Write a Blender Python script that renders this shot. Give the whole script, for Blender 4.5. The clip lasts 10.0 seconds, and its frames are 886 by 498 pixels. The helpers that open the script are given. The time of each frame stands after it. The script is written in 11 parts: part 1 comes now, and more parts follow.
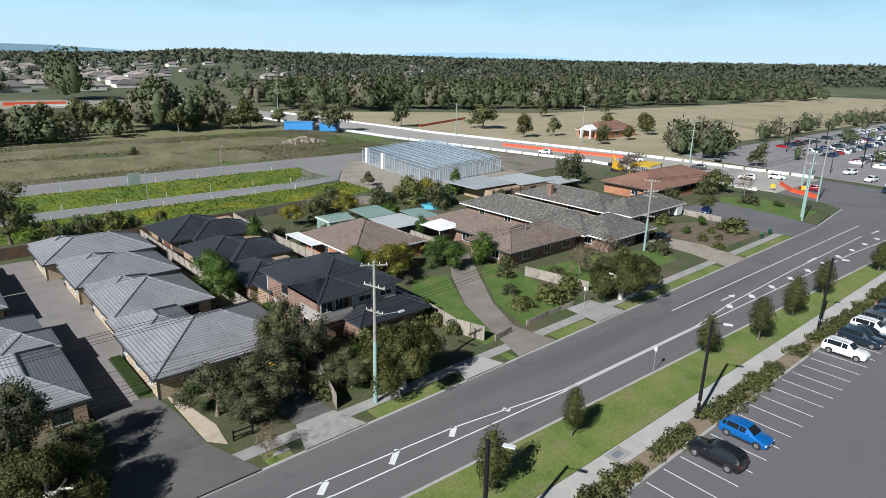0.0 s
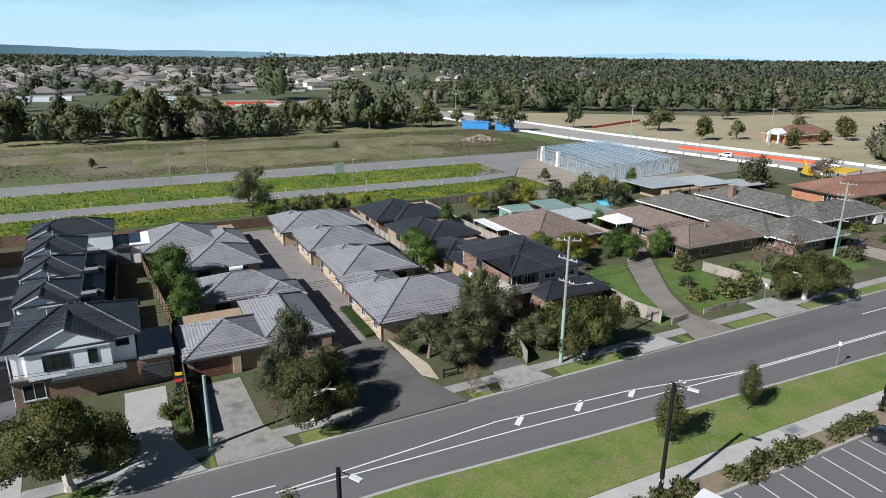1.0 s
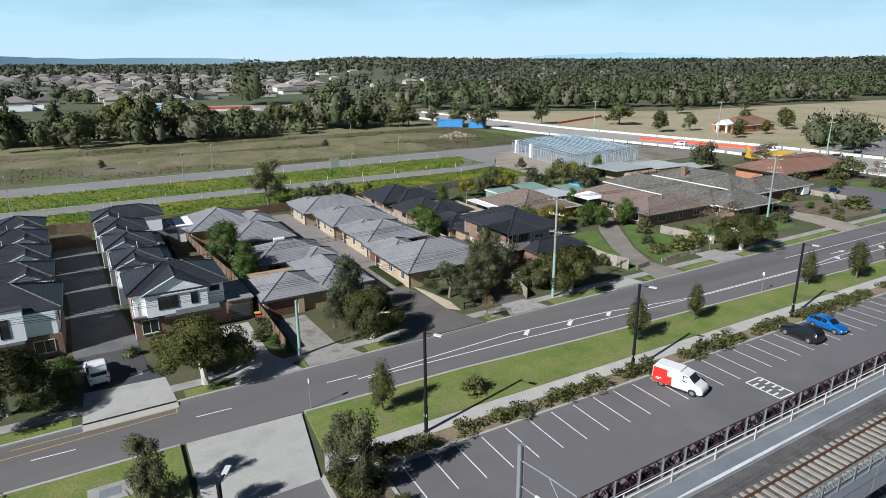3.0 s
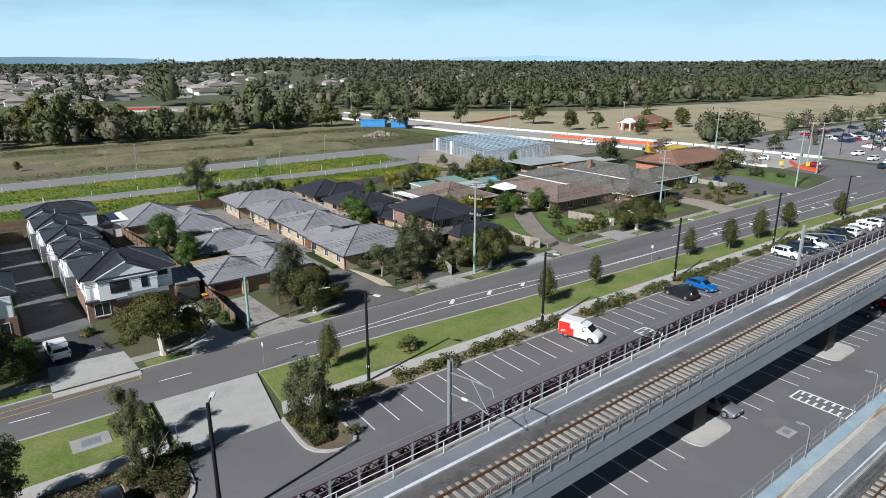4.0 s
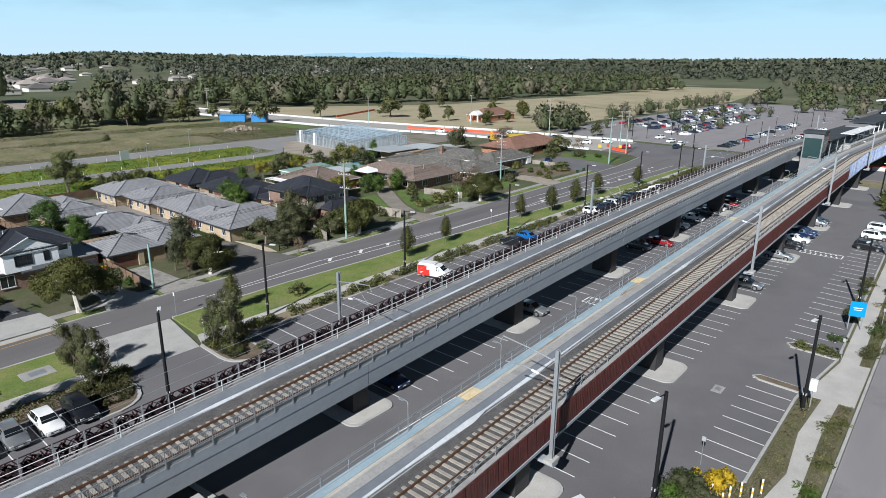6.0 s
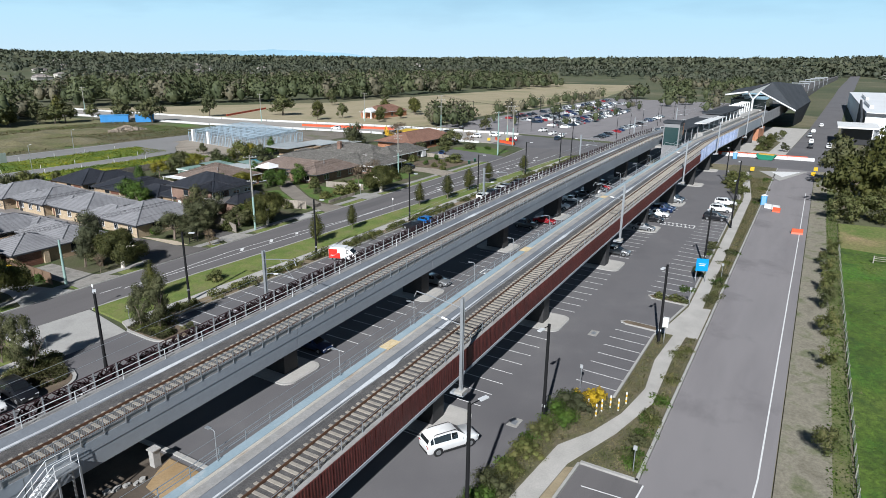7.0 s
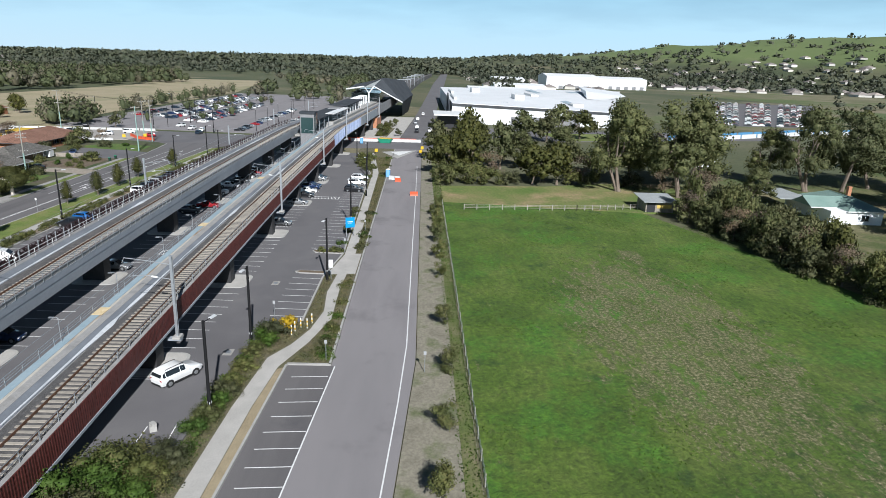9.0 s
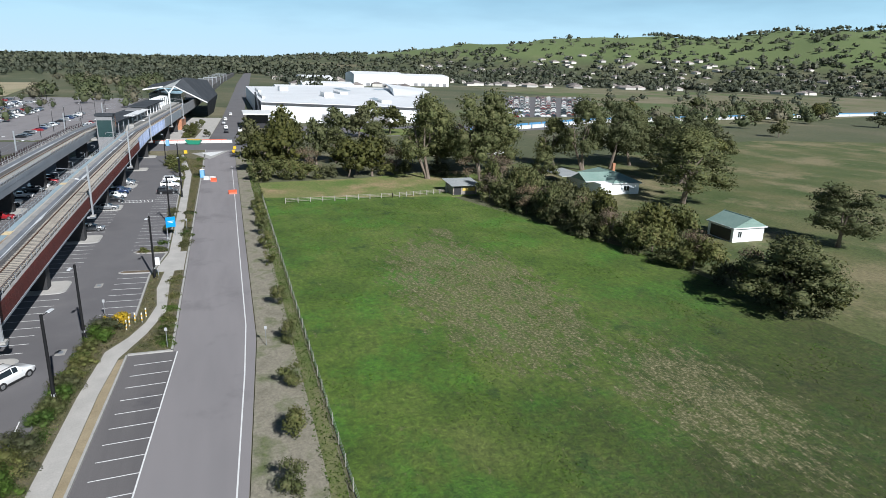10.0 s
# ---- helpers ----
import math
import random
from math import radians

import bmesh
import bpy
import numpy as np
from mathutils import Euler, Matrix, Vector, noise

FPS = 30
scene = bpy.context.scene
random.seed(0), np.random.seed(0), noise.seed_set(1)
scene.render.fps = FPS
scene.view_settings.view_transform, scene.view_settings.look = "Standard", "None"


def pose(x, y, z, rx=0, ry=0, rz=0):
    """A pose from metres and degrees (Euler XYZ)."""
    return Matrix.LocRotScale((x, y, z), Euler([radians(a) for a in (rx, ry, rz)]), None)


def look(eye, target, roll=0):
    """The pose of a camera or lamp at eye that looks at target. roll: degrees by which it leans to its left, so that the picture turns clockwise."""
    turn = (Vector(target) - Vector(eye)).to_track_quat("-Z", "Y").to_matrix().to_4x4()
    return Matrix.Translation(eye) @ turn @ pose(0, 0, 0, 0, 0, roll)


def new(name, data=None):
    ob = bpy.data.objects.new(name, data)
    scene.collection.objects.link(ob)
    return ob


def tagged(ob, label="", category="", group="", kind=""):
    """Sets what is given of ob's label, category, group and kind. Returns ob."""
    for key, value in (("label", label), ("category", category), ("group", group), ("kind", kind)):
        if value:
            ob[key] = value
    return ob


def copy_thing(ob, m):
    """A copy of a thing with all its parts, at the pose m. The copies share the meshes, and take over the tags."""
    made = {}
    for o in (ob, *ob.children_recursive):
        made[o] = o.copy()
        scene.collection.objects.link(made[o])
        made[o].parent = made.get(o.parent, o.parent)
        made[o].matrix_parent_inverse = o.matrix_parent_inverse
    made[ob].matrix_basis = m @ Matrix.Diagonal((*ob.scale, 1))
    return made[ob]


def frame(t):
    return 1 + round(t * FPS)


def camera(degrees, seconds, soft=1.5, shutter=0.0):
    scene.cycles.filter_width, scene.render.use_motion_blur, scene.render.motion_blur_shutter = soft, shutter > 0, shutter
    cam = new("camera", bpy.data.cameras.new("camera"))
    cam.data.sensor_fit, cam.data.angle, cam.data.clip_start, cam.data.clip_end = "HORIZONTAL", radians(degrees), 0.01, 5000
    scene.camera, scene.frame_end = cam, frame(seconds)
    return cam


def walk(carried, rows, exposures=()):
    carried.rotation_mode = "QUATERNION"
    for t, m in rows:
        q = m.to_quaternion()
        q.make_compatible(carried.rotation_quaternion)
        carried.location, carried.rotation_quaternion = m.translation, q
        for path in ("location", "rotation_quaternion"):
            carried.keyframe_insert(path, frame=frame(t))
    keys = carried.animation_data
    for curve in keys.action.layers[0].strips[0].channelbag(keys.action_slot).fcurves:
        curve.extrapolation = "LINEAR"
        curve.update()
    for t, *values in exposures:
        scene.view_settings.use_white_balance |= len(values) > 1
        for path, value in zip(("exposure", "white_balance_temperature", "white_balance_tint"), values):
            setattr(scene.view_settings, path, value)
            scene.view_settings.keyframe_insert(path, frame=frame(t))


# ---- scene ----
cam = camera(70.4, 10.0, soft=0.75)
PATH = [
    (0, (-2.321, 0.463, 31.169), (-1.049, 1.892, 30.584), 1.3),
    (0.5, (-6.519, -2.123, 31.147), (-5.458, -0.531, 30.561), 0.8),
    (1, (-10.772, -4.995, 31.155), (-9.91, -3.288, 30.569), 0.6),
    (1.5, (-14.837, -7.991, 31.153), (-13.98, -6.281, 30.566), 0.7),
    (2, (-18.713, -11.256, 31.147), (-17.856, -9.546, 30.562), 0.6),
    (2.2, (-20.106, -12.673, 31.153), (-19.25, -10.964, 30.567), 0.5),
    (3.3, (-26.97, -21.052, 31.239), (-25.954, -19.427, 30.665), -0.3),
    (3.5, (-28.187, -22.615, 31.244), (-27.131, -21.016, 30.671), 0.0),
    (4, (-31.21, -26.625, 31.251), (-30.053, -25.098, 30.677), -0.0),
    (4.5, (-34.235, -30.619, 31.265), (-32.968, -29.182, 30.69), 0.3),
    (5, (-37.364, -34.353, 31.275), (-36.009, -33.0, 30.697), 0.3),
    (5.2, (-38.72, -35.655, 31.286), (-37.341, -34.327, 30.708), 0.5),
    (6.3, (-46.905, -41.742, 31.413), (-45.398, -40.563, 30.829), 0.4),
    (6.5, (-48.513, -42.647, 31.422), (-46.973, -41.513, 30.838), 0.4),
    (7, (-52.798, -44.428, 31.461), (-51.145, -43.466, 30.876), 0.6),
    (7.5, (-57.197, -45.674, 31.536), (-55.427, -44.95, 30.951), 1.0),
    (8, (-61.669, -46.299, 31.584), (-59.814, -45.832, 31.002), 1.2),
    (8.5, (-66.133, -46.328, 31.639), (-64.229, -46.129, 31.061), 1.7),
    (9, (-70.644, -45.872, 31.671), (-68.729, -45.952, 31.099), 2.1),
    (9.5, (-75.288, -45.061, 31.678), (-73.403, -45.423, 31.116), 2.1),
    (10, (-79.975, -44.058, 31.69), (-78.161, -44.688, 31.131), 1.8),
]
walk(cam, [(t, look(eye, target, roll)) for t, eye, target, roll in PATH], [(0.0, 0.2, 5880, 9), (10.0, 0.2, 5880, 9)])

# ---- world and sun ----
SUN_AZ, SUN_EL = 194.0, 36.0
world = bpy.data.worlds.new("sky")
scene.world = world
world.use_nodes = True
wn = world.node_tree.nodes
sky = wn.new("ShaderNodeTexSky")
sky.sky_type = "NISHITA"
sky.sun_disc = False
sky.sun_elevation = radians(SUN_EL)
sky.sun_rotation = radians(90 - SUN_AZ)
sky.altitude, sky.air_density, sky.dust_density, sky.ozone_density = 0, 0.45, 0.05, 1.5
wn["Background"].inputs["Strength"].default_value = 0.068
wl = world.node_tree.links
sky_way = wn.new("ShaderNodeTexCoord")
sky_z = wn.new("ShaderNodeSeparateXYZ")
wl.new(sky_way.outputs["Generated"], sky_z.inputs[0])
low = wn.new("ShaderNodeMath")  # thin haze, thickest at the horizon
low.operation, low.use_clamp = "SUBTRACT", True
low.inputs[0].default_value = 1.0
wl.new(sky_z.outputs["Z"], low.inputs[1])
thick = wn.new("ShaderNodeMath")
thick.operation = "POWER"
thick.inputs[1].default_value = 5.5
wl.new(low.outputs[0], thick.inputs[0])
wisp = wn.new("ShaderNodeTexNoise")  # faint cloud in it
wisp.inputs["Scale"].default_value, wisp.inputs["Detail"].default_value = 7.0, 6.0
flatten = wn.new("ShaderNodeMapping")
flatten.inputs["Scale"].default_value = (1.0, 1.0, 5.0)
wl.new(sky_way.outputs["Generated"], flatten.inputs["Vector"])
wl.new(flatten.outputs["Vector"], wisp.inputs["Vector"])
veil = wn.new("ShaderNodeMath")
veil.operation = "MULTIPLY_ADD"
veil.inputs[1].default_value, veil.inputs[2].default_value = 0.7, 0.95
wl.new(wisp.outputs["Fac"], veil.inputs[0])
amount = wn.new("ShaderNodeMath")
amount.operation, amount.use_clamp = "MULTIPLY", True
wl.new(thick.outputs[0], amount.inputs[0])
wl.new(veil.outputs[0], amount.inputs[1])
hazy = wn.new("ShaderNodeMix")
hazy.data_type = "RGBA"
wl.new(amount.outputs[0], hazy.inputs["Factor"])
deep = wn.new("ShaderNodeVectorMath")  # the clear sky above the haze
deep.operation = "SCALE"
deep.inputs["Scale"].default_value = 0.55
wl.new(sky.outputs["Color"], deep.inputs[0])
wl.new(deep.outputs["Vector"], hazy.inputs[6])
rise = wn.new("ShaderNodeMath")
rise.operation, rise.use_clamp = "MULTIPLY", True
rise.inputs[1].default_value = 11.0
wl.new(sky_z.outputs["Z"], rise.inputs[0])
tint = wn.new("ShaderNodeMix")
tint.data_type = "RGBA"
wl.new(rise.outputs[0], tint.inputs["Factor"])
tint.inputs[6].default_value, tint.inputs[7].default_value = (8.3, 10.5, 11.4, 1), (6.6, 10.35, 12.0, 1)
wl.new(tint.outputs[2], hazy.inputs[7])
wl.new(hazy.outputs[2], wn["Background"].inputs["Color"])
sun_data = bpy.data.lights.new("sun", "SUN")
sun_data.energy, sun_data.angle, sun_data.color = 5.9, radians(0.6), (1.0, 0.95, 0.88)
sun = new("sun", sun_data)
sun_way = Vector((math.cos(radians(SUN_AZ)) * math.cos(radians(SUN_EL)), math.sin(radians(SUN_AZ)) * math.cos(radians(SUN_EL)), math.sin(radians(SUN_EL))))
sun.matrix_basis = look(sun_way * 300, (0, 0, 0))

# ---- building tools ----
class MB:
    """Collects vertices and faces, in metres."""

    def __init__(self):
        self.v, self.f = [], []

    def add(self, verts, faces, m=None):
        n = len(self.v)
        self.v += [tuple(m @ Vector(p)) for p in verts] if m else [tuple(p) for p in verts]
        self.f += [tuple(i + n for i in f) for f in faces]
        return self

    def box(self, x0, y0, z0, x1, y1, z1, m=None):
        return self.add([(x0, y0, z0), (x1, y0, z0), (x1, y1, z0), (x0, y1, z0), (x0, y0, z1), (x1, y0, z1), (x1, y1, z1), (x0, y1, z1)],
                        [(0, 3, 2, 1), (4, 5, 6, 7), (0, 1, 5, 4), (1, 2, 6, 5), (2, 3, 7, 6), (3, 0, 4, 7)], m)

    def cyl(self, p0, p1, r0, r1=None, n=8, caps=True):
        p0, p1 = Vector(p0), Vector(p1)
        r1 = r0 if r1 is None else r1
        w = (p1 - p0).normalized()
        a = w.orthogonal().normalized()
        b = w.cross(a)
        ring = [(math.cos(i * math.tau / n), math.sin(i * math.tau / n)) for i in range(n)]
        verts = [p0 + (a * c + b * s) * r0 for c, s in ring] + [p1 + (a * c + b * s) * r1 for c, s in ring]
        faces = [(i, (i + 1) % n, n + (i + 1) % n, n + i) for i in range(n)]
        if caps:
            faces += [tuple(range(n - 1, -1, -1)), tuple(range(n, 2 * n))]
        return self.add(verts, faces)

    def tube(self, pts, r, n=6):
        pts = [Vector(p) for p in pts]
        k0 = len(self.v)
        for i, p in enumerate(pts):
            w = (pts[min(i + 1, len(pts) - 1)] - pts[max(i - 1, 0)]).normalized()
            a = w.cross(Vector((0.31, 0.2, 0.93))).normalized()
            b = w.cross(a)
            self.v += [tuple(p + (a * math.cos(j * math.tau / n) + b * math.sin(j * math.tau / n)) * r) for j in range(n)]
        for i in range(len(pts) - 1):
            for j in range(n):
                q = k0 + i * n
                self.f.append((q + j, q + (j + 1) % n, q + n + (j + 1) % n, q + n + j))
        self.f += [tuple(range(k0 + n - 1, k0 - 1, -1)), tuple(range(len(self.v) - n, len(self.v)))]
        return self

    def prism(self, poly, z0, z1):
        n = len(poly)
        verts = [(x, y, z0) for x, y in poly] + [(x, y, z1) for x, y in poly]
        faces = [(i, (i + 1) % n, n + (i + 1) % n, n + i) for i in range(n)] + [tuple(range(n - 1, -1, -1)), tuple(range(n, 2 * n))]
        return self.add(verts, faces)

    def sweep(self, sec, xs, zf):
        """A closed section of (y, z) swept along x, lifted by zf(x)."""
        n, k = len(sec), len(xs)
        verts = [(x, y, z + zf(x)) for x in xs for y, z in sec]
        faces = [(j * n + i, j * n + (i + 1) % n, (j + 1) * n + (i + 1) % n, (j + 1) * n + i) for j in range(k - 1) for i in range(n)]
        faces += [tuple(range(n - 1, -1, -1)), tuple((k - 1) * n + i for i in range(n))]
        return self.add(verts, faces)

    def mesh(self, name, smooth=False, uv=True):
        me = bpy.data.meshes.new(name)
        me.from_pydata(self.v, [], self.f)
        if uv:
            box_uv(me)
        if smooth:
            me.shade_smooth()
            me.set_sharp_from_angle(angle=radians(38))
        return me


def box_uv(me):
    """Metres on each face: along and up for walls and slopes, x and y for flats."""
    lay = me.uv_layers.new(name="UVMap")
    data = [0.0] * (2 * len(me.loops))
    vs = [v.co for v in me.vertices]
    for p in me.polygons:
        nx, ny, nz = p.normal
        flat = math.hypot(nx, ny)
        if flat < 0.05:
            ux, uy, vx, vy, vz = 1, 0, 0, 1, 0
        else:
            ux, uy = -ny / flat, nx / flat
            vx, vy, vz = -nx * nz / flat, -ny * nz / flat, flat
        for li in p.loop_indices:
            co = vs[me.loops[li].vertex_index]
            data[2 * li] = co.x * ux + co.y * uy
            data[2 * li + 1] = co.x * vx + co.y * vy + co.z * vz
    lay.data.foreach_set("uv", data)


def thing(name, label, category, m, group="", kind=""):
    ob = tagged(new(name), label, category, group, kind)
    ob.empty_display_size = 0.3
    ob.matrix_basis = m
    return ob


def part(name, mb, material, parent=None, label="", smooth=False, m=None, uv=True):
    me = mb if isinstance(mb, bpy.types.Mesh) else mb.mesh(name, smooth, uv)
    if not me.materials:
        me.materials.append(material)
    ob = new(name, me)
    ob.parent = parent
    if m is not None:
        ob.matrix_basis = m
    return tagged(ob, label)


def solid(name, mb, material, label, category, m=None, group="", kind="", smooth=False, uv=True):
    return tagged(part(name, mb, material, None, "", smooth, m, uv), label, category, group, kind)


def flat(name, poly, z0, z1, material, label, category="ground"):
    """A slab of the setting."""
    return solid(name, MB().prism(poly, z0, z1), material, label, category, kind="structure")


def rect(x0, y0, x1, y1):
    return [(x0, y0), (x1, y0), (x1, y1), (x0, y1)]


def at(x, y, z=0.0, rz=0.0, s=1.0, sz=None):
    return pose(x, y, z, 0, 0, rz) @ Matrix.Diagonal((s, s, sz or s, 1))


# ---- materials ----
def ramp(nt, fac, cols, lo=0.3, hi=0.7):
    r = nt.nodes.new("ShaderNodeValToRGB")
    els = r.color_ramp.elements
    while len(els) < len(cols):
        els.new(0.5)
    for i, c in enumerate(cols):
        els[i].position = lo + (hi - lo) * i / max(1, len(cols) - 1)
        els[i].color = (*c, 1)
    nt.links.new(fac, r.inputs["Fac"])
    return r.outputs["Color"]


def mixed(nt, fac, a, b, kind="MIX"):
    mx = nt.nodes.new("ShaderNodeMix")
    mx.data_type, mx.blend_type = "RGBA", kind
    for sock, val in ((mx.inputs["Factor"], fac), (mx.inputs["A"], a), (mx.inputs["B"], b)):
        if isinstance(val, (int, float)):
            sock.default_value = val
        elif isinstance(val, tuple):
            sock.default_value = (*val, 1)
        else:
            nt.links.new(val, sock)
    return mx.outputs["Result"]


def noise_of(nt, co, scale, detail=5.0, rough=0.6, stretch=None):
    if stretch:
        mp = nt.nodes.new("ShaderNodeMapping")
        mp.inputs["Scale"].default_value = stretch
        nt.links.new(co, mp.inputs["Vector"])
        co = mp.outputs["Vector"]
    n = nt.nodes.new("ShaderNodeTexNoise")
    n.inputs["Scale"].default_value, n.inputs["Detail"].default_value, n.inputs["Roughness"].default_value = scale, detail, rough
    nt.links.new(co, n.inputs["Vector"])
    return n.outputs["Fac"]


def math_node(nt, op, a, b=0.0):
    n = nt.nodes.new("ShaderNodeMath")
    n.operation = op
    for sock, val in zip(n.inputs, (a, b)):
        if isinstance(val, (int, float)):
            sock.default_value = val
        else:
            nt.links.new(val, sock)
    return n.outputs[0]


def surface(name, cols, big=0.3, fine=6.0, grain=0.25, rough=0.85, bump=0.3, metal=0.0, vary=0.0, island=False, spec=0.5, coords="Object", brick=None,
            patches=None, alpha=None, stretch=None, coat=0.0, lo=0.3, hi=0.7, depth=0.02):
    """A worn surface: broad stains between cols, fine grain over them, relief, and a change from piece to piece."""
    mt = bpy.data.materials.new(name)
    mt.use_nodes = True
    nt = mt.node_tree
    bs = nt.nodes["Principled BSDF"]
    tc = nt.nodes.new("ShaderNodeTexCoord")
    co = tc.outputs[coords]
    col = ramp(nt, noise_of(nt, co, big, 4.0, 0.6, stretch), cols, lo, hi)
    if patches:
        pcol, pscale, plo, phi = patches
        col = mixed(nt, ramp(nt, noise_of(nt, co, pscale, 6.0, 0.65), [(0, 0, 0), (1, 1, 1)], plo, phi), col, pcol)
    g = noise_of(nt, co, fine, 6.0, 0.7)
    grey = ramp(nt, g, [(1 - grain,) * 3, (1 + grain,) * 3], 0.25, 0.75)
    col = mixed(nt, 1.0, col, grey, "MULTIPLY")
    height = g
    if brick:
        bw, bh, mortar, mcol, contrast = brick
        br = nt.nodes.new("ShaderNodeTexBrick")
        nt.links.new(tc.outputs["UV"], br.inputs["Vector"])
        for key, val in (("Scale", 1.0), ("Brick Width", bw), ("Row Height", bh), ("Mortar Size", mortar), ("Mortar Smooth", 0.3), ("Bias", 0.0)):
            br.inputs[key].default_value = val
        br.inputs["Color1"].default_value = (1 - contrast,) * 3 + (1,)
        br.inputs["Color2"].default_value = (1 + contrast,) * 3 + (1,)
        br.inputs["Mortar"].default_value = (*mcol, 1)
        col = mixed(nt, 1.0, col, br.outputs["Color"], "MULTIPLY")
        height = math_node(nt, "SUBTRACT", math_node(nt, "MULTIPLY", g, 0.25), br.outputs["Fac"])
    if vary:
        src = nt.nodes.new("ShaderNodeNewGeometry").outputs["Random Per Island"] if island else nt.nodes.new("ShaderNodeObjectInfo").outputs["Random"]
        col = mixed(nt, 1.0, col, ramp(nt, src, [(1 - vary,) * 3, (1 + vary, 1 + vary * 0.9, 1 + vary * 0.7)], 0, 1), "MULTIPLY")
    nt.links.new(col, bs.inputs["Base Color"])
    bs.inputs["Roughness"].default_value = rough
    bs.inputs["Metallic"].default_value = metal
    bs.inputs["Specular IOR Level"].default_value = spec
    bs.inputs["Coat Weight"].default_value = coat
    if bump:
        bp = nt.nodes.new("ShaderNodeBump")
        bp.inputs["Strength"].default_value, bp.inputs["Distance"].default_value = bump, depth
        nt.links.new(height, bp.inputs["Height"])
        nt.links.new(bp.outputs["Normal"], bs.inputs["Normal"])
    return mt


def plain(name, col, rough=0.5, metal=0.0, grain=0.08, fine=3.0, bump=0.0, coat=0.0, vary=0.0, spec=0.5):
    return surface(name, [tuple(c * 0.92 for c in col), tuple(min(1, c * 1.06) for c in col)], 0.8, fine, grain, rough, bump, metal, coat=coat, vary=vary, spec=spec)


def glassy(name, col=(0.02, 0.025, 0.03), rough=0.06):
    mt = plain(name, col, rough, grain=0.02, spec=0.8)
    return mt


def leafy(name, cols, vary=0.22, rough=0.65, trans=0.32, patch=0.9):
    mt = bpy.data.materials.new(name)
    mt.use_nodes = True
    nt = mt.node_tree
    bs = nt.nodes["Principled BSDF"]
    isl = nt.nodes.new("ShaderNodeNewGeometry").outputs["Random Per Island"]
    obr = nt.nodes.new("ShaderNodeObjectInfo").outputs["Random"]
    tc = nt.nodes.new("ShaderNodeTexCoord").outputs["Object"]
    col = ramp(nt, noise_of(nt, tc, patch, 3.0), cols, 0.3, 0.7)
    col = mixed(nt, 1.0, col, ramp(nt, isl, [(1 - vary,) * 3, (1 + vary,) * 3], 0, 1), "MULTIPLY")
    col = mixed(nt, 1.0, col, ramp(nt, obr, [(0.78, 0.8, 0.85), (1.15, 1.12, 0.95)], 0, 1), "MULTIPLY")
    nt.links.new(col, bs.inputs["Base Color"])
    bs.inputs["Roughness"].default_value = rough
    bs.inputs["Specular IOR Level"].default_value = 0.25
    if trans:
        tl = nt.nodes.new("ShaderNodeBsdfTranslucent")
        nt.links.new(col, tl.inputs["Color"])
        mix = nt.nodes.new("ShaderNodeMixShader")
        mix.inputs[0].default_value = trans
        nt.links.new(bs.outputs[0], mix.inputs[1])
        nt.links.new(tl.outputs[0], mix.inputs[2])
        nt.links.new(mix.outputs[0], nt.nodes["Material Output"].inputs["Surface"])
    return mt


ASPHALT = surface("asphalt", [(0.105, 0.101, 0.106), (0.134, 0.129, 0.133), (0.118, 0.114, 0.12)], 0.06, 9.0, 0.18, 0.9, 0.25, patches=((0.162, 0.156, 0.156), 0.12, 0.55, 0.75))
ASPHALT_ROAD = surface("worn road asphalt", [(0.112, 0.105, 0.106), (0.136, 0.128, 0.128), (0.096, 0.091, 0.093)], 0.05, 10.0, 0.17, 0.9, 0.25, stretch=(0.25, 3.0, 1.0), patches=((0.092, 0.088, 0.092), 0.16, 0.6, 0.72))
ASPHALT_PALE = surface("pale chip seal", [(0.19, 0.178, 0.182), (0.23, 0.216, 0.219), (0.203, 0.192, 0.195)], 0.07, 12.0, 0.15, 0.92, 0.2, stretch=(0.3, 2.0, 1.0), patches=((0.165, 0.154, 0.158), 0.1, 0.55, 0.7))
ASPHALT_DARK = surface("dark driveway asphalt", [(0.05, 0.05, 0.054), (0.075, 0.073, 0.074)], 0.2, 8.0, 0.2, 0.9, 0.2)
CONCRETE = surface("concrete", [(0.305, 0.297, 0.283), (0.385, 0.376, 0.355), (0.34, 0.329, 0.31)], 0.25, 5.0, 0.14, 0.85, 0.2)
CONCRETE_PATH = surface("path concrete", [(0.36, 0.345, 0.32), (0.46, 0.44, 0.41)], 0.4, 7.0, 0.16, 0.88, 0.2)
CONCRETE_DARK = surface("weathered concrete", [(0.25, 0.24, 0.225), (0.34, 0.33, 0.31)], 0.4, 6.0, 0.2, 0.9, 0.25)
GRASS = surface("mown grass", [(0.09, 0.138, 0.022), (0.135, 0.178, 0.036), (0.19, 0.192, 0.062)], 0.22, 5.0, 0.38, 0.95, 0.8, patches=((0.19, 0.165, 0.08), 0.3, 0.5, 0.72), depth=0.06)
LAWN = surface("lush lawn", [(0.055, 0.105, 0.014), (0.08, 0.135, 0.022), (0.12, 0.135, 0.04)], 0.25, 4.0, 0.3, 0.95, 0.7, depth=0.06)
YARD = surface("yard soil and grass", [(0.042, 0.068, 0.016), (0.07, 0.078, 0.03), (0.10, 0.085, 0.055)], 0.14, 4.0, 0.35, 0.95, 0.7, depth=0.06)
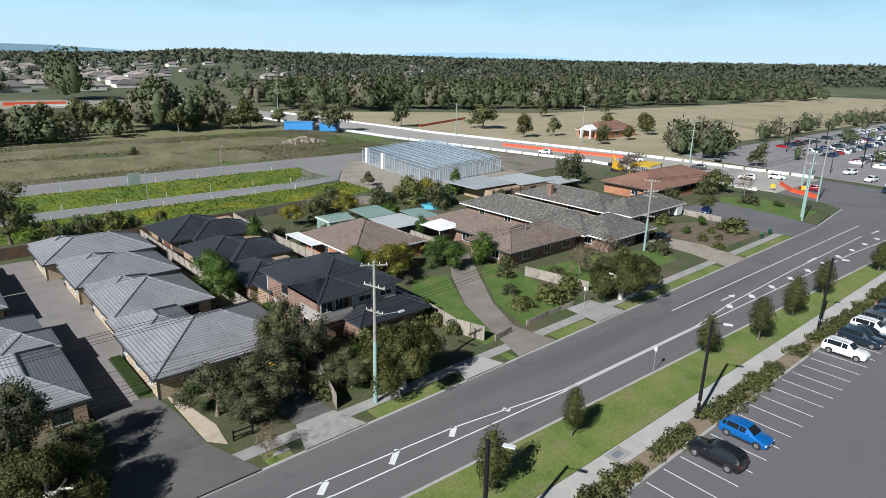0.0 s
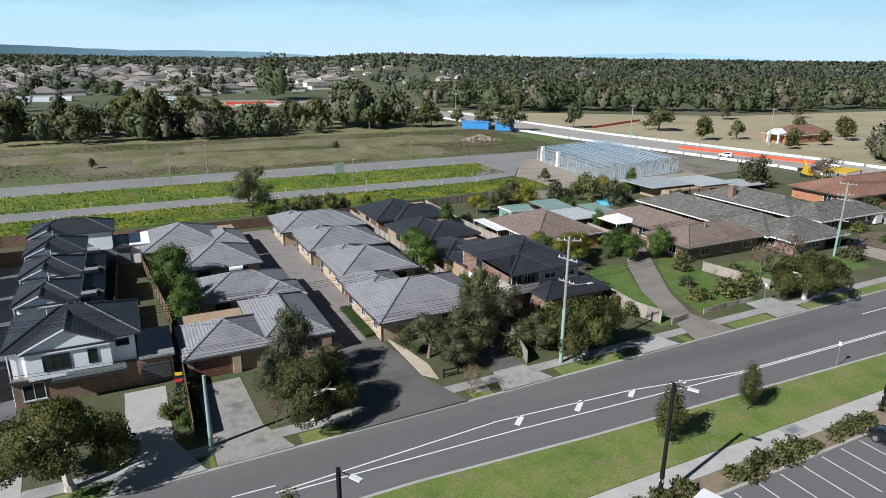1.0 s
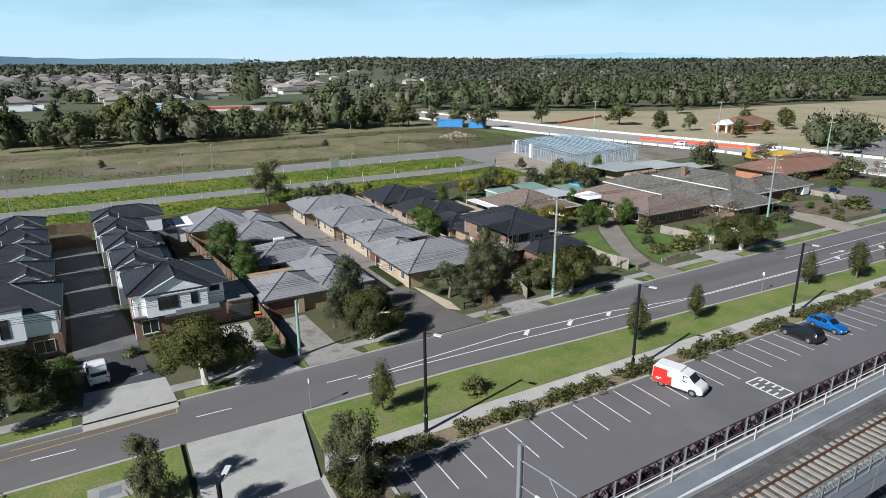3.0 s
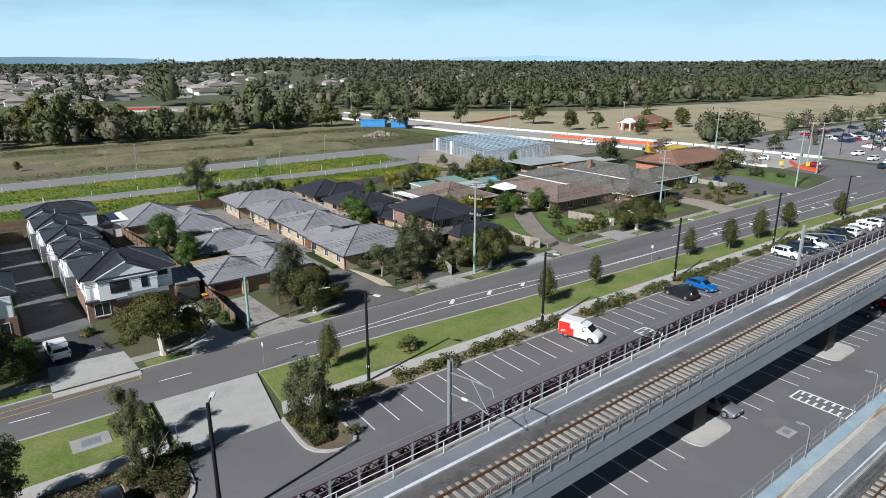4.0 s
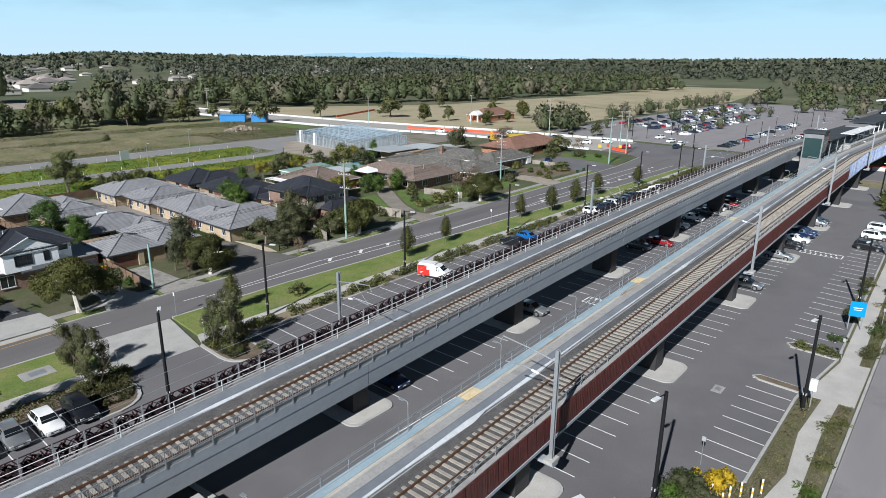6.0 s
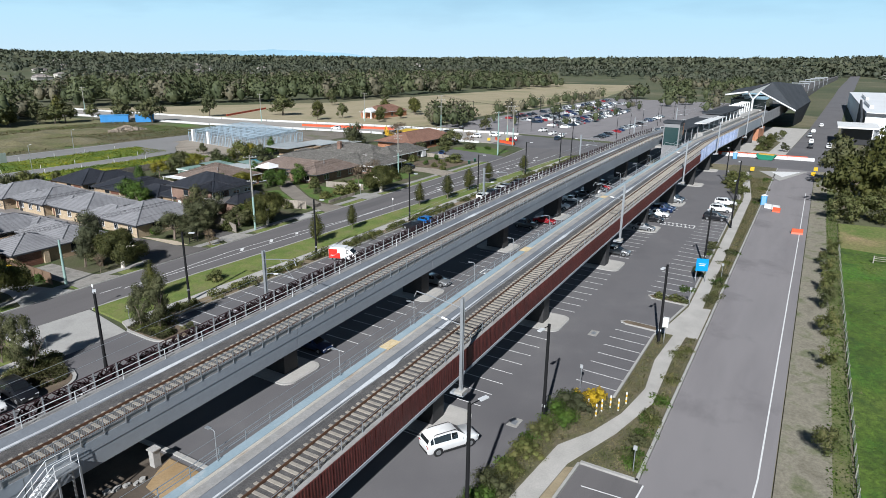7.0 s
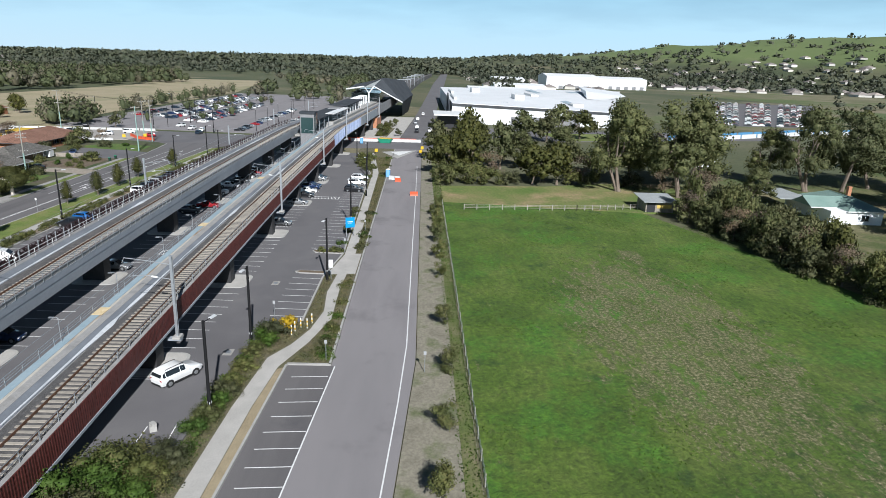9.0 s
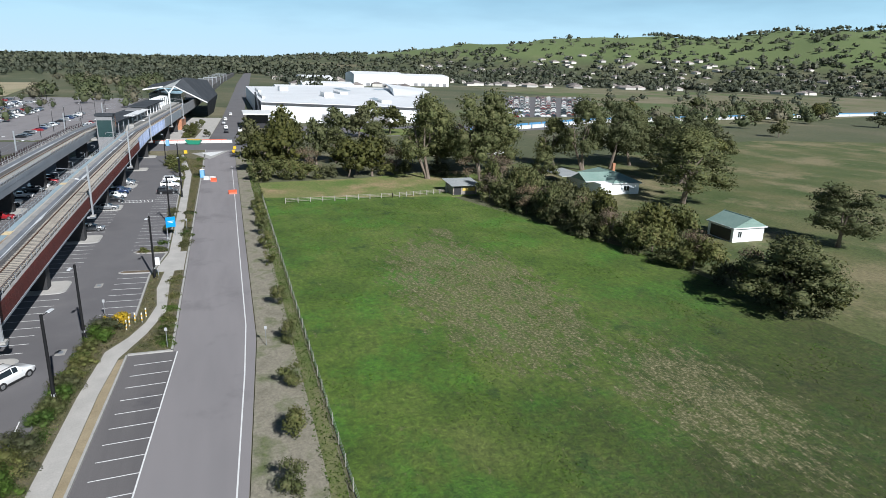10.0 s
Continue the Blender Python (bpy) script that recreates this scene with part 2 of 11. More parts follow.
def field_material():
    """Paddock: vivid lush green, a worn straw-coloured middle in fine rows, dark weed clumps, mottled darker olive
    towards its west end.
    """
    mt = surface("paddock grass", [(0.044, 0.086, 0.006), (0.074, 0.127, 0.011), (0.118, 0.158, 0.028)], 0.09, 1.6, 0.6, 0.95, 1.0, depth=0.25)
    nt = mt.node_tree
    bs = nt.nodes["Principled BSDF"]
    green = bs.inputs["Base Color"].links[0].from_socket
    co = nt.nodes.new("ShaderNodeTexCoord").outputs["Object"]
    rot = nt.nodes.new("ShaderNodeMapping")
    rot.inputs["Rotation"].default_value = (0, 0, radians(-7))
    rot.inputs["Scale"].default_value = (0.7, 1.5, 1)
    nt.links.new(co, rot.inputs["Vector"])
    green = mixed(nt, 1.0, green, ramp(nt, noise_of(nt, rot.outputs["Vector"], 0.7, 8.0, 0.75), [(0.62, 0.66, 0.6), (1.35, 1.3, 1.4)], 0.3, 0.7), "MULTIPLY")
    green = mixed(nt, ramp(nt, noise_of(nt, co, 0.16, 7.0, 0.7), [(0, 0, 0), (0.85, 0.85, 0.85)], 0.57, 0.66), green, (0.024, 0.058, 0.008))

    green = mixed(nt, ramp(nt, noise_of(nt, co, 0.055, 8.0, 0.75), [(0, 0, 0), (0.7, 0.7, 0.7)], 0.5, 0.6), green, ramp(nt, noise_of(nt, co, 1.4, 8.0, 0.75), [(0.026, 0.09, 0.006), (0.09, 0.235, 0.016)], 0.4, 0.6))

    def near(x, y, rx, ry):
        """1 in the middle of an ellipse on the ground, 0 from its edge on."""
        mp = nt.nodes.new("ShaderNodeMapping")
        mp.vector_type = "TEXTURE"
        mp.inputs["Location"].default_value, mp.inputs["Scale"].default_value = (x, y, 0), (rx, ry, 1e6)
        nt.links.new(co, mp.inputs["Vector"])
        ln = nt.nodes.new("ShaderNodeVectorMath")
        ln.operation = "LENGTH"
        nt.links.new(mp.outputs["Vector"], ln.inputs[0])
        return math_node(nt, "MAXIMUM", math_node(nt, "SUBTRACT", 1.0, ln.outputs["Value"]), 0.0)

    sep = nt.nodes.new("ShaderNodeSeparateXYZ")
    nt.links.new(co, sep.inputs[0])
    west = math_node(nt, "ADD", math_node(nt, "MULTIPLY", sep.outputs["X"], -0.014), math_node(nt, "MULTIPLY", sep.outputs["Y"], -0.011))
    west = math_node(nt, "ADD", west, math_node(nt, "MULTIPLY", noise_of(nt, co, 0.07, 6.0, 0.7), 0.8))
    dull = mixed(nt, ramp(nt, noise_of(nt, co, 1.1, 8.0, 0.8), [(0, 0, 0), (0.7, 0.7, 0.7)], 0.45, 0.66), mixed(nt, 1.0, green, (0.52, 0.46, 0.6), "MULTIPLY"), (0.068, 0.062, 0.027))
    col = mixed(nt, ramp(nt, math_node(nt, "MULTIPLY", west, 0.45), [(0, 0, 0), (0.95, 0.95, 0.95)], 0.66, 0.9), green, dull)
    zone = math_node(nt, "MAXIMUM", near(2, -78, 38, 16), math_node(nt, "MULTIPLY", near(-34, -89, 24, 13), 0.6))
    zone = math_node(nt, "MAXIMUM", zone, math_node(nt, "MULTIPLY", near(33, -83, 7, 3), 0.8))
    streak = noise_of(nt, rot.outputs["Vector"], 0.42, 10.0, 0.82)
    mask = math_node(nt, "ADD", math_node(nt, "MULTIPLY", math_node(nt, "MINIMUM", math_node(nt, "MULTIPLY", zone, 2.2), 1.0), 0.16), streak)
    straw = ramp(nt, noise_of(nt, co, 2.6, 7.0, 0.75), [(0.04, 0.062, 0.014), (0.125, 0.12, 0.05), (0.34, 0.295, 0.18)], 0.38, 0.64)
    col = mixed(nt, ramp(nt, mask, [(0, 0, 0), (0.9, 0.9, 0.9)], 0.585, 0.66), col, straw)
    nt.links.new(col, bs.inputs["Base Color"])
    return mt
FIELD = field_material()
ROUGH_GRASS = surface("rough dry grass", [(0.13, 0.135, 0.055), (0.18, 0.165, 0.08), (0.105, 0.13, 0.04)], 0.06, 2.0, 0.35, 0.95, 0.8, depth=0.12)
WEEDS = surface("flowering weeds", [(0.075, 0.14, 0.016), (0.115, 0.175, 0.02), (0.22, 0.22, 0.028)], 0.07, 2.4, 0.35, 0.95, 0.8, depth=0.12, patches=((0.17, 0.155, 0.09), 0.06, 0.58, 0.68))
SCRUB = surface("scrubby ground", [(0.07, 0.095, 0.025), (0.1, 0.1, 0.046), (0.135, 0.12, 0.072), (0.17, 0.145, 0.105)], 0.035, 1.2, 0.4, 0.95, 0.9, depth=0.2, patches=((0.08, 0.15, 0.018), 0.022, 0.53, 0.62))
PADDOCK_DRY = surface("dry paddock", [(0.20, 0.20, 0.10), (0.34, 0.285, 0.185), (0.26, 0.235, 0.135)], 0.02, 0.8, 0.22, 0.95, 0.5, depth=0.15)
DIRT = surface("bare dirt", [(0.23, 0.195, 0.155), (0.31, 0.27, 0.22), (0.19, 0.165, 0.13)], 0.08, 2.0, 0.25, 0.95, 0.5, depth=0.08)
BED = surface("planted bed", [(0.085, 0.085, 0.04), (0.12, 0.11, 0.06), (0.15, 0.125, 0.085)], 0.35, 7.0, 0.45, 0.95, 0.9, depth=0.1)
MULCH = surface("bark mulch", [(0.10, 0.075, 0.05), (0.17, 0.13, 0.09)], 0.8, 12.0, 0.4, 0.95, 0.8, depth=0.05)
LITTER = surface("dry leaf litter", [(0.15, 0.115, 0.075), (0.24, 0.19, 0.125), (0.12, 0.105, 0.06)], 0.5, 9.0, 0.45, 0.95, 0.8, depth=0.05)
PALE_GRAVEL = surface("pale gravel", [(0.42, 0.35, 0.26), (0.52, 0.44, 0.34)], 0.9, 22.0, 0.4, 0.95, 0.8)
GROUND = surface("open country", [(0.05, 0.066, 0.028), (0.078, 0.088, 0.04), (0.125, 0.115, 0.066)], 0.006, 0.4, 0.3, 0.95, 0.4, depth=0.2, patches=((0.17, 0.15, 0.09), 0.009, 0.56, 0.66))
_nt = GROUND.node_tree
_sep = _nt.nodes.new("ShaderNodeSeparateXYZ")
_nt.links.new(_nt.nodes.new("ShaderNodeTexCoord").outputs["Object"], _sep.inputs[0])
_bs = _nt.nodes["Principled BSDF"]
_was = _bs.inputs["Base Color"].links[0].from_socket
_nt.links.new(mixed(_nt, ramp(_nt, math_node(_nt, "MULTIPLY", _sep.outputs["Z"], 0.01), [(0, 0, 0), (0.8, 0.8, 0.8)], 0.4, 0.75), _was, (0.125, 0.17, 0.055)), _bs.inputs["Base Color"])
PAINT_LINE = surface("worn line paint", [(0.62, 0.62, 0.61), (0.74, 0.74, 0.73)], 1.2, 14.0, 0.22, 0.8, 0.1)
PAINT_YELLOW = surface("yellow line paint", [(0.45, 0.27, 0.04), (0.55, 0.34, 0.06)], 1.2, 14.0, 0.25, 0.8, 0.1)

# ---- ground, roads and paths ----
def smooth_step(a, b, x):
    k = min(1.0, max(0.0, (x - a) / (b - a)))
    return k * k * (3 - 2 * k)


HILL_AZ = [-180, -110, -75, -51, -46, -33, -29, -24, -19, -12, -6, -1, 15, 32, 47, 56, 63, 67, 70, 74, 80, 100, 180]
HILL_EL = [0.2, 1.0, 3.2, 3.45, 3.0, 2.75, 2.45, 1.9, 1.35, 0.75, 0.3, 0.0, -0.15, -0.35, -0.3, -0.2, -0.1, 0.0, -0.05, -0.4, -0.6, -0.4, 0.2]


def land(x, y):
    """Height of the open country: level round the place, rising to low hills far off."""
    r = math.hypot(x, y)
    if r < 600:
        return -0.15
    az = math.degrees(math.atan2(y, x))
    crest = 31 + 2600 * math.tan(radians(float(np.interp(az, HILL_AZ, HILL_EL))))
    bumps = 0.16 * noise.noise((x / 260, y / 260, 3.0)) + 0.08 * noise.noise((x / 90, y / 90, 5.0))
    return -0.15 + smooth_step(700 + 750 * smooth_step(14, -12, az) * smooth_step(-110, -75, az), 2600, r) * crest * (1 + bumps) * (1 - 0.1 * smooth_step(2600, 4800, r))


gm = MB()
ring_r = [0, 60, 140, 260, 420, 600, 760, 920, 1080, 1250, 1420, 1600, 1800, 2000, 2200, 2400, 2600, 2850, 3200, 3700, 4300, 4850]
SEG = 288
gm.v.append((0, 0, -0.15))
for r in ring_r[1:]:
    for i in range(SEG):
        a = i * math.tau / SEG
        gm.v.append((r * math.cos(a), r * math.sin(a), land(r * math.cos(a), r * math.sin(a))))
gm.f += [(0, 1 + i, 1 + (i + 1) % SEG) for i in range(SEG)]
for j in range(len(ring_r) - 2):
    for i in range(SEG):
        a, b = 1 + j * SEG + i, 1 + j * SEG + (i + 1) % SEG
        gm.f.append((a, a + SEG, b + SEG, b))
solid("ground", gm, GROUND, "open grassland rising to low green hills far off", "ground", kind="structure", smooth=True)

N_KERB = [(-140, 38.9), (-60, 39.6), (24, 40.6), (134, 41.9), (158, 44.5)]
S_KERB = [(-140, 33.2), (-21, 32.6), (6, 32.2), (22, 31.2), (63, 29.6), (121, 27.4), (150, 26.5)]


def on(line, x):
    return float(np.interp(x, [p[0] for p in line], [p[1] for p in line]))


flat("road", S_KERB + [(163, 22), (163, 50)] + N_KERB[::-1], -0.4, 0.0, ASPHALT_ROAD, "grey asphalt suburban road with worn lane lines", "road")
flat("cross_street", [(163.004, -62), (193, -62), (192, 30), (196, 62), (166, 62), (163.004, 50)], -0.4, -0.004, ASPHALT, "grey asphalt cross street passing under the viaduct", "road")
fr = MB()
fx = [193.01, 300, 450, 620, 825, 1000, 1200, 1500, 1900, 2400]
fc = [-43, -48.2, -53.7, -60, -68.8, -76, -85, -99, -118, -143]
fr.v = [(x, y + s * (6 if x < 800 else 8), max(0.0, land(x, y) + 0.6 if x > 560 else 0.0) + dz) for x, y in zip(fx, fc) for s, dz in ((-1, -0.4), (1, -0.4), (1, 0), (-1, 0))]
for j in range(len(fx) - 1):
    fr.f += [(4 * j + i, 4 * j + (i + 1) % 4, 4 * j + 4 + (i + 1) % 4, 4 * j + 4 + i) for i in range(4)]
solid("far_road", fr, ASPHALT, "straight asphalt road running to the horizon", "road", kind="structure")
flat("works_road", [(166, 62.01), (196, 62.01), (191, 120), (173, 205), (160, 330), (158, 470), (136, 470), (136, 330), (148, 205), (166, 120)], -0.4, 0.0,
     surface("road base", [(0.28, 0.26, 0.235), (0.36, 0.34, 0.31)], 0.05, 3.0, 0.16, 0.92, 0.3), "unfinished road base of the road works", "road")
flat("car_park", [(-60, -14), (-34, -20), (-24, -26.2), (-8, -26.6), (-1, -27.5), (1, -29), (2.5, -31.6), (19, -31.6), (31, -33.2), (60, -32.6), (110, -31.5), (150, -24),
                  (150, 17), (140, 20.75), (-8, 20.75), (-12.6, 22.2), (-21.2, 22.0), (-26, 20.0), (-60, 18.5)], -0.4, -0.002, ASPHALT, "grey asphalt commuter car park with marked bays", "car park")
flat("south_road", [(-140, -36.5), (-37, -44.0), (-8, -45.9), (163, -46.4), (163, -36.7), (-9.4, -36.9), (-9.4, -32.3), (-80, -29.0), (-140, -26.1)], -0.4, 0.0, ASPHALT_PALE,
     "pale grey sealed road with edge line and marked bays", "road")
flat("bay_pavement", [(-140, -26.15), (-80, -29.05), (-9.45, -32.3), (-9.45, -37.28), (-35, -35.7), (-80, -32.62), (-140, -29)], -0.3, 0.005, ASPHALT_ROAD, "darker asphalt of the roadside bays", "car park")
flat("driveway_apron", [(-21.2, 22.02), (-12.7, 22.22), (-11.0, 32.3), (-21.0, 32.6)], -0.3, 0.012, CONCRETE, "pale concrete driveway apron", "driveway")
flat("verge_strip", [(-11.3, 25.06), (150, 24.4), (150, 26.2), (121, 27.15), (63, 29.35), (22, 30.95), (6, 31.95), (-10.7, 32.05)], -0.3, 0.12, GRASS, "mown grass verge beside the road", "verge")
flat("west_verge", [(-140, 24.2), (-21.7, 25.0), (-21.5, 32.3), (-140, 32.9)], -0.3, 0.12, GRASS, "mown grass verge beside the road", "verge")
flat("footpath", [(-12.0, 23.2), (150, 22.2), (150, 24.35), (-11.4, 25.0)], -0.3, 0.125, CONCRETE_PATH, "pale concrete footpath", "path")
flat("west_footpath", [(-140, 22.3), (-21.9, 23.1), (-21.8, 24.95), (-140, 24.15)], -0.3, 0.125, CONCRETE_PATH, "pale concrete footpath", "path")
flat("garden_strip", [(-8.2, 21.05), (148, 21.05), (148, 22.18), (-9.0, 23.15)], -0.3, 0.10, LITTER, "garden strip of dry litter with low shrubs", "garden bed")
flat("west_garden_strip", [(-140, 19.2), (-26, 20.2), (-22, 21), (-21.9, 23.05), (-140, 22.25)], -0.3, 0.10, MULCH, "mulched garden bed", "garden bed")
flat("residential_ground", [(-140, 39.2), (-60, 39.9), (24, 40.9), (134, 42.2), (150, 44.5), (158, 52), (158, 104), (120, 108), (92, 114), (60, 122), (-140, 119)], -0.3, 0.11, YARD,
     "house yards of soil, patchy grass and weeds", "ground")
flat("house_footpath", [(-140, 41.4), (-60, 41.9), (24, 42.7), (134, 44.0), (134, 45.4), (24, 44.1), (-60, 43.4), (-140, 42.8)], -0.3, 0.125, CONCRETE_DARK, "grey concrete footpath in front of houses", "path")


def kerb(name, pts, width, z=0.14):
    mb = MB()
    for (x0, y0), (x1, y1) in zip(pts, pts[1:]):
        d = Vector((x1 - x0, y1 - y0))
        nrm = Vector((-d.y, d.x)).normalized() * width
        mb.prism([(x0, y0), (x1, y1), (x1 + nrm.x, y1 + nrm.y), (x0 + nrm.x, y0 + nrm.y)], -0.3, z)
    return solid(name, mb, CONCRETE, "pale concrete kerb along the roadway", "kerb", kind="structure")


kerb("kerb_north", N_KERB, 0.28)
kerb("kerb_verge", [(150, 26.5), (121, 27.4), (63, 29.6), (22, 31.2), (6, 32.2), (-10.7, 32.35)][::-1], -0.28)
kerb("kerb_west_verge", [(-140, 33.2), (-21.5, 32.6)], -0.28)
kerb("kerb_bays", [(-8.1, 20.77), (148, 20.77)], 0.26)
kerb("kerb_south_road", [(-9.3, -36.85), (163, -36.65)], 0.25)
kerb("kerb_south_bays", [(-140, -26.1), (-80, -29.0), (-9.4, -32.25)], 0.22)
kerb("kerb_bay_end", [(-9.35, -36.8), (-9.35, -32.2)], -0.3)
kerb("kerb_lot_south", [(2.4, -31.55), (19, -31.6), (31, -33.2), (60, -32.6), (110, -31.5), (150, -24)], -0.25)

flat("south_garden", [(-60, -13.8), (-60, -29.6), (-9.1, -32.1), (-9.1, -36.55), (163, -36.38), (163, -24), (150, -23.9), (110, -31.75), (60, -32.85), (31, -33.5), (19, -31.9),
                      (2.3, -31.85), (1, -29.3), (-1, -27.8), (-8, -26.9), (-24, -26.5), (-34, -20.3)][::-1], -0.3, 0.09, BED, "garden bed full of low rough plants", "garden bed")
flat("winding_path", [(-60, -27.2), (-34, -28.2), (-18, -28.9), (-8, -29.8), (-4.5, -31.7), (-0.3, -33.1), (5.5, -33.9), (12.4, -33.3), (21.6, -33.8), (41.8, -33.5), (59, -33.2), (110, -32.4), (150, -28),
                      (150, -29.8), (110, -34), (60, -34.8), (30, -35.4), (13.4, -34.9), (3.1, -35.2), (-3.7, -33.6), (-10, -31.4), (-18, -30.7), (-34, -30.1), (-60, -29.0)][::-1], -0.3, 0.13, CONCRETE_PATH,
     "pale winding concrete footpath", "path")
flat("dry_strip", [(-60, -29.05), (-34, -30.15), (-18, -30.75), (-10.5, -31.4), (-10.2, -31.95), (-34, -30.9), (-60, -29.7)][::-1], -0.3, 0.105, surface("dry straw strip", [(0.26, 0.21, 0.13), (0.34, 0.28, 0.18)], 0.6, 8.0, 0.3, 0.95, 0.5), "dry grass strip beside the path", "verge")
flat("path_crossing", [(20.5, -36.4), (31, -36.4), (30.6, -33.7), (20.2, -32.2)], -0.3, 0.134, CONCRETE_PATH, "pale concrete path crossing", "path")
flat("road_shoulder", [(-140, -44.2), (-37, -51.4), (163, -51.2), (163, -46.5), (-8, -46.0), (-37, -44.1), (-140, -36.6)], -0.3, 0.02,
     surface("dirt shoulder", [(0.17, 0.155, 0.115), (0.235, 0.215, 0.165), (0.095, 0.115, 0.042)], 0.3, 3.0, 0.35, 0.95, 0.5, depth=0.05), "dry dirt road shoulder with sparse grass", "verge")
flat("shoulder_grass", [(-140, -43.0), (-37, -50.0), (20, -49.9), (90, -49.4), (163, -49.6), (163, -51.15), (-37, -51.35), (-140, -44.1)][::-1], -0.3, 0.035, surface("shoulder grass", [(0.08, 0.115, 0.025), (0.12, 0.135, 0.045), (0.18, 0.16, 0.09)], 0.3, 3.0, 0.4, 0.95, 0.8, depth=0.1), "rough grass along the paddock fence", "verge")
flat("paddock", [(-200, -56), (-39, -51.72), (74, -51.3), (71, -75), (67.5, -97), (50, -102.5), (12, -114.5), (-35, -120.5), (-200, -142.5)][::-1], -0.3, 0.04, FIELD, "green paddock with dry patches", "paddock")
flat("back_paddock", [(74.1, -51.4), (94, -51.4), (97, -80), (106, -104), (104, -118), (70, -118), (67.6, -97.2), (71.1, -75)][::-1], -0.3, 0.05, surface("yellow grass", [(0.085, 0.145, 0.022), (0.13, 0.165, 0.04), (0.21, 0.185, 0.075)], 0.07, 2.0, 0.45, 0.95, 0.8, depth=0.12, patches=((0.30, 0.225, 0.12), 0.09, 0.5, 0.66)), "dry yellow grass strip beyond the fence", "paddock")
flat("far_paddock", [(-200, -141), (-35, -119), (12, -113), (50, -101), (67, -119), (110, -119), (175, -300), (150, -420), (-120, -420)][::-1], -0.3, 0.02,
     surface("grazed grass", [(0.045, 0.075, 0.014), (0.08, 0.098, 0.028), (0.135, 0.125, 0.052)], 0.045, 1.4, 0.55, 0.95, 0.9, depth=0.2, patches=((0.19, 0.165, 0.085), 0.04, 0.5, 0.62)), "grazed grass paddock", "paddock")

# estate streets and waste ground behind the houses
flat("weed_strip", rect(-140, 122.5, 84, 135.6), -0.3, 0.02, WEEDS, "flowering weeds on an empty lot", "ground")
flat("estate_street", [(-140, 135.7), (70, 135.7), (84, 139), (92, 150), (100, 158), (100, 162), (86, 162), (80, 150), (72, 142.3), (-140, 142.3)], -0.3, 0.03,
     surface("new pale asphalt", [(0.19, 0.185, 0.18), (0.24, 0.235, 0.23)], 0.05, 6.0, 0.12, 0.9, 0.1), "pale new estate street", "road")
flat("weed_lot", [(-140, 142.4), (72, 142.4), (80, 150), (85.9, 161.7), (-140, 161.7)], -0.3, 0.02, WEEDS, "flowering weeds on an empty lot", "ground")
flat("estate_road", [(-140, 161.8), (85.9, 162.05), (100.05, 162.05), (134, 166), (134, 176), (-140, 173)], -0.3, 0.03, bpy.data.materials["new pale asphalt"], "pale new estate road", "road")
flat("build_pad", [(84.2, 122), (92, 116), (132, 118), (150, 165.8), (100.1, 161.9), (92.2, 150), (84.2, 138.8)], -0.3, 0.025, DIRT, "bare dirt round the building site", "ground")
flat("scrub_lot", [(-140, 173.2), (134, 176.2), (146, 206), (134, 246), (-140, 246)], -0.3, 0.015, SCRUB, "scrubby waste ground with bare earth", "ground")
flat("green_lot", [(-140, 246.2), (132, 246.2), (132, 330), (-140, 330)], -0.3, 0.01, ROUGH_GRASS, "rough grass lot", "ground")
flat("site_ground", [(134.2, 166), (150.1, 165.9), (132.2, 118), (162, 120), (160, 136), (149, 184), (141, 194), (134.2, 176)][::-1], -0.3, 0.012, surface("stony site soil", [(0.15, 0.128, 0.105), (0.2, 0.175, 0.148), (0.12, 0.11, 0.08)], 0.12, 2.4, 0.35, 0.95, 0.6, depth=0.08, patches=((0.095, 0.115, 0.04), 0.1, 0.56, 0.66)), "bare stony ground beside the road works", "ground")
flat("dry_paddock", [(196, 64), (204, 112), (240, 118), (480, 112), (900, 170), (900, 330), (560, 230), (300, 250), (162, 335), (176, 205), (194, 120)], -0.3, 0.01, PADDOCK_DRY, "tan dry grass paddock", "paddock")
flat("far_fields", [(236, -300), (330, -180), (420, -240), (600, -470), (700, -420), (900, -420), (1010, -640), (700, -1120), (500, -1100), (400, -760)][::-1], -0.3, -0.04, surface("dry olive fields", [(0.10, 0.11, 0.045), (0.16, 0.145, 0.08), (0.21, 0.18, 0.115)], 0.012, 0.6, 0.3, 0.95, 0.5, depth=0.15, patches=((0.085, 0.115, 0.035), 0.008, 0.5, 0.6)), "dry olive and tan fields beyond the bypass", "paddock")
flat("station_car_park", [(197, 6), (480, 14), (480, 108), (206, 110)], -0.3, 0.0, ASPHALT_PALE, "asphalt station car park", "car park")

# estate kerbs
for nm, y in (("estate_kerb", 142.3), ("estate_kerb", 135.5), ("estate_kerb", 161.6), ("estate_kerb", 173.1)):
    solid(nm, MB().box(-140, y, -0.3, 70 if y < 150 else 86, y + 0.35, 0.14), CONCRETE, "pale concrete kerb of the estate street", "kerb", kind="structure")

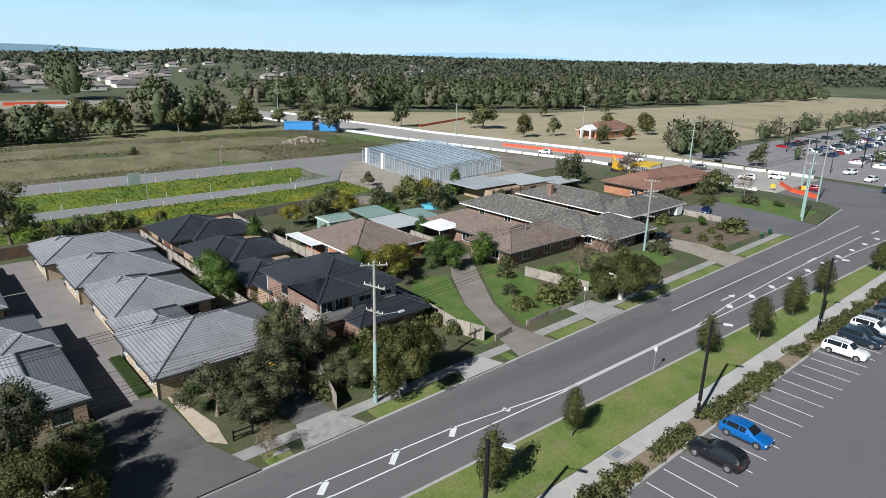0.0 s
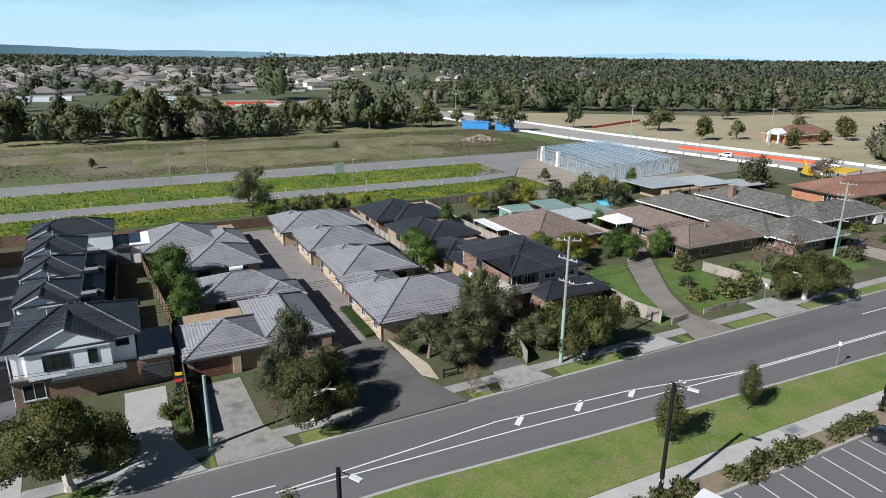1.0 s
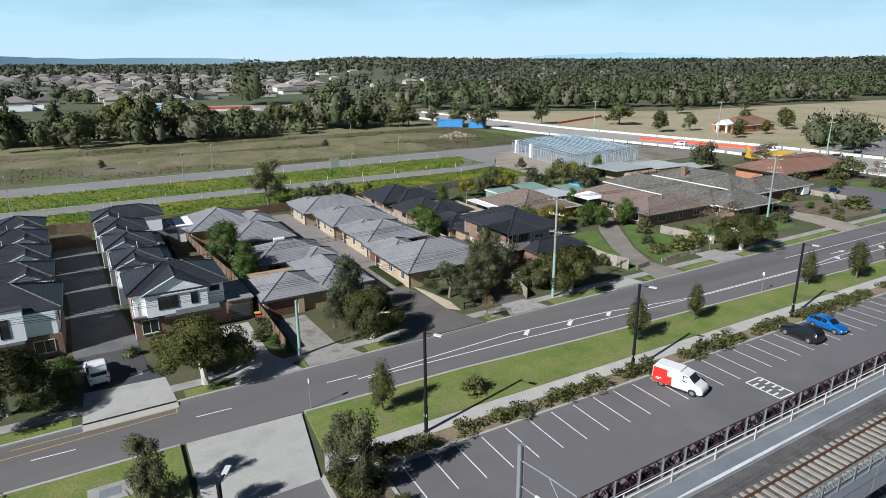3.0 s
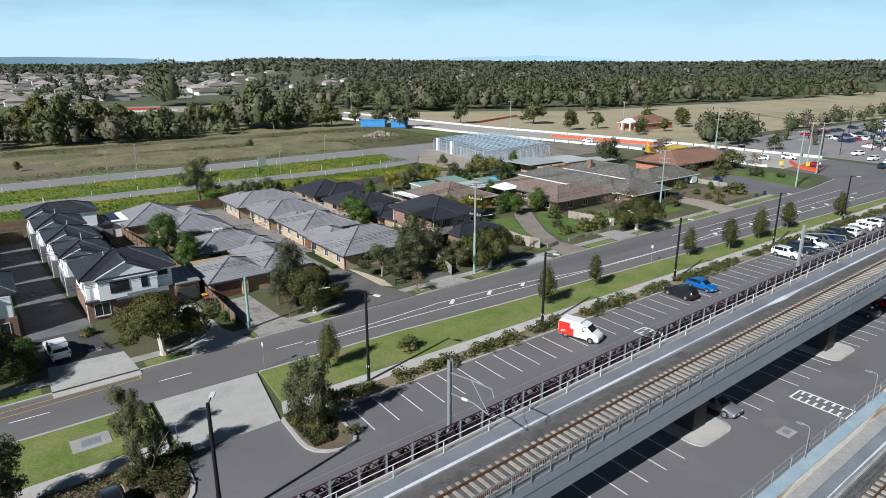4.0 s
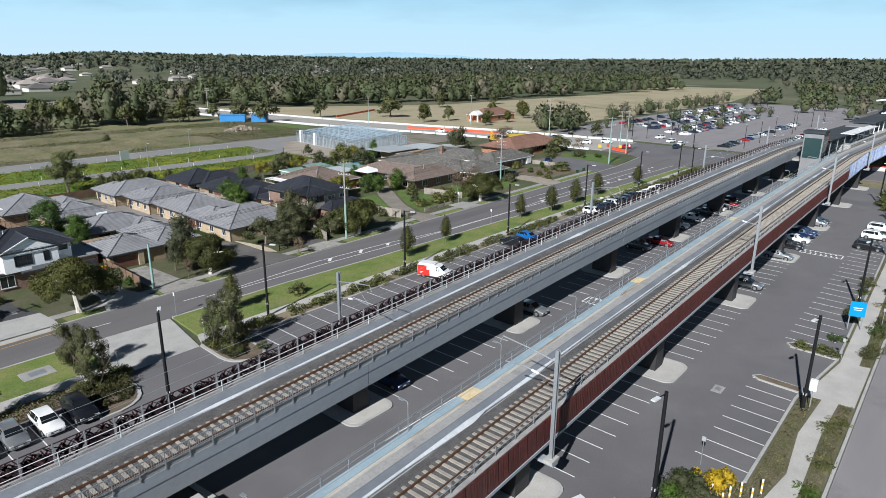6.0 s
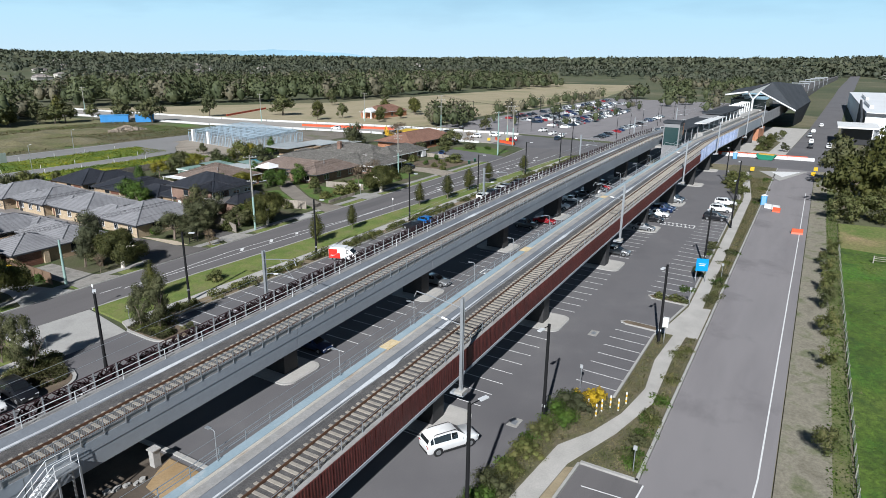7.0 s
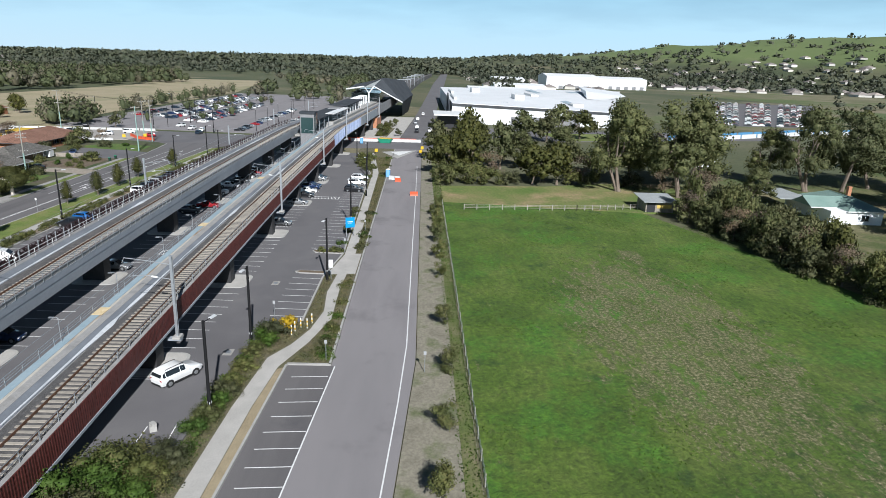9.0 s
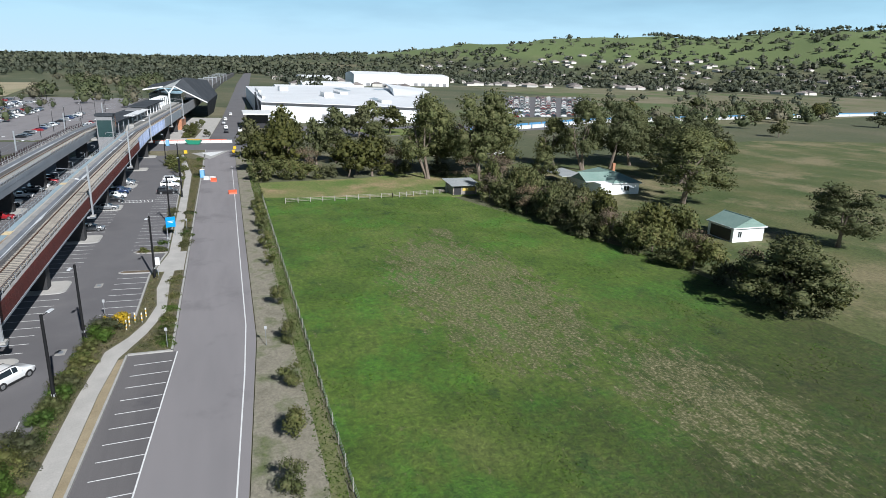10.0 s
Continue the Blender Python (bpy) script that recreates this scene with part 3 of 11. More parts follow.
# driveways across the verge
flat("lane", [(-28.6, 39.75), (-20.6, 39.9), (-20.8, 43.4), (-21.0, 46.0), (-28.3, 46.4), (-28.5, 43.4)], -0.3, 0.14, CONCRETE, "pale concrete driveway crossing", "driveway")
solid("lane_lip", MB().add([(-28.6, 39.1, -0.1), (-20.6, 39.2, -0.1), (-20.6, 39.895, -0.1), (-28.6, 39.745, -0.1), (-28.6, 39.1, 0.012), (-20.6, 39.2, 0.012), (-20.6, 39.895, 0.136), (-28.6, 39.745, 0.136)],
                              [(3, 2, 1, 0), (4, 5, 6, 7), (0, 1, 5, 4), (1, 2, 6, 5), (2, 3, 7, 6), (3, 0, 4, 7)]), CONCRETE, "sloping concrete lip of the driveway crossing", "driveway", kind="structure")
flat("lane_middle", [(-28.3, 46.42), (-21.0, 46.02), (-22.3, 50), (-22.5, 55.4), (-29.0, 55.4), (-28.4, 48)], -0.3, 0.14, ASPHALT_DARK, "dark asphalt lane between the townhouses", "driveway")
flat("lane_back", [(-29.0, 55.42), (-22.5, 55.42), (-22.6, 57.02), (-24.2, 74), (-25.4, 104), (-32, 104), (-29.4, 74), (-29.2, 57.02)][::-1], -0.3, 0.14,
     surface("grey driveway concrete", [(0.10, 0.10, 0.104), (0.145, 0.144, 0.146)], 0.3, 5, 0.2, 0.85, 0.2), "dark grey shared driveway", "driveway")
flat("driveway", [(-15.2, 40.3), (-8.2, 40.4), (-10.2, 46), (-10.2, 56), (-13.8, 56), (-13.8, 46)], -0.3, 0.14, CONCRETE, "pale concrete driveway", "driveway")
flat("garage_driveway", [(-7.4, 40.45), (-1.2, 40.5), (-3.0, 45), (-3.4, 54.6), (-7.6, 54.6), (-7.4, 46)], -0.3, 0.14, surface("stained drive concrete", [(0.21, 0.195, 0.175), (0.29, 0.275, 0.25), (0.16, 0.15, 0.135)], 0.5, 6, 0.2, 0.88, 0.2), "stained grey driveway to a garage", "driveway")
# street end: the tree's shade is put into a darker concrete colour
flat("shared_drive", [(3.4, 40.5), (15.2, 40.6), (13.2, 47), (13.0, 53), (12.4, 57), (11.1, 57.5), (7.2, 57.5), (7.2, 56), (7.4, 50), (5.2, 45)], -0.3, 0.14, surface("tree-shaded drive concrete", [(0.098, 0.09, 0.086), (0.14, 0.13, 0.122)], 0.2, 6, 0.15, 0.88, 0.2),
     "grey brown shared driveway with tree shade in its colour", "driveway")
flat("shared_drive", [(11.1, 57.52), (11.1, 68), (13.4, 68), (13.8, 80), (12.6, 100), (11, 110), (4.6, 110), (4.8, 96), (5.0, 82), (6.9, 70), (7.2, 57.52)], -0.3, 0.14, surface("pinkish drive concrete", [(0.17, 0.155, 0.145), (0.225, 0.207, 0.195), (0.19, 0.172, 0.16)], 0.2, 6, 0.18, 0.88, 0.2),
     "paler worn concrete lane between villas", "driveway")
flat("brick_house_crossing", [(19.0, 40.7), (25.2, 40.8), (24.0, 44.6), (20.2, 44.6)], -0.3, 0.14, surface("worn crossing concrete", [(0.24, 0.225, 0.205), (0.33, 0.315, 0.29), (0.18, 0.17, 0.155)], 0.5, 6, 0.25, 0.88, 0.2), "worn pale concrete driveway crossing", "driveway")
# shade of the garden trees, given to this stretch as a dark colour
flat("brick_house_drive", [(20.2, 44.62), (24.0, 44.62), (23.6, 57), (20.2, 57)], -0.3, 0.14, surface("drive darkened by tree shade", [(0.085, 0.08, 0.076), (0.13, 0.122, 0.115)], 0.4, 6, 0.25, 0.9, 0.3), "driveway beside the brick house with tree shade in its colour", "driveway")
flat("splayed_drive", [(37.2, 40.9), (43.0, 41.0), (42.2, 43.6), (38.2, 43.4)], -0.3, 0.14, CONCRETE, "pale concrete driveway crossing", "driveway")
flat("gravel_track", [(45.4, 41.1), (51.8, 41.2), (51, 47), (54.4, 54), (60, 62), (67, 72), (64, 73.6), (57, 65), (51.2, 56), (47.8, 48)], -0.3, 0.14,
     surface("track gravel", [(0.17, 0.15, 0.125), (0.235, 0.21, 0.18)], 0.3, 8.0, 0.25, 0.95, 0.5), "worn gravel track through a garden", "driveway")
flat("garden_lawn", [(44.6, 45.6), (47.6, 45.6), (51, 56), (57, 66), (52, 68), (45.4, 60)], -0.3, 0.13, LAWN, "green lawn beside a track", "lawn")
flat("garden_lawn", [(52, 46.5), (62, 47), (66, 58), (68, 70), (61, 62.6), (55, 54)], -0.3, 0.13, LAWN, "green lawn beside a track", "lawn")
flat("front_lawn", [(68, 48), (92, 48.5), (94, 54), (84, 58), (70, 60)], -0.3, 0.13, LAWN, "green front lawn", "lawn")
flat("side_drive", [(60, 41.2), (66, 41.3), (65.5, 46.5), (60.5, 46.5)], -0.3, 0.14, CONCRETE_DARK, "weathered concrete driveway crossing", "driveway")
flat("dirt_drive", [(95, 41.7), (102, 41.7), (104, 50), (103, 58), (98, 58), (97, 48)], -0.3, 0.14, DIRT, "bare earth driveway", "driveway")
flat("lot_parking", [(124, 42), (136, 42.2), (139, 50), (142, 66), (128, 68), (121, 58), (122, 48)], -0.3, 0.14, ASPHALT, "weathered asphalt parking area", "driveway")
flat("corner_lawn", [(137, 46), (150, 47), (154, 60), (148, 68), (143, 66)], -0.3, 0.13, LAWN, "green corner lawn", "lawn")
flat("rock_garden", [(104, 47), (122, 47), (121, 58), (112, 62), (104.5, 58)], -0.3, 0.135, MULCH, "rocky garden bed with low plants", "garden bed")
flat("gravel_bed", [(13.3, 47.1), (14.5, 45.6), (14.9, 49), (14.2, 53.5), (13.2, 57)], -0.3, 0.145, PALE_GRAVEL, "pale gravel garden edging", "garden bed")

# grass between kerb and footpath
for x0, x1 in ((-60, -29.4), (-19.8, -15.8), (-7.9, -7.5), (-0.6, 2.8), (15.8, 18), (26.3, 35), (44, 45), (52.4, 59.6), (66.5, 94), (103, 123)):
    flat("nature_strip", [(x0, on(N_KERB, x0) + 0.3), (x1, on(N_KERB, x1) + 0.3), (x1, on(N_KERB, x1) + 1.95), (x0, on(N_KERB, x0) + 1.95)], -0.3, 0.128, GRASS, "mown grass nature strip", "verge")

# ---- painted lines ----
LINES = {}


def stripe(parent, name, x0, y0, x1, y1, w=0.11, z=0.004, material=PAINT_LINE):
    d = Vector((x1 - x0, y1 - y0))
    key = (round(d.length, 1), w, material.name)
    if key not in LINES:
        me = MB().box(0, -w / 2, 0, d.length, w / 2, 0.004).mesh(name)
        me.materials.append(material)
        LINES[key] = me
    ob = new(name, LINES[key])
    ob.parent = parent
    ob.matrix_basis = pose(x0, y0, z, 0, 0, math.degrees(math.atan2(d.y, d.x)))
    return ob


road = bpy.data.objects["road"]
lot = bpy.data.objects["car_park"]
south_road = bpy.data.objects["south_road"]
for a, b in (((15.5, 36.7), (30.6, 35.7)), ((30.6, 35.7), (43.9, 33.6)), ((17.8, 34.7), (43.5, 33.4)), ((43.5, 33.42), (69.5, 32.85)), ((43.9, 33.66), (69.5, 33.1)),
             ((69.5, 32.85), (97, 32.1)), ((97, 32.1), (120, 31.4)), ((120, 31.4), (133, 30.4)), ((71.2, 37.6), (144, 37.2)), ((69.5, 33.15), (80, 33.95)), ((80, 33.95), (102, 34.3)), ((102, 34.3), (135, 34.1)), ((-4, 35.6), (15.5, 36.65)), ((-3, 35.3), (17.8, 34.75)),
             ((133, 30.4), (150, 30.0))):
    stripe(road, "lane_line", *a, *b, 0.14)
for (xa, ya), (xb, yb), w in (((17.15, 35.4), (18.3, 36.42), 0.52), ((23.4, 34.95), (25.0, 36.25), 0.5), ((29.65, 34.75), (30.8, 35.65), 0.5), ((36.3, 34.62), (36.75, 34.86), 0.7)):
    stripe(road, "median_block", xa, ya, xb, yb, w)
for i in range(10):
    x, y = 78.8 + 6.3 * i, 33.5 - 0.2 * i
    stripe(road, "median_block", x - 0.55, y - 0.36, x + 0.55, y + 0.36, 0.75)
for x in (-19.6, -32.4, -45.2, -58, -7):
    stripe(road, "lane_dash", x, 36.55, x + 3.2, 36.45, 0.12)
stripe(road, "yellow_line", -34, 39.0, -21, 39.1, 0.1, material=PAINT_YELLOW)
stripe(road, "yellow_line", -60, 36.9, -20.9, 38.3, 0.1, material=PAINT_YELLOW)
stripe(road, "yellow_line", -20.9, 38.3, -20.9, 39.5, 0.1, material=PAINT_YELLOW)
ARROW = MB().prism([(0, -0.1), (2.6, -0.1), (2.6, -0.42), (3.9, 0), (2.6, 0.42), (2.6, 0.1), (0, 0.1)], 0, 0.004).mesh("turn_arrow")
ARROW.materials.append(PAINT_LINE)
for x, y in ((80, 35.2), (109, 34.5), (139, 33.5)):
    part("turn_arrow", ARROW, PAINT_LINE, road, m=pose(x, y, 0.004, 0, 0, -2))

for i in range(-4, 47):  # bays along the garden strip
    x = 6.35 + 2.575 * (i - 6)
    if not -8.4 < x < 148 or 19 < i < 19.5:
        continue
    stripe(lot, "bay_line", x, 20.6, x - 0.12, 15.75, 0.1)
for i in range(-14, -7):
    x = -9.5 + 2.55 * i + 1.5
    stripe(lot, "bay_line", x, 18.6, x, 14.0, 0.1)
for i in range(0, 40):  # bays under the north track
    x = -6.0 + 2.485 * i
    if (x + 12.6) % 26.2 > 5.4 and not 27.2 < x < 31:
        stripe(lot, "bay_line", x + 0.1, 1.6, x, -3.2, 0.1)
for i in range(0, 48):  # bays under the south track
    x = -12.98 + 2.43 * i
    if (x + 12.6) % 26.2 > 5.4 and not 70 < x < 77:
        stripe(lot, "bay_line", x + 0.1, -16.5, x, -21.25, 0.1)
for i in range(0, 8):
    x = 4.0 + 2.42 * i
    stripe(lot, "bay_line", x, -27.3, x - 0.2, -31.5, 0.1)
for i in range(0, 24):
    x = 34.0 + 2.5 * i
    stripe(lot, "bay_line", x, -27.5, x - 0.3, -32.4 + max(0, x - 60) * 0.02, 0.1)
stripe(lot, "bay_line", -2.3, -6.6, -12, -6.6, 0.1)
stripe(lot, "bay_line", -24.6, -22.5, -21.4, -22.5, 0.1)
stripe(lot, "bay_line", -25.2, -25.1, -21.1, -24.9, 0.1)
for i in range(0, 22):
    x = -12.0 - 2.52 * i
    yk = -32.5 - (x + 10.8) * 0.048
    stripe(south_road, "bay_line", x, yk - 0.75, x + 0.22, yk - 4.45, 0.1, 0.009)
for a, b in (((-80, -32.65), (-35, -35.7)), ((-35, -35.7), (-9.5, -37.3)), ((-80, -40.2), (-37, -43.1)), ((-37, -43.1), (-17, -44.3)), ((-17, -44.3), (-4, -44.85)), ((-4, -44.85), (40, -44.9)), ((40, -44.9), (75, -45.0)), ((75, -45.0), (125, -45.0))):
    stripe(south_road, "edge_line", *a, *b, 0.13)


def hatched(parent, x0, y0, x1, y1, n):
    """A painted box with short bars along it."""
    for a, b in (((x0, y0), (x1, y0)), ((x0, y1), (x1, y1)), ((x0, y0), (x0, y1)), ((x1, y0), (x1, y1))):
        stripe(parent, "marking_line", *a, *b, 0.18)
    for i in range(1, n):
        y = y0 + (y1 - y0) * i / n
        stripe(parent, "marking_bar", x0, y, x0 + (x1 - x0) * 0.42, y, 0.22)
        stripe(parent, "marking_bar", x1, y + 0.25, x1 - (x1 - x0) * 0.36, y + 0.25, 0.22)


hatched(lot, 28.4, -3.7, 30.6, -8.6, 7)
hatched(lot, 73.9, -20.8, 76.2, -27.0, 8)
hatched(lot, 29.2, 15.0, 31.4, 11.4, 5)

# ---- rail viaduct ----
STEEL_GREY = plain("galvanised steel", (0.42, 0.44, 0.46), 0.45, 0.6, 0.12, 6.0)
GIRDER = surface("pale grey painted girder", [(0.265, 0.29, 0.32), (0.33, 0.355, 0.385)], 0.12, 2.0, 0.08, 0.7, 0.05)
DECK = surface("deck concrete", [(0.225, 0.222, 0.218), (0.31, 0.303, 0.292), (0.25, 0.24, 0.225)], 0.5, 5.0, 0.2, 0.88, 0.2)
UPSTAND = surface("blue-grey deck upstand", [(0.135, 0.148, 0.168), (0.185, 0.2, 0.222)], 0.3, 4.0, 0.12, 0.8, 0.1)
PALE_SEAL = surface("pale sealant", [(0.40, 0.42, 0.45), (0.54, 0.56, 0.58), (0.34, 0.36, 0.39)], 0.25, 5.0, 0.15, 0.8, 0.1)
TROUGH = surface("rust-stained trough lids", [(0.34, 0.31, 0.26), (0.46, 0.43, 0.38), (0.22, 0.15, 0.09)], 0.35, 6.0, 0.2, 0.9, 0.2, stretch=(0.5, 6.0, 1.0))
BALLAST = surface("track ballast", [(0.075, 0.072, 0.072), (0.13, 0.122, 0.118)], 0.9, 9.0, 0.55, 0.95, 1.0, depth=0.08)
SLEEPER = surface("concrete sleeper", [(0.27, 0.245, 0.21), (0.36, 0.33, 0.285)], 1.5, 7.0, 0.15, 0.9, 0.2, vary=0.12)
RAIL = surface("rusty rail", [(0.075, 0.036, 0.02), (0.125, 0.062, 0.034)], 2.0, 8.0, 0.2, 0.6, 0.1, metal=0.2)
PIER = surface("near-black pier", [(0.022, 0.022, 0.024), (0.035, 0.034, 0.035)], 0.5, 4.0, 0.2, 0.7, 0.1)
BLUE_STRIP = surface("pale blue walkway coating", [(0.23, 0.31, 0.355), (0.31, 0.38, 0.42)], 0.4, 5.0, 0.12, 0.8, 0.15, patches=((0.42, 0.44, 0.45), 0.3, 0.62, 0.72))
RUST = surface("dark red panel", [(0.046, 0.010, 0.009), (0.078, 0.016, 0.013), (0.115, 0.03, 0.025)], 1.4, 9.0, 0.4, 0.6, 0.5, vary=0.1, stretch=(3.0, 3.0, 0.8), depth=0.03, patches=((0.26, 0.16, 0.145), 2.6, 0.66, 0.72))
SCREEN_DARK = plain("dark maroon screen metal", (0.045, 0.017, 0.02), 0.6)
SCREEN_PINK = surface("maroon screen backing", [(0.10, 0.035, 0.038), (0.16, 0.065, 0.066)], 1.5, 8.0, 0.2, 0.7, 0.1)
BLUE_PANEL = surface("blue cladding panel", [(0.10, 0.16, 0.38), (0.26, 0.33, 0.52), (0.50, 0.54, 0.62)], 0.5, 3.0, 0.15, 0.6, 0.1, vary=0.25, stretch=(2.5, 2.5, 0.4))
WHITE_METAL = plain("white metalwork", (0.72, 0.73, 0.73), 0.5)

PIERS = [-10.0, 16.2, 42.4, 68.6, 94.8, 121.0, 147.2, 199.6, 225.8, 252.0]


def z_deck(x):
    return float(np.interp(x, [-120, -32, -10, 10, 30, 60, 100, 150, 400], [3.3, 4.2, 4.95, 5.65, 6.2, 6.8, 7.25, 7.5, 7.8]))


def y_bend(x):
    """The line turns gently south beyond the lift tower."""
    return -0.058 * max(0.0, x - 150)


def sweep_part(name, sec, x0, x1, material, parent, label="", step=13.1):
    n = max(1, round((x1 - x0) / step))
    mb = MB().sweep(sec, [x0 + (x1 - x0) * i / n for i in range(n + 1)], z_deck)
    mb.v = [(x, y + y_bend(x), z) for x, y, z in mb.v]
    return part(name, mb, material, parent, label)


def sec_rect(y0, y1, z0, z1):
    return [(y0, z0), (y1, z0), (y1, z1), (y0, z1)]


def posts(parent, name, y, x0, x1, step, h, z0, material, r=0.035):
    me = MB().box(-r, -r, 0, r, r, h).mesh(name)
    me.materials.append(material)
    for i in range(int((x1 - x0) / step) + 1):
        x = x0 + i * step
        part(name, me, material, parent, m=pose(x, y + y_bend(x), z_deck(x) + z0))


def track(parent, yc, x0, x1, near0, near1, b0, b1):
    sweep_part("ballast", [(b0, -0.1), (b1, -0.1), (b1 - 0.1, 0.17), (yc + 1.5, 0.24), (b0 + 0.05, 0.22)], x0, x1, BALLAST, parent, "grey crushed stone ballast")
    for dy in (-0.8, 0.8):
        sweep_part("rail", [(yc + dy - 0.07, 0.28), (yc + dy + 0.07, 0.28), (yc + dy + 0.035, 0.46), (yc + dy - 0.035, 0.46)], x0, x1, RAIL, parent, "rusty steel rail")
    me = MB().box(-0.13, -1.3, 0, 0.13, 1.3, 0.16).mesh("sleeper")
    me.materials.append(SLEEPER)
    rest = MB()
    n = int((x1 - x0) / 0.68)
    for i in range(n):
        x = x0 + 0.34 + i * 0.68
        if near0 <= x <= near1:
            part("sleeper", me, SLEEPER, parent, m=pose(x, yc, z_deck(x) + 0.14))
        else:
            z = z_deck(x) + 0.14
            b = y_bend(x)
            rest.box(x - 0.13, yc + b - 1.3, z, x + 0.13, yc + b + 1.3, z + 0.16)
    tagged(part("sleeper_run", rest, SLEEPER, parent, "pale concrete sleepers"), kind="stuff")


X0, X1 = -110.0, 330.0
north = thing("rail_viaduct", "elevated rail track on pale grey girders with patterned side screens", "viaduct", pose(0, 0, 0))
south = thing("rail_viaduct", "elevated rail track with dark red side panels and blue walkway", "viaduct", pose(0, 0, 0))
bounds = [X0, -36.2] + [p for p in PIERS[:7]] + [173.4] + PIERS[7:] + [X1]
for a, b in zip(bounds, bounds[1:]):
    sweep_part("girder", [(-2.62, -1.95), (3.0, -1.95), (3.5, -0.6), (3.5, -0.45), (-2.66, -0.45)], a + 0.03, b - 0.03, GIRDER, north)
    sweep_part("edge_beam", sec_rect(-2.7, -2.67, -0.55, 0.3), a + 0.03, b - 0.03, GIRDER, north)
    sweep_part("girder", [(-19.3, -1.7), (-13.2, -1.7), (-12.6, -0.45), (-19.3, -0.45)], a + 0.03, b - 0.03, GIRDER, south)
sweep_part("deck", sec_rect(-2.66, 3.85, -0.45, 0.0), X0, X1, DECK, north)
sweep_part("deck", sec_rect(-19.5, -12.2, -0.45, 0.0), X0, X1, DECK, south)
sweep_part("upstand", [(1.9, 0.0), (2.9, 0.0), (2.9, 0.55), (2.62, 0.55)], X0, X1, UPSTAND, north)
sweep_part("edge_upstand", sec_rect(-2.66, -2.36, 0.0, 0.72), X0, X1, DECK, north, "pale concrete edge upstand")
sweep_part("walkway", sec_rect(2.91, 3.6, 0.0, 0.5), X0, X1, DECK, north)
sweep_part("kerb_beam", sec_rect(3.61, 3.85, 0.0, 0.3), X0, X1, DECK, north)
sweep_part("walkway", sec_rect(-13.15, -12.35, 0.004, 0.35), X0, 150, BLUE_STRIP, south, "pale blue coated walkway")
sweep_part("cable_trough", sec_rect(-13.5, -13.16, 0.0, 0.33), X0, X1, TROUGH, south, "rust-stained trough lids")
sweep_part("walkway", sec_rect(-14.35, -13.51, 0.0, 0.36), X0, X1, DECK, south)
sweep_part("upstand", [(-15.15, 0.0), (-14.36, 0.0), (-14.36, 0.34), (-14.5, 0.34)], X0, X1, UPSTAND, south)
sweep_part("kerb_beam", sec_rect(-19.45, -19.05, 0.0, 0.3), X0, X1, DECK, south)
sweep_part("bottom_flange", sec_rect(-19.75, -19.3, -1.95, -1.7), X0, X1, GIRDER, south, "pale grey bottom flange")
track(north, -1.0, X0, X1, -45, 105, -2.35, 1.85)
track(south, -17.6, X0, X1, -50, 100, -19.0, -15.3)


def seal_strip(parent, y, z, x0, x1, seed):
    """A pale strip of uneven width along the foot of an upstand."""
    rg = random.Random(seed)
    mb, x, w = MB(), x0, 0.2
    while x < x1:
        ln = rg.uniform(2.0, 7.0)
        w2 = rg.choice((0.08, 0.1, 0.14, 0.18, 0.42)) * rg.uniform(0.7, 1.2)
        za, zb = z_deck(x) + z, z_deck(x + ln) + z
        k = 0.38
        mb.add([(x, y, za + k * w), (x + ln, y, zb + k * w2), (x + ln, y - w2, zb), (x, y - w, za), (x, y, za - 0.1), (x + ln, y, zb - 0.1), (x + ln, y - w2, zb - 0.1), (x, y - w, za - 0.1)],
               [(3, 2, 1, 0), (4, 5, 6, 7), (3, 7, 6, 2)])
        x, w = x + ln, w2
    tagged(part("seal_strip", mb, PALE_SEAL, parent, "pale uneven sealant strip"), kind="stuff")


seal_strip(north, 2.12, 0.17, -60, 180, 3)
seal_strip(south, -14.98, 0.17, -60, 180, 4)

# side screens of the north deck: a frame with branching dark bars
rs = random.Random(11)
SCREENS = []
for k in range(3):
    mb = MB()
    for i in range(58):
        x = rs.uniform(0.1, 1.9)
        z = rs.uniform(0.12, 1.2)
        a = rs.choice((-1, 1)) * rs.uniform(0.5, 1.2)
        ln = rs.uniform(0.25, 0.65)
        w = rs.uniform(0.04, 0.08)
        dx, dz = math.cos(a) * ln / 2, math.sin(a) * ln / 2
        x, z = min(max(x, abs(dx) + 0.06), 1.94 - abs(dx)), min(max(z, abs(dz) + 0.08), 1.32 - abs(dz))
        mb.add([(x - dx - w, -0.02, z - dz), (x - dx + w, -0.02, z - dz), (x + dx + w, -0.02, z + dz), (x + dx - w, -0.02, z + dz),
                (x - dx - w, 0.02, z - dz), (x - dx + w, 0.02, z - dz), (x + dx + w, 0.02, z + dz), (x + dx - w, 0.02, z + dz)],
               [(0, 1, 2, 3), (7, 6, 5, 4), (0, 4, 5, 1), (1, 5, 6, 2), (2, 6, 7, 3), (3, 7, 4, 0)])
    mb.box(0.02, -0.03, 0.02, 1.98, 0.03, 0.08).box(0.02, -0.03, 1.32, 1.98, 0.03, 1.38)
    me = mb.mesh("screen_panel")
    me.materials.append(SCREEN_DARK)
    SCREENS.append(me)
BACK = MB().box(0.08, 0.03, 0.1, 1.94, 0.045, 0.85).mesh("screen_backing")
BACK.materials.append(SCREEN_PINK)
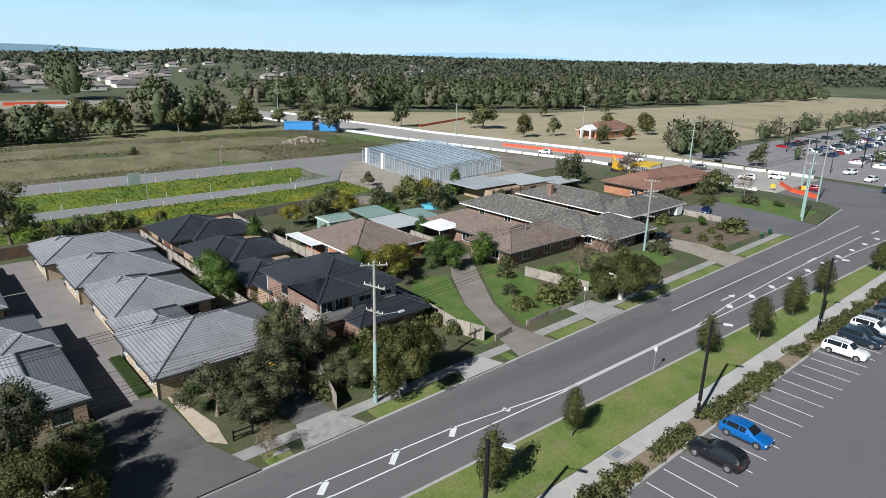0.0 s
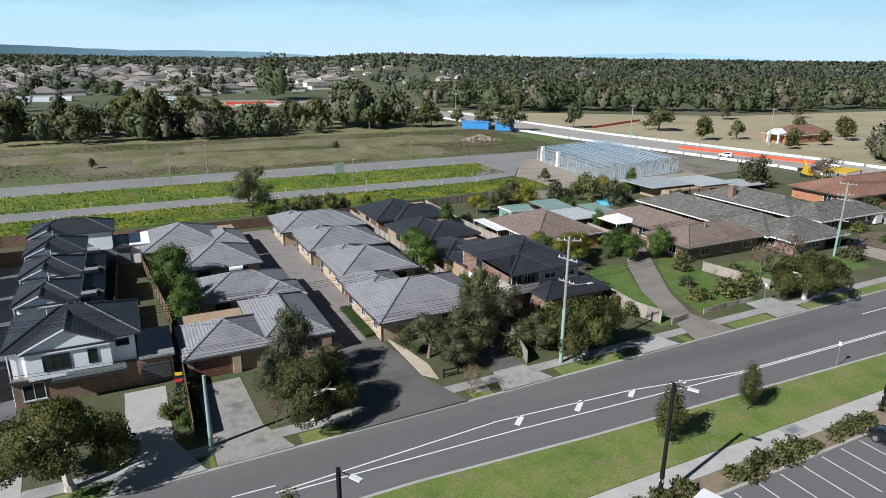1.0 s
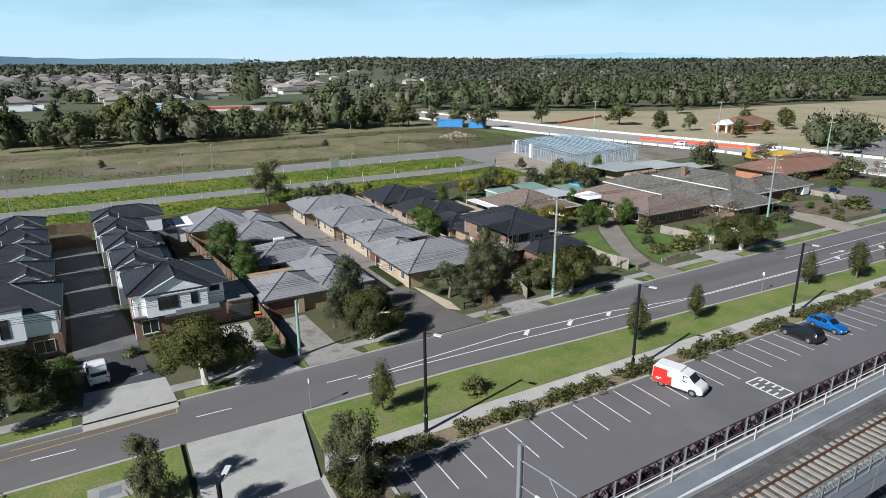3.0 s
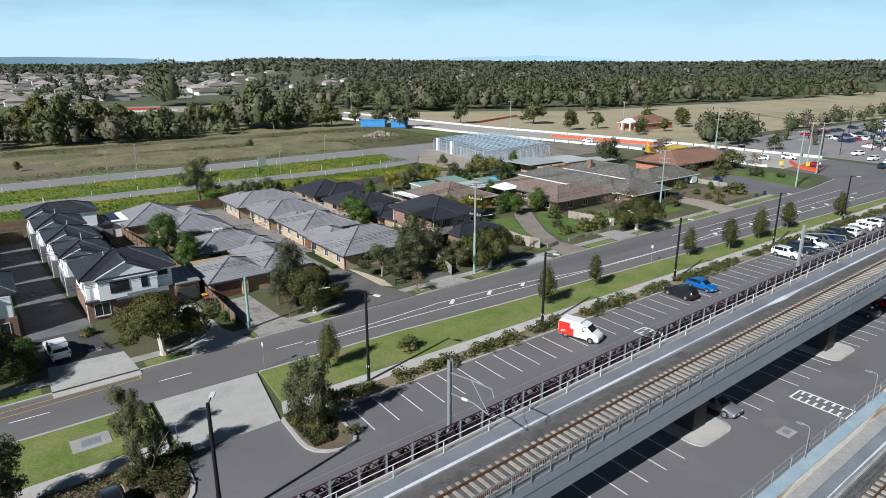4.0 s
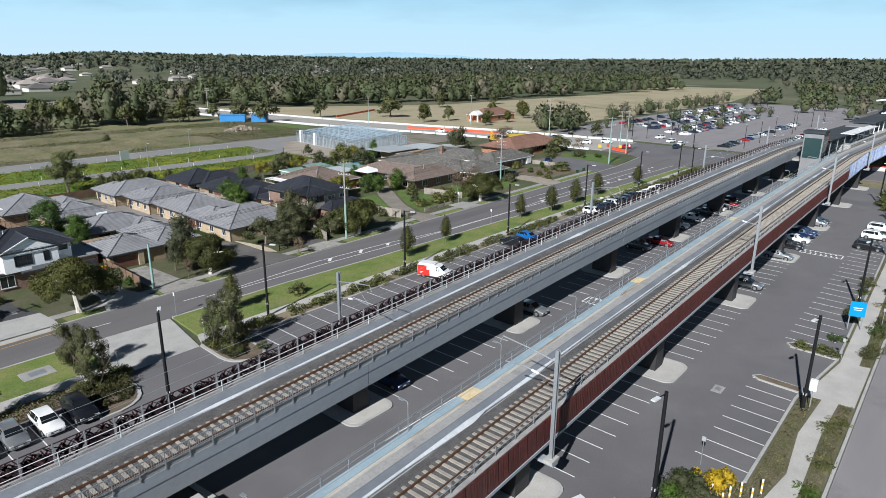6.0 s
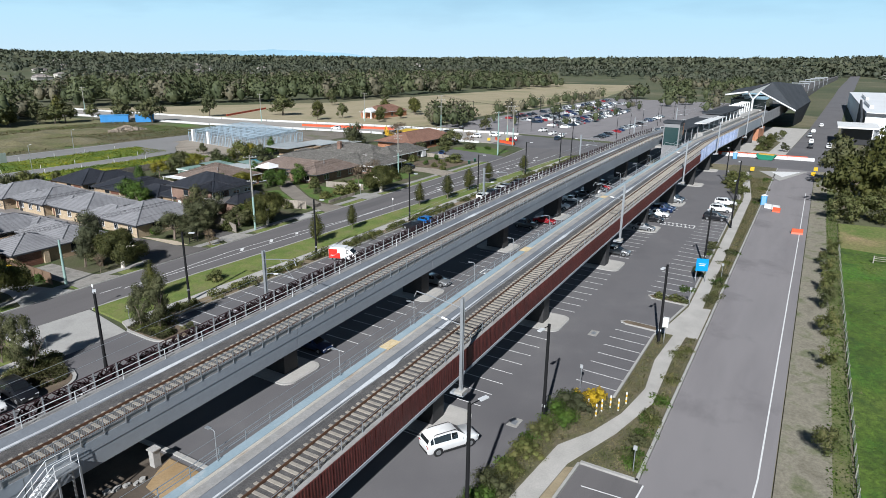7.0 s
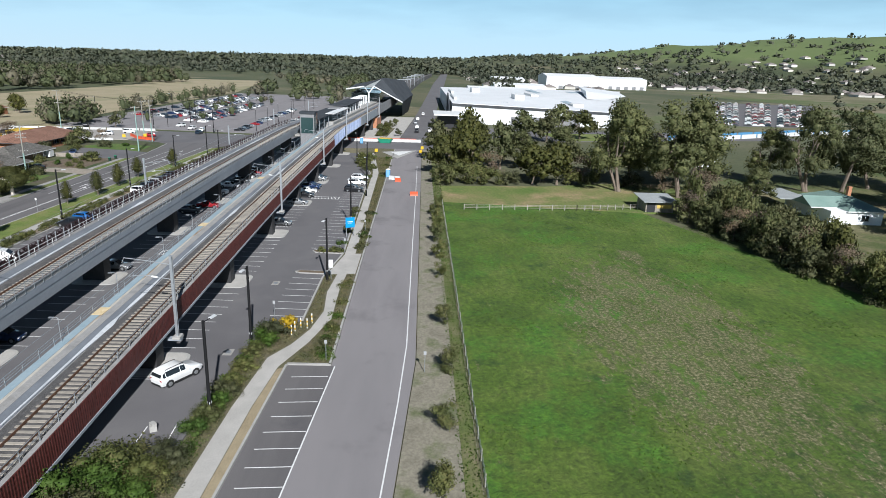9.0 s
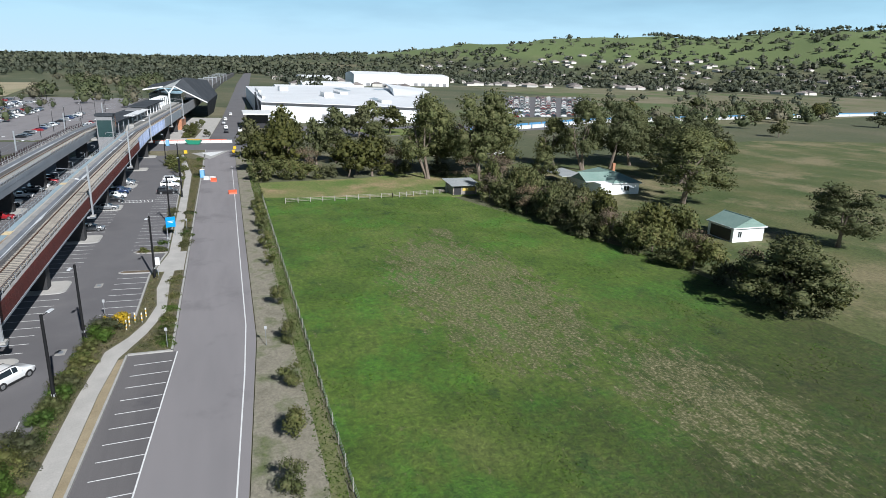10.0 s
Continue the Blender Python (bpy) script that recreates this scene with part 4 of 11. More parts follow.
for i in range(0, 112):
    x = -62 + 2.05 * i
    z = z_deck(x) + 0.3
    tilt = -math.degrees(math.atan2(z_deck(x + 2.05) - z_deck(x), 2.05))
    sp = part("screen_panel", SCREENS[i % 3], SCREEN_DARK, north, m=pose(x, 3.74 + y_bend(x), z, 0, tilt, 0) @ Matrix.Diagonal((1, 1, 1.14, 1)))
    if rs.random() < 0.8:
        part("screen_backing", BACK, SCREEN_PINK, sp)
posts(north, "screen_post", 3.66, -62.04, 170, 2.05, 1.9, 0.0, STEEL_GREY, 0.035)
posts(north, "rail_post", 3.0, -62, 150, 4.1, 1.0, 0.5, WHITE_METAL, 0.025)
for z in (1.0, 1.46):
    sweep_part("handrail", sec_rect(2.98, 3.03, z, z + 0.04), X0, 170, WHITE_METAL, north)
posts(north, "fence_post", -2.73, -62, 170, 1.75, 1.35, 0.3, STEEL_GREY, 0.03)
sweep_part("handrail", sec_rect(-2.76, -2.71, 1.6, 1.66), -64, X1, STEEL_GREY, north)
sweep_part("handrail", sec_rect(-2.75, -2.72, 0.78, 0.82), -64, X1, STEEL_GREY, north)
bars = MB()
for i in range(int(160 / 0.16)):
    x = -62 + i * 0.16
    z = z_deck(x)
    bars.box(x - 0.009, -2.745, z + 0.78, x + 0.009, -2.725, z + 1.6)
tagged(part("fence_mesh", bars, STEEL_GREY, north, "thin steel fence bars", uv=False), kind="stuff")
posts(south, "fence_post", -12.25, -62, 150, 2.42, 1.15, 0.0, STEEL_GREY, 0.03)
for z in (0.12, 0.6, 1.1):
    sweep_part("handrail", sec_rect(-12.28, -12.22, z, z + 0.045), -110, X1, STEEL_GREY, south)
posts(south, "fence_post", -19.15, -62, 150, 2.42, 0.9, 0.3, STEEL_GREY, 0.03)
for z in (0.75, 1.17):
    sweep_part("handrail", sec_rect(-19.18, -19.13, z, z + 0.04), X0, X1, STEEL_GREY, south)

# red side panels, each with its ribs
def ribbed(ln, n, out, back):
    """A plan outline with ribs along its front."""
    poly = []
    for i in range(n):
        a = 0.01 + i * (ln - 0.02) / n
        w = (ln - 0.02) / n
        poly += [(a, -0.04), (a + w * 0.35, -0.04), (a + w * 0.45, -0.04 - out), (a + w * 0.8, -0.04 - out), (a + w * 0.9, -0.04)]
    return poly + [(ln - 0.01, back), (0.01, back)]


RED = MB().prism(ribbed(1.2, 4, 0.018, 0.04), -1.7, 0.42).mesh("red_panel")
RED.materials.append(RUST)
i = 0
while -72 + 1.21 * i < 123:
    x = -72 + 1.21 * i
    tilt = -math.degrees(math.atan2(z_deck(x + 1.2) - z_deck(x), 1.2))
    part("red_panel", RED, RUST, south, m=pose(x, -19.62, z_deck(x), 0, tilt, 0))
    i += 1
BLUEP = MB().prism(ribbed(2.0, 5, 0.05, 0.05), -1.95, 1.45).mesh("blue_panel")
BLUEP.materials.append(BLUE_PANEL)
for i in range(31):
    x = 123.6 + 2.04 * i
    part("blue_panel", BLUEP, BLUE_PANEL, south, m=pose(x, -19.62 + y_bend(x), z_deck(x)))
sweep_part("side_fascia", sec_rect(-19.7, -19.55, -1.6, 1.6), 187.0, X1, GIRDER, south)

# piers with their concrete pads
for x in PIERS:
    for who, y0, y1 in ((north, -1.5, 1.6), (south, -19.2, -16.3)):
        h = z_deck(x) - 1.9
        b = y_bend(x)
        part("pier", MB().box(x - 0.95, y0 + b, 0, x + 0.95, y1 + b, h).box(x - 1.05, y0 + b - 0.05, h - 0.5, x + 1.05, y1 + b + 2.2, h), PIER, who, "near-black pier")
    for y0, y1 in ((-3.4, 3.2), (-21.6, -14.6)):
        if x < 160:
            cx0, cx1 = x - 2.6, x + 2.9
            poly = []
            for qx, qy, a0 in ((cx1 - 1.2, y1 - 1.2, 0), (cx0 + 1.2, y1 - 1.2, 90), (cx0 + 1.2, y0 + 1.2, 180), (cx1 - 1.2, y0 + 1.2, 270)):
                poly += [(qx + 1.2 * math.cos(radians(a0 + 15 * j)), qy + 1.2 * math.sin(radians(a0 + 15 * j))) for j in range(7)]
            isl = thing("pier_island", "pale concrete island round a viaduct pier", "traffic island", pose(0, 0, 0), "pier islands")
            part("kerb", MB().prism(poly, -0.1, 0.12), CONCRETE, isl)
            cx, cy = x + 0.15, (y0 + y1) / 2
            part("infill", MB().prism([(cx + (px - cx) * 0.9, cy + (py - cy) * 0.92) for px, py in poly], 0.0, 0.135), CONCRETE_PATH, isl)

# west end of the viaduct: solid base under both decks
solid("abutment", MB().box(-110, -2.6, -0.2, -34.2, 3.5, 2.4).box(-110, -19.1, -0.2, -38, -13.0, 2.3), CONCRETE_DARK, "weathered concrete viaduct abutment", "abutment", kind="structure")
flat("earth_patch", [(-110, -13.0), (-26.0, -13.0), (-25.9, 1.6), (-30, 3.4), (-110, 3.4)], -0.3, 0.03, surface("dark brown ground", [(0.07, 0.055, 0.042), (0.12, 0.095, 0.072)], 0.4, 6.0, 0.2, 0.95, 0.4), "dark brown ground under the viaduct", "ground")
flat("sand_patch", [(-30.4, -12.8), (-26.1, -12.8), (-26.0, -8), (-26.1, -3.4), (-27.5, -3.9), (-29.3, -4.9)], -0.3, 0.05, surface("orange sand", [(0.27, 0.18, 0.085), (0.37, 0.26, 0.14)], 0.4, 6.0, 0.2, 0.95, 0.4), "bare orange sand between the tracks", "ground")
solid("kerb", MB().prism([(-26.0, 1.4), (-25.55, 1.4), (-25.2, -3.0), (-25.2, -9.5), (-25.55, -9.5), (-25.6, -3.0)], -0.1, 0.14), CONCRETE, "pale concrete kerb at the edge of the car park", "kerb", kind="structure")
solid("concrete_post", MB().box(-27.5, -3.5, 0, -26.9, -2.9, 1.5).box(-27.6, -3.6, 1.5, -26.8, -2.8, 1.6), CONCRETE, "short weathered concrete post", "post")
br_ = random.Random(8)
for i in range(9):
    bx, by, bs = -31.2 + 0.28 * i, -2.9 - 0.16 * i + br_.uniform(-0.2, 0.2), br_.uniform(0.14, 0.3)
    solid("boulder", MB().prism([(bx + bs * 1.2 * math.cos(a) * br_.uniform(0.7, 1.1), by + bs * math.sin(a) * br_.uniform(0.7, 1.1)) for a in (0.2, 1.1, 2.2, 3.3, 4.3, 5.3)], 0, bs * 0.9), CONCRETE, "pale broken rock on dark ground", "rock", group="rocks")


def access_stairs(x, y, z):
    ob = thing("access_stairs", "white metal stairs and platform up to the track", "stairs", pose(x, y, 0))
    part("platform", MB().box(-0.9, -1.0, z - 0.1, 0.7, 0.3, z), STEEL_GREY, ob)
    for px, py in ((-0.85, -0.95), (0.65, -0.95), (0.65, 0.2)):
        part("leg", MB().box(px - 0.06, py - 0.06, 0, px + 0.06, py + 0.06, z - 0.1), STEEL_GREY, ob)
    n = 15
    for i in range(n):
        part("step", MB().box(-1.0 - 0.26 * (i + 1), -0.95, z - 0.19 * (i + 1) - 0.04, -1.0 - 0.26 * i, -0.05, z - 0.19 * (i + 1)), STEEL_GREY, ob)
    for sy in (-1.0, 0.0):
        part("stringer", MB().tube([(-0.9, sy, z - 0.12), (-1.0 - 0.26 * n, sy, z - 0.19 * n - 0.1)], 0.08), WHITE_METAL, ob)
        part("handrail", MB().tube([(0.65, sy, z + 1.05), (-0.95, sy, z + 1.05), (-1.0 - 0.26 * n, sy, z - 0.19 * n + 0.95), (-1.2 - 0.26 * n, sy, z - 0.19 * n + 0.6)], 0.03), WHITE_METAL, ob)
        part("handrail", MB().tube([(0.65, sy, z + 0.55), (-0.95, sy, z + 0.55), (-1.0 - 0.26 * n, sy, z - 0.19 * n + 0.45)], 0.025), WHITE_METAL, ob)
        for i in range(0, n, 4):
            hx = -1.0 - 0.26 * i
            part("rail_post", MB().cyl((hx, sy, z - 0.19 * i - 0.1), (hx, sy, z - 0.19 * i + 1.02), 0.025), WHITE_METAL, ob)
        part("rail_post", MB().cyl((0.62, sy, z), (0.62, sy, z + 1.05), 0.025), WHITE_METAL, ob)


access_stairs(-33.9, -3.1, z_deck(-34) - 0.1)


def walkway_light(x):
    ob = thing("walkway_light", "thin grey post light on the viaduct walkway", "lamp post", pose(x, -12.5, z_deck(x) + 0.35), "walkway lights")
    part("post", MB().tube([(0, 0, 0), (0, 0, 2.3), (0, 0.1, 2.42), (0, 0.5, 2.45)], 0.035), STEEL_GREY, ob)
    part("head", MB().box(-0.12, 0.4, 2.38, 0.12, 0.85, 2.46), STEEL_GREY, ob)


for x in (-41, -28.5, -15.3, -3.6, 9.5, 20.5, 33.5, 46, 59, 72, 85, 98):
    walkway_light(x)

# overhead line masts
def mast(x, y, z0, top, reach, label):
    ob = thing("overhead_line_mast", label, "mast", pose(x, y, z0), "overhead line masts")
    part("base_plate", MB().box(-0.55, -0.4, 0, 0.55, 0.4, 0.25), CONCRETE, ob)
    part("pole", MB().box(-0.16, -0.14, 0.25, -0.1, 0.14, top).box(0.1, -0.14, 0.25, 0.16, 0.14, top).box(-0.1, -0.03, 0.25, 0.1, 0.03, top), STEEL_GREY, ob)
    s = 1 if reach > 0 else -1
    part("arm", MB().tube([(0, 0, top - 1.0), (0, reach * 0.5, top - 0.6), (0, reach * 0.95, top - 0.35), (0, reach, top - 0.9)], 0.05), STEEL_GREY, ob)
    part("arm", MB().tube([(0, 0, top - 2.6), (0, reach * 0.55, top - 2.2), (0, reach * 0.9, top - 2.35)], 0.045), STEEL_GREY, ob)
    part("insulator", MB().cyl((0, reach * 0.3, top - 2.4), (0, reach * 0.42, top - 2.3), 0.1, 0.1), WHITE_METAL, ob)
    part("stay", MB().cyl((0, reach * 0.5, top - 0.6), (0, reach * 0.9, top - 2.35), 0.018), STEEL_GREY, ob)
    return ob


for x in (-8.0, 44.4, 96.8, 149.2, 200, 240):
    zd = z_deck(x)
    mast(x, -20.4 + y_bend(x), zd - 2.7, 9.2, 5.0, "tall grey steel overhead line mast beside the track")
    part("mast_bracket", MB().box(x - 0.35, -20.8 + y_bend(x), zd - 2.95, x + 0.35, -19.4 + y_bend(x), zd - 2.7), GIRDER, south)
for x in (-7.0, 45.4, 97.8, 150, 201):
    zd = z_deck(x)
    mast(x, 4.5 + y_bend(x), zd - 1.0, 7.4, -4.6, "tall grey steel overhead line mast beside the track")
    part("mast_bracket", MB().box(x - 0.35, 3.5 + y_bend(x), zd - 1.3, x + 0.35, 4.9 + y_bend(x), zd - 1.0), GIRDER, north)
for y, dz in ((-1.0, 5.3), (-17.6, 5.3), (-1.0, 6.3), (-17.6, 6.3)):
    sweep_part("overhead_wire", [(y - 0.012, dz), (y + 0.012, dz), (y, dz + 0.02)], X0, X1, STEEL_GREY, north if y > -5 else south)

# ---- houses ----
TILE_GREY = surface("grey roof tiles", [(0.188, 0.188, 0.2), (0.243, 0.243, 0.255), (0.21, 0.21, 0.222)], 0.25, 4.0, 0.1, 0.75, 0.9, brick=(40.0, 0.36, 0.05, (0.62, 0.62, 0.64), 0.05), vary=0.06, depth=0.05)
TILE_DARK = surface("charcoal roof tiles", [(0.026, 0.028, 0.036), (0.042, 0.045, 0.055)], 0.3, 5.0, 0.15, 0.5, 0.9, brick=(40.0, 0.36, 0.05, (0.45, 0.45, 0.47), 0.08), vary=0.08, depth=0.05)
TILE_BROWN = surface("brown roof tiles", [(0.17, 0.125, 0.10), (0.23, 0.175, 0.145), (0.20, 0.16, 0.135)], 0.4, 4.0, 0.22, 0.85, 0.9, brick=(0.32, 0.34, 0.022, (0.38, 0.36, 0.34), 0.18), depth=0.05)
TILE_MOSSY = surface("mossy old roof tiles", [(0.10, 0.095, 0.085), (0.17, 0.16, 0.145), (0.13, 0.125, 0.11)], 0.6, 3.0, 0.3, 0.9, 0.9, brick=(0.32, 0.34, 0.03, (0.4, 0.38, 0.36), 0.3), patches=((0.30, 0.29, 0.26), 1.3, 0.56, 0.68), depth=0.05)
TILE_ORANGE = surface("terracotta roof tiles", [(0.24, 0.125, 0.085), (0.31, 0.17, 0.12)], 0.3, 4.0, 0.16, 0.85, 0.9, brick=(0.32, 0.34, 0.022, (0.45, 0.42, 0.4), 0.14), depth=0.05)
BRICK_CREAM = surface("cream brick", [(0.42, 0.33, 0.22), (0.50, 0.40, 0.28)], 0.5, 7.0, 0.12, 0.88, 0.4, brick=(0.24, 0.086, 0.01, (0.8, 0.78, 0.74), 0.10))
BRICK_TAN = surface("tan brick", [(0.33, 0.24, 0.155), (0.40, 0.295, 0.20)], 0.5, 7.0, 0.12, 0.88, 0.4, brick=(0.24, 0.086, 0.01, (0.85, 0.82, 0.78), 0.12))
BRICK_RED = surface("red brown brick", [(0.19, 0.12, 0.09), (0.26, 0.17, 0.13)], 0.6, 7.0, 0.16, 0.88, 0.4, brick=(0.24, 0.086, 0.01, (0.95, 0.9, 0.85), 0.2))
BRICK_ORANGE = surface("orange brick", [(0.36, 0.165, 0.09), (0.44, 0.21, 0.12)], 0.6, 7.0, 0.14, 0.88, 0.4, brick=(0.24, 0.086, 0.01, (0.95, 0.9, 0.85), 0.15))
RENDER_WHITE = surface("white render", [(0.86, 0.87, 0.88), (0.91, 0.915, 0.92)], 0.4, 3.0, 0.05, 0.8, 0.08)
RENDER_GREY = surface("grey render", [(0.20, 0.20, 0.205), (0.25, 0.25, 0.255)], 0.4, 3.0, 0.08, 0.8, 0.08)
RENDER_TAUPE = surface("taupe render", [(0.33, 0.30, 0.27), (0.38, 0.35, 0.315)], 0.4, 3.0, 0.08, 0.8, 0.08)
FASCIA_DARK = plain("charcoal gutter", (0.05, 0.052, 0.058), 0.5)
FASCIA_WHITE = plain("white fascia", (0.74, 0.74, 0.73), 0.5)
FRAME_DARK = plain("dark window frame", (0.03, 0.03, 0.033), 0.45)
FRAME_WHITE = plain("white window frame", (0.72, 0.72, 0.71), 0.5)
GLASS = glassy("dark window glass")
GARAGE_BROWN = surface("brown garage door", [(0.13, 0.06, 0.04), (0.17, 0.08, 0.055)], 1.0, 6.0, 0.1, 0.55, 0.1)
GARAGE_DARK = surface("charcoal garage door", [(0.05, 0.05, 0.055), (0.07, 0.07, 0.075)], 1.0, 6.0, 0.1, 0.5, 0.1)
METAL_ROOF = surface("pale ribbed metal roof", [(0.44, 0.47, 0.48), (0.53, 0.555, 0.56)], 0.3, 4.0, 0.1, 0.5, 0.5, metal=0.2, brick=(50.0, 0.35, 0.03, (0.8, 0.8, 0.8), 0.0), vary=0.15)
METAL_GREEN = surface("pale green metal roof", [(0.20, 0.30, 0.26), (0.26, 0.36, 0.32)], 0.3, 4.0, 0.1, 0.5, 0.4, metal=0.1, brick=(50.0, 0.35, 0.03, (0.85, 0.85, 0.85), 0.0))
PALING = surface("weathered paling timber", [(0.23, 0.205, 0.175), (0.32, 0.285, 0.245), (0.18, 0.15, 0.12)], 0.8, 6.0, 0.2, 0.9, 0.3, vary=0.14)
PALING_BROWN = surface("brown paling timber", [(0.13, 0.085, 0.055), (0.19, 0.125, 0.085)], 0.8, 6.0, 0.2, 0.9, 0.3, vary=0.14)


def hip(mb, caps, x0, y0, x1, y1, z, pitch):
    w, d = x1 - x0, y1 - y0
    s = min(w, d) / 2
    h = s * math.tan(radians(pitch))
    if w >= d:
        a, b = (x0 + s, (y0 + y1) / 2, z + h), (x1 - s, (y0 + y1) / 2, z + h)
        faces = [(0, 1, 5, 4), (1, 2, 5), (2, 3, 4, 5), (3, 0, 4)]
    else:
        a, b = ((x0 + x1) / 2, y0 + s, z + h), ((x0 + x1) / 2, y1 - s, z + h)
        faces = [(0, 1, 4), (1, 2, 5, 4), (2, 3, 5), (3, 0, 4, 5)]
    cs = [(x0, y0, z), (x1, y0, z), (x1, y1, z), (x0, y1, z)]
    mb.add(cs + [a, b], faces + [(3, 2, 1, 0)])
    caps += [(cs[0], a), (cs[3], a if w >= d else b), (cs[1], b if w >= d else a), (cs[2], b)]
    if (Vector(a) - Vector(b)).length > 0.2:
        caps.append((a, b))


def gable(mb, caps, x0, y0, x1, y1, z, pitch, along, ends=True):
    """A pitched roof with its ridge along 'x' or 'y'."""
    if along == "y":
        m, h = (x0 + x1) / 2, (x1 - x0) / 2 * math.tan(radians(pitch))
        a, b = (m, y0, z + h), (m, y1, z + h)
        mb.add([(x0, y0, z), (x1, y0, z), (x1, y1, z), (x0, y1, z), a, b], [(1, 2, 5, 4), (3, 0, 4, 5)] + ([(3, 2, 1, 0), (0, 1, 4), (2, 3, 5)] if ends else []))
    else:
        m, h = (y0 + y1) / 2, (y1 - y0) / 2 * math.tan(radians(pitch))
        a, b = (x0, m, z + h), (x1, m, z + h)
        mb.add([(x0, y0, z), (x1, y0, z), (x1, y1, z), (x0, y1, z), a, b], [(0, 1, 5, 4), (2, 3, 4, 5), (3, 2, 1, 0), (1, 2, 5), (3, 0, 4)])
    caps.append((a, b))


class House:
    """A house at its world place; walls, roofs and openings become its parts."""

    def __init__(self, name, label, category, x, y, group=""):
        self.root = thing(name, label, category, pose(x, y, 0.11), group)
        self.m = pose(-x, -y, -0.11)

    def put(self, name, mb, material, label="", parent=None, smooth=False):
        return part(name, mb, material, parent or self.root, label, smooth, None if parent else self.m)

    def walls(self, x0, y0, x1, y1, z0, z1, material, label=""):
        return self.put("wall", MB().box(x0, y0, z0, x1, y1, z1), material, label)

    def roof(self, rects, z, pitch, material, edge=FASCIA_DARK, cap=None, over=0.45, label="", gables=()):
        mb, caps = MB(), []
        for x0, y0, x1, y1 in rects:
            hip(mb, caps, x0 - over, y0 - over, x1 + over, y1 + over, z, pitch)
        for x0, y0, x1, y1, along, *closed in gables:
            gable(mb, caps, x0 - over, y0 - over, x1 + over, y1 + over, z, pitch, along, not closed)
        for x0, y0, x1, y1, *_ in list(rects) + list(gables):
            inner = rect(x0 - over, y0 - over, x1 + over, y1 + over)
            outer = rect(x0 - over - 0.06, y0 - over - 0.06, x1 + over + 0.06, y1 + over + 0.06)
            ring = [(*p, q) for q in (z - 0.2, z + 0.02) for loop in (outer, inner) for p in loop]
            fs = []
            for i in range(4):
                j = (i + 1) % 4
                fs += [(i, j, 8 + j, 8 + i), (4 + j, 4 + i, 12 + i, 12 + j), (8 + i, 8 + j, 12 + j, 12 + i), (j, i, 4 + i, 4 + j)]
            self.put("gutter", MB().add(ring, fs), edge)
        rf = self.put("roof", mb, material, label)
        for a, b in caps:
            part("ridge_cap", MB().cyl(Vector(a) + Vector((0, 0, 0.01)), Vector(b) + Vector((0, 0, 0.01)), 0.11, 0.11, 6), cap or material, rf)
        return rf

    def window(self, side, at_, along, z, w, h, frame=FRAME_DARK, sill=True, mull=1, label=""):
        def bx(mb, a0, a1, z0, z1, p0, p1):
            if side in "SN":
                s = -1 if side == "S" else 1
                y0, y1 = sorted((at_ + s * p0, at_ + s * p1))
                mb.box(a0, y0, z0, a1, y1, z1)
            else:
                s = -1 if side == "W" else 1
                x0, x1 = sorted((at_ + s * p0, at_ + s * p1))
                mb.box(x0, a0, z0, x1, a1, z1)
        a0, a1 = along - w / 2, along + w / 2
        fr = MB()
        t = 0.07
        bx(fr, a0, a1, z, z + t, -0.05, 0.06), bx(fr, a0, a1, z + h - t, z + h, -0.05, 0.06)
        bx(fr, a0, a0 + t, z + t, z + h - t, -0.05, 0.06), bx(fr, a1 - t, a1, z + t, z + h - t, -0.05, 0.06)
        for i in range(mull):
            c = a0 + w * (i + 1) / (mull + 1)
            bx(fr, c - 0.03, c + 0.03, z + t, z + h - t, -0.04, 0.05)
        wd = self.put("window", fr, frame, label)
        pn = MB()
        bx(pn, a0 + t * 0.5, a1 - t * 0.5, z + t * 0.5, z + h - t * 0.5, -0.05, 0.02)
        part("pane", pn, GLASS, wd)
        if sill:
            sl = MB()
            bx(sl, a0 - 0.08, a1 + 0.08, z - 0.1, z, -0.02, 0.12)
            part("sill", sl, CONCRETE, wd)
        return wd

    def garage(self, side, at_, a0, a1, h, material):
        sec, n = [(0.05, 0.13), (0.05, 0.13 + h)], 6
        for i in range(n - 1, -1, -1):
            z0, z1 = 0.13 + h * i / n, 0.13 + h * (i + 1) / n
            sec += [(-0.02, z1), (-0.06, z1 - 0.03), (-0.06, z0 + 0.03), (-0.02, z0)]
        mb = MB().sweep(sec, [a0, a1], lambda q: 0)
        if side in "SN":
            mb.v = [(x, at_ + y, z) for x, y, z in mb.v]
        else:
            s = 1 if side == "W" else -1
            mb.v = [(at_ + s * y, x, z) for x, y, z in mb.v]
        return self.put("garage_door", mb, material)

    def door(self, side, at_, along, material=FRAME_DARK, z=0.13):
        mb = MB()
        if side in "SN":
            mb.box(along - 0.5, at_ - 0.06, z, along + 0.5, at_ + 0.05, z + 2.1)
        else:
            mb.box(at_ - 0.06, along - 0.5, z, at_ + 0.05, along + 0.5, z + 2.1)
        d = self.put("door", mb, material)
        return d


# grey-tiled villas along the shared drive, west side
def villa_west(x0, y0, x1, y1, front=False):
    h = House("villa", "single-storey cream brick villa with grey tiled hip roof", "house", (x0 + x1) / 2, (y0 + y1) / 2, "grey-roofed villas")
    h.walls(x0, y0, x1, y1, 0.0, 2.45, BRICK_TAN)
    return h


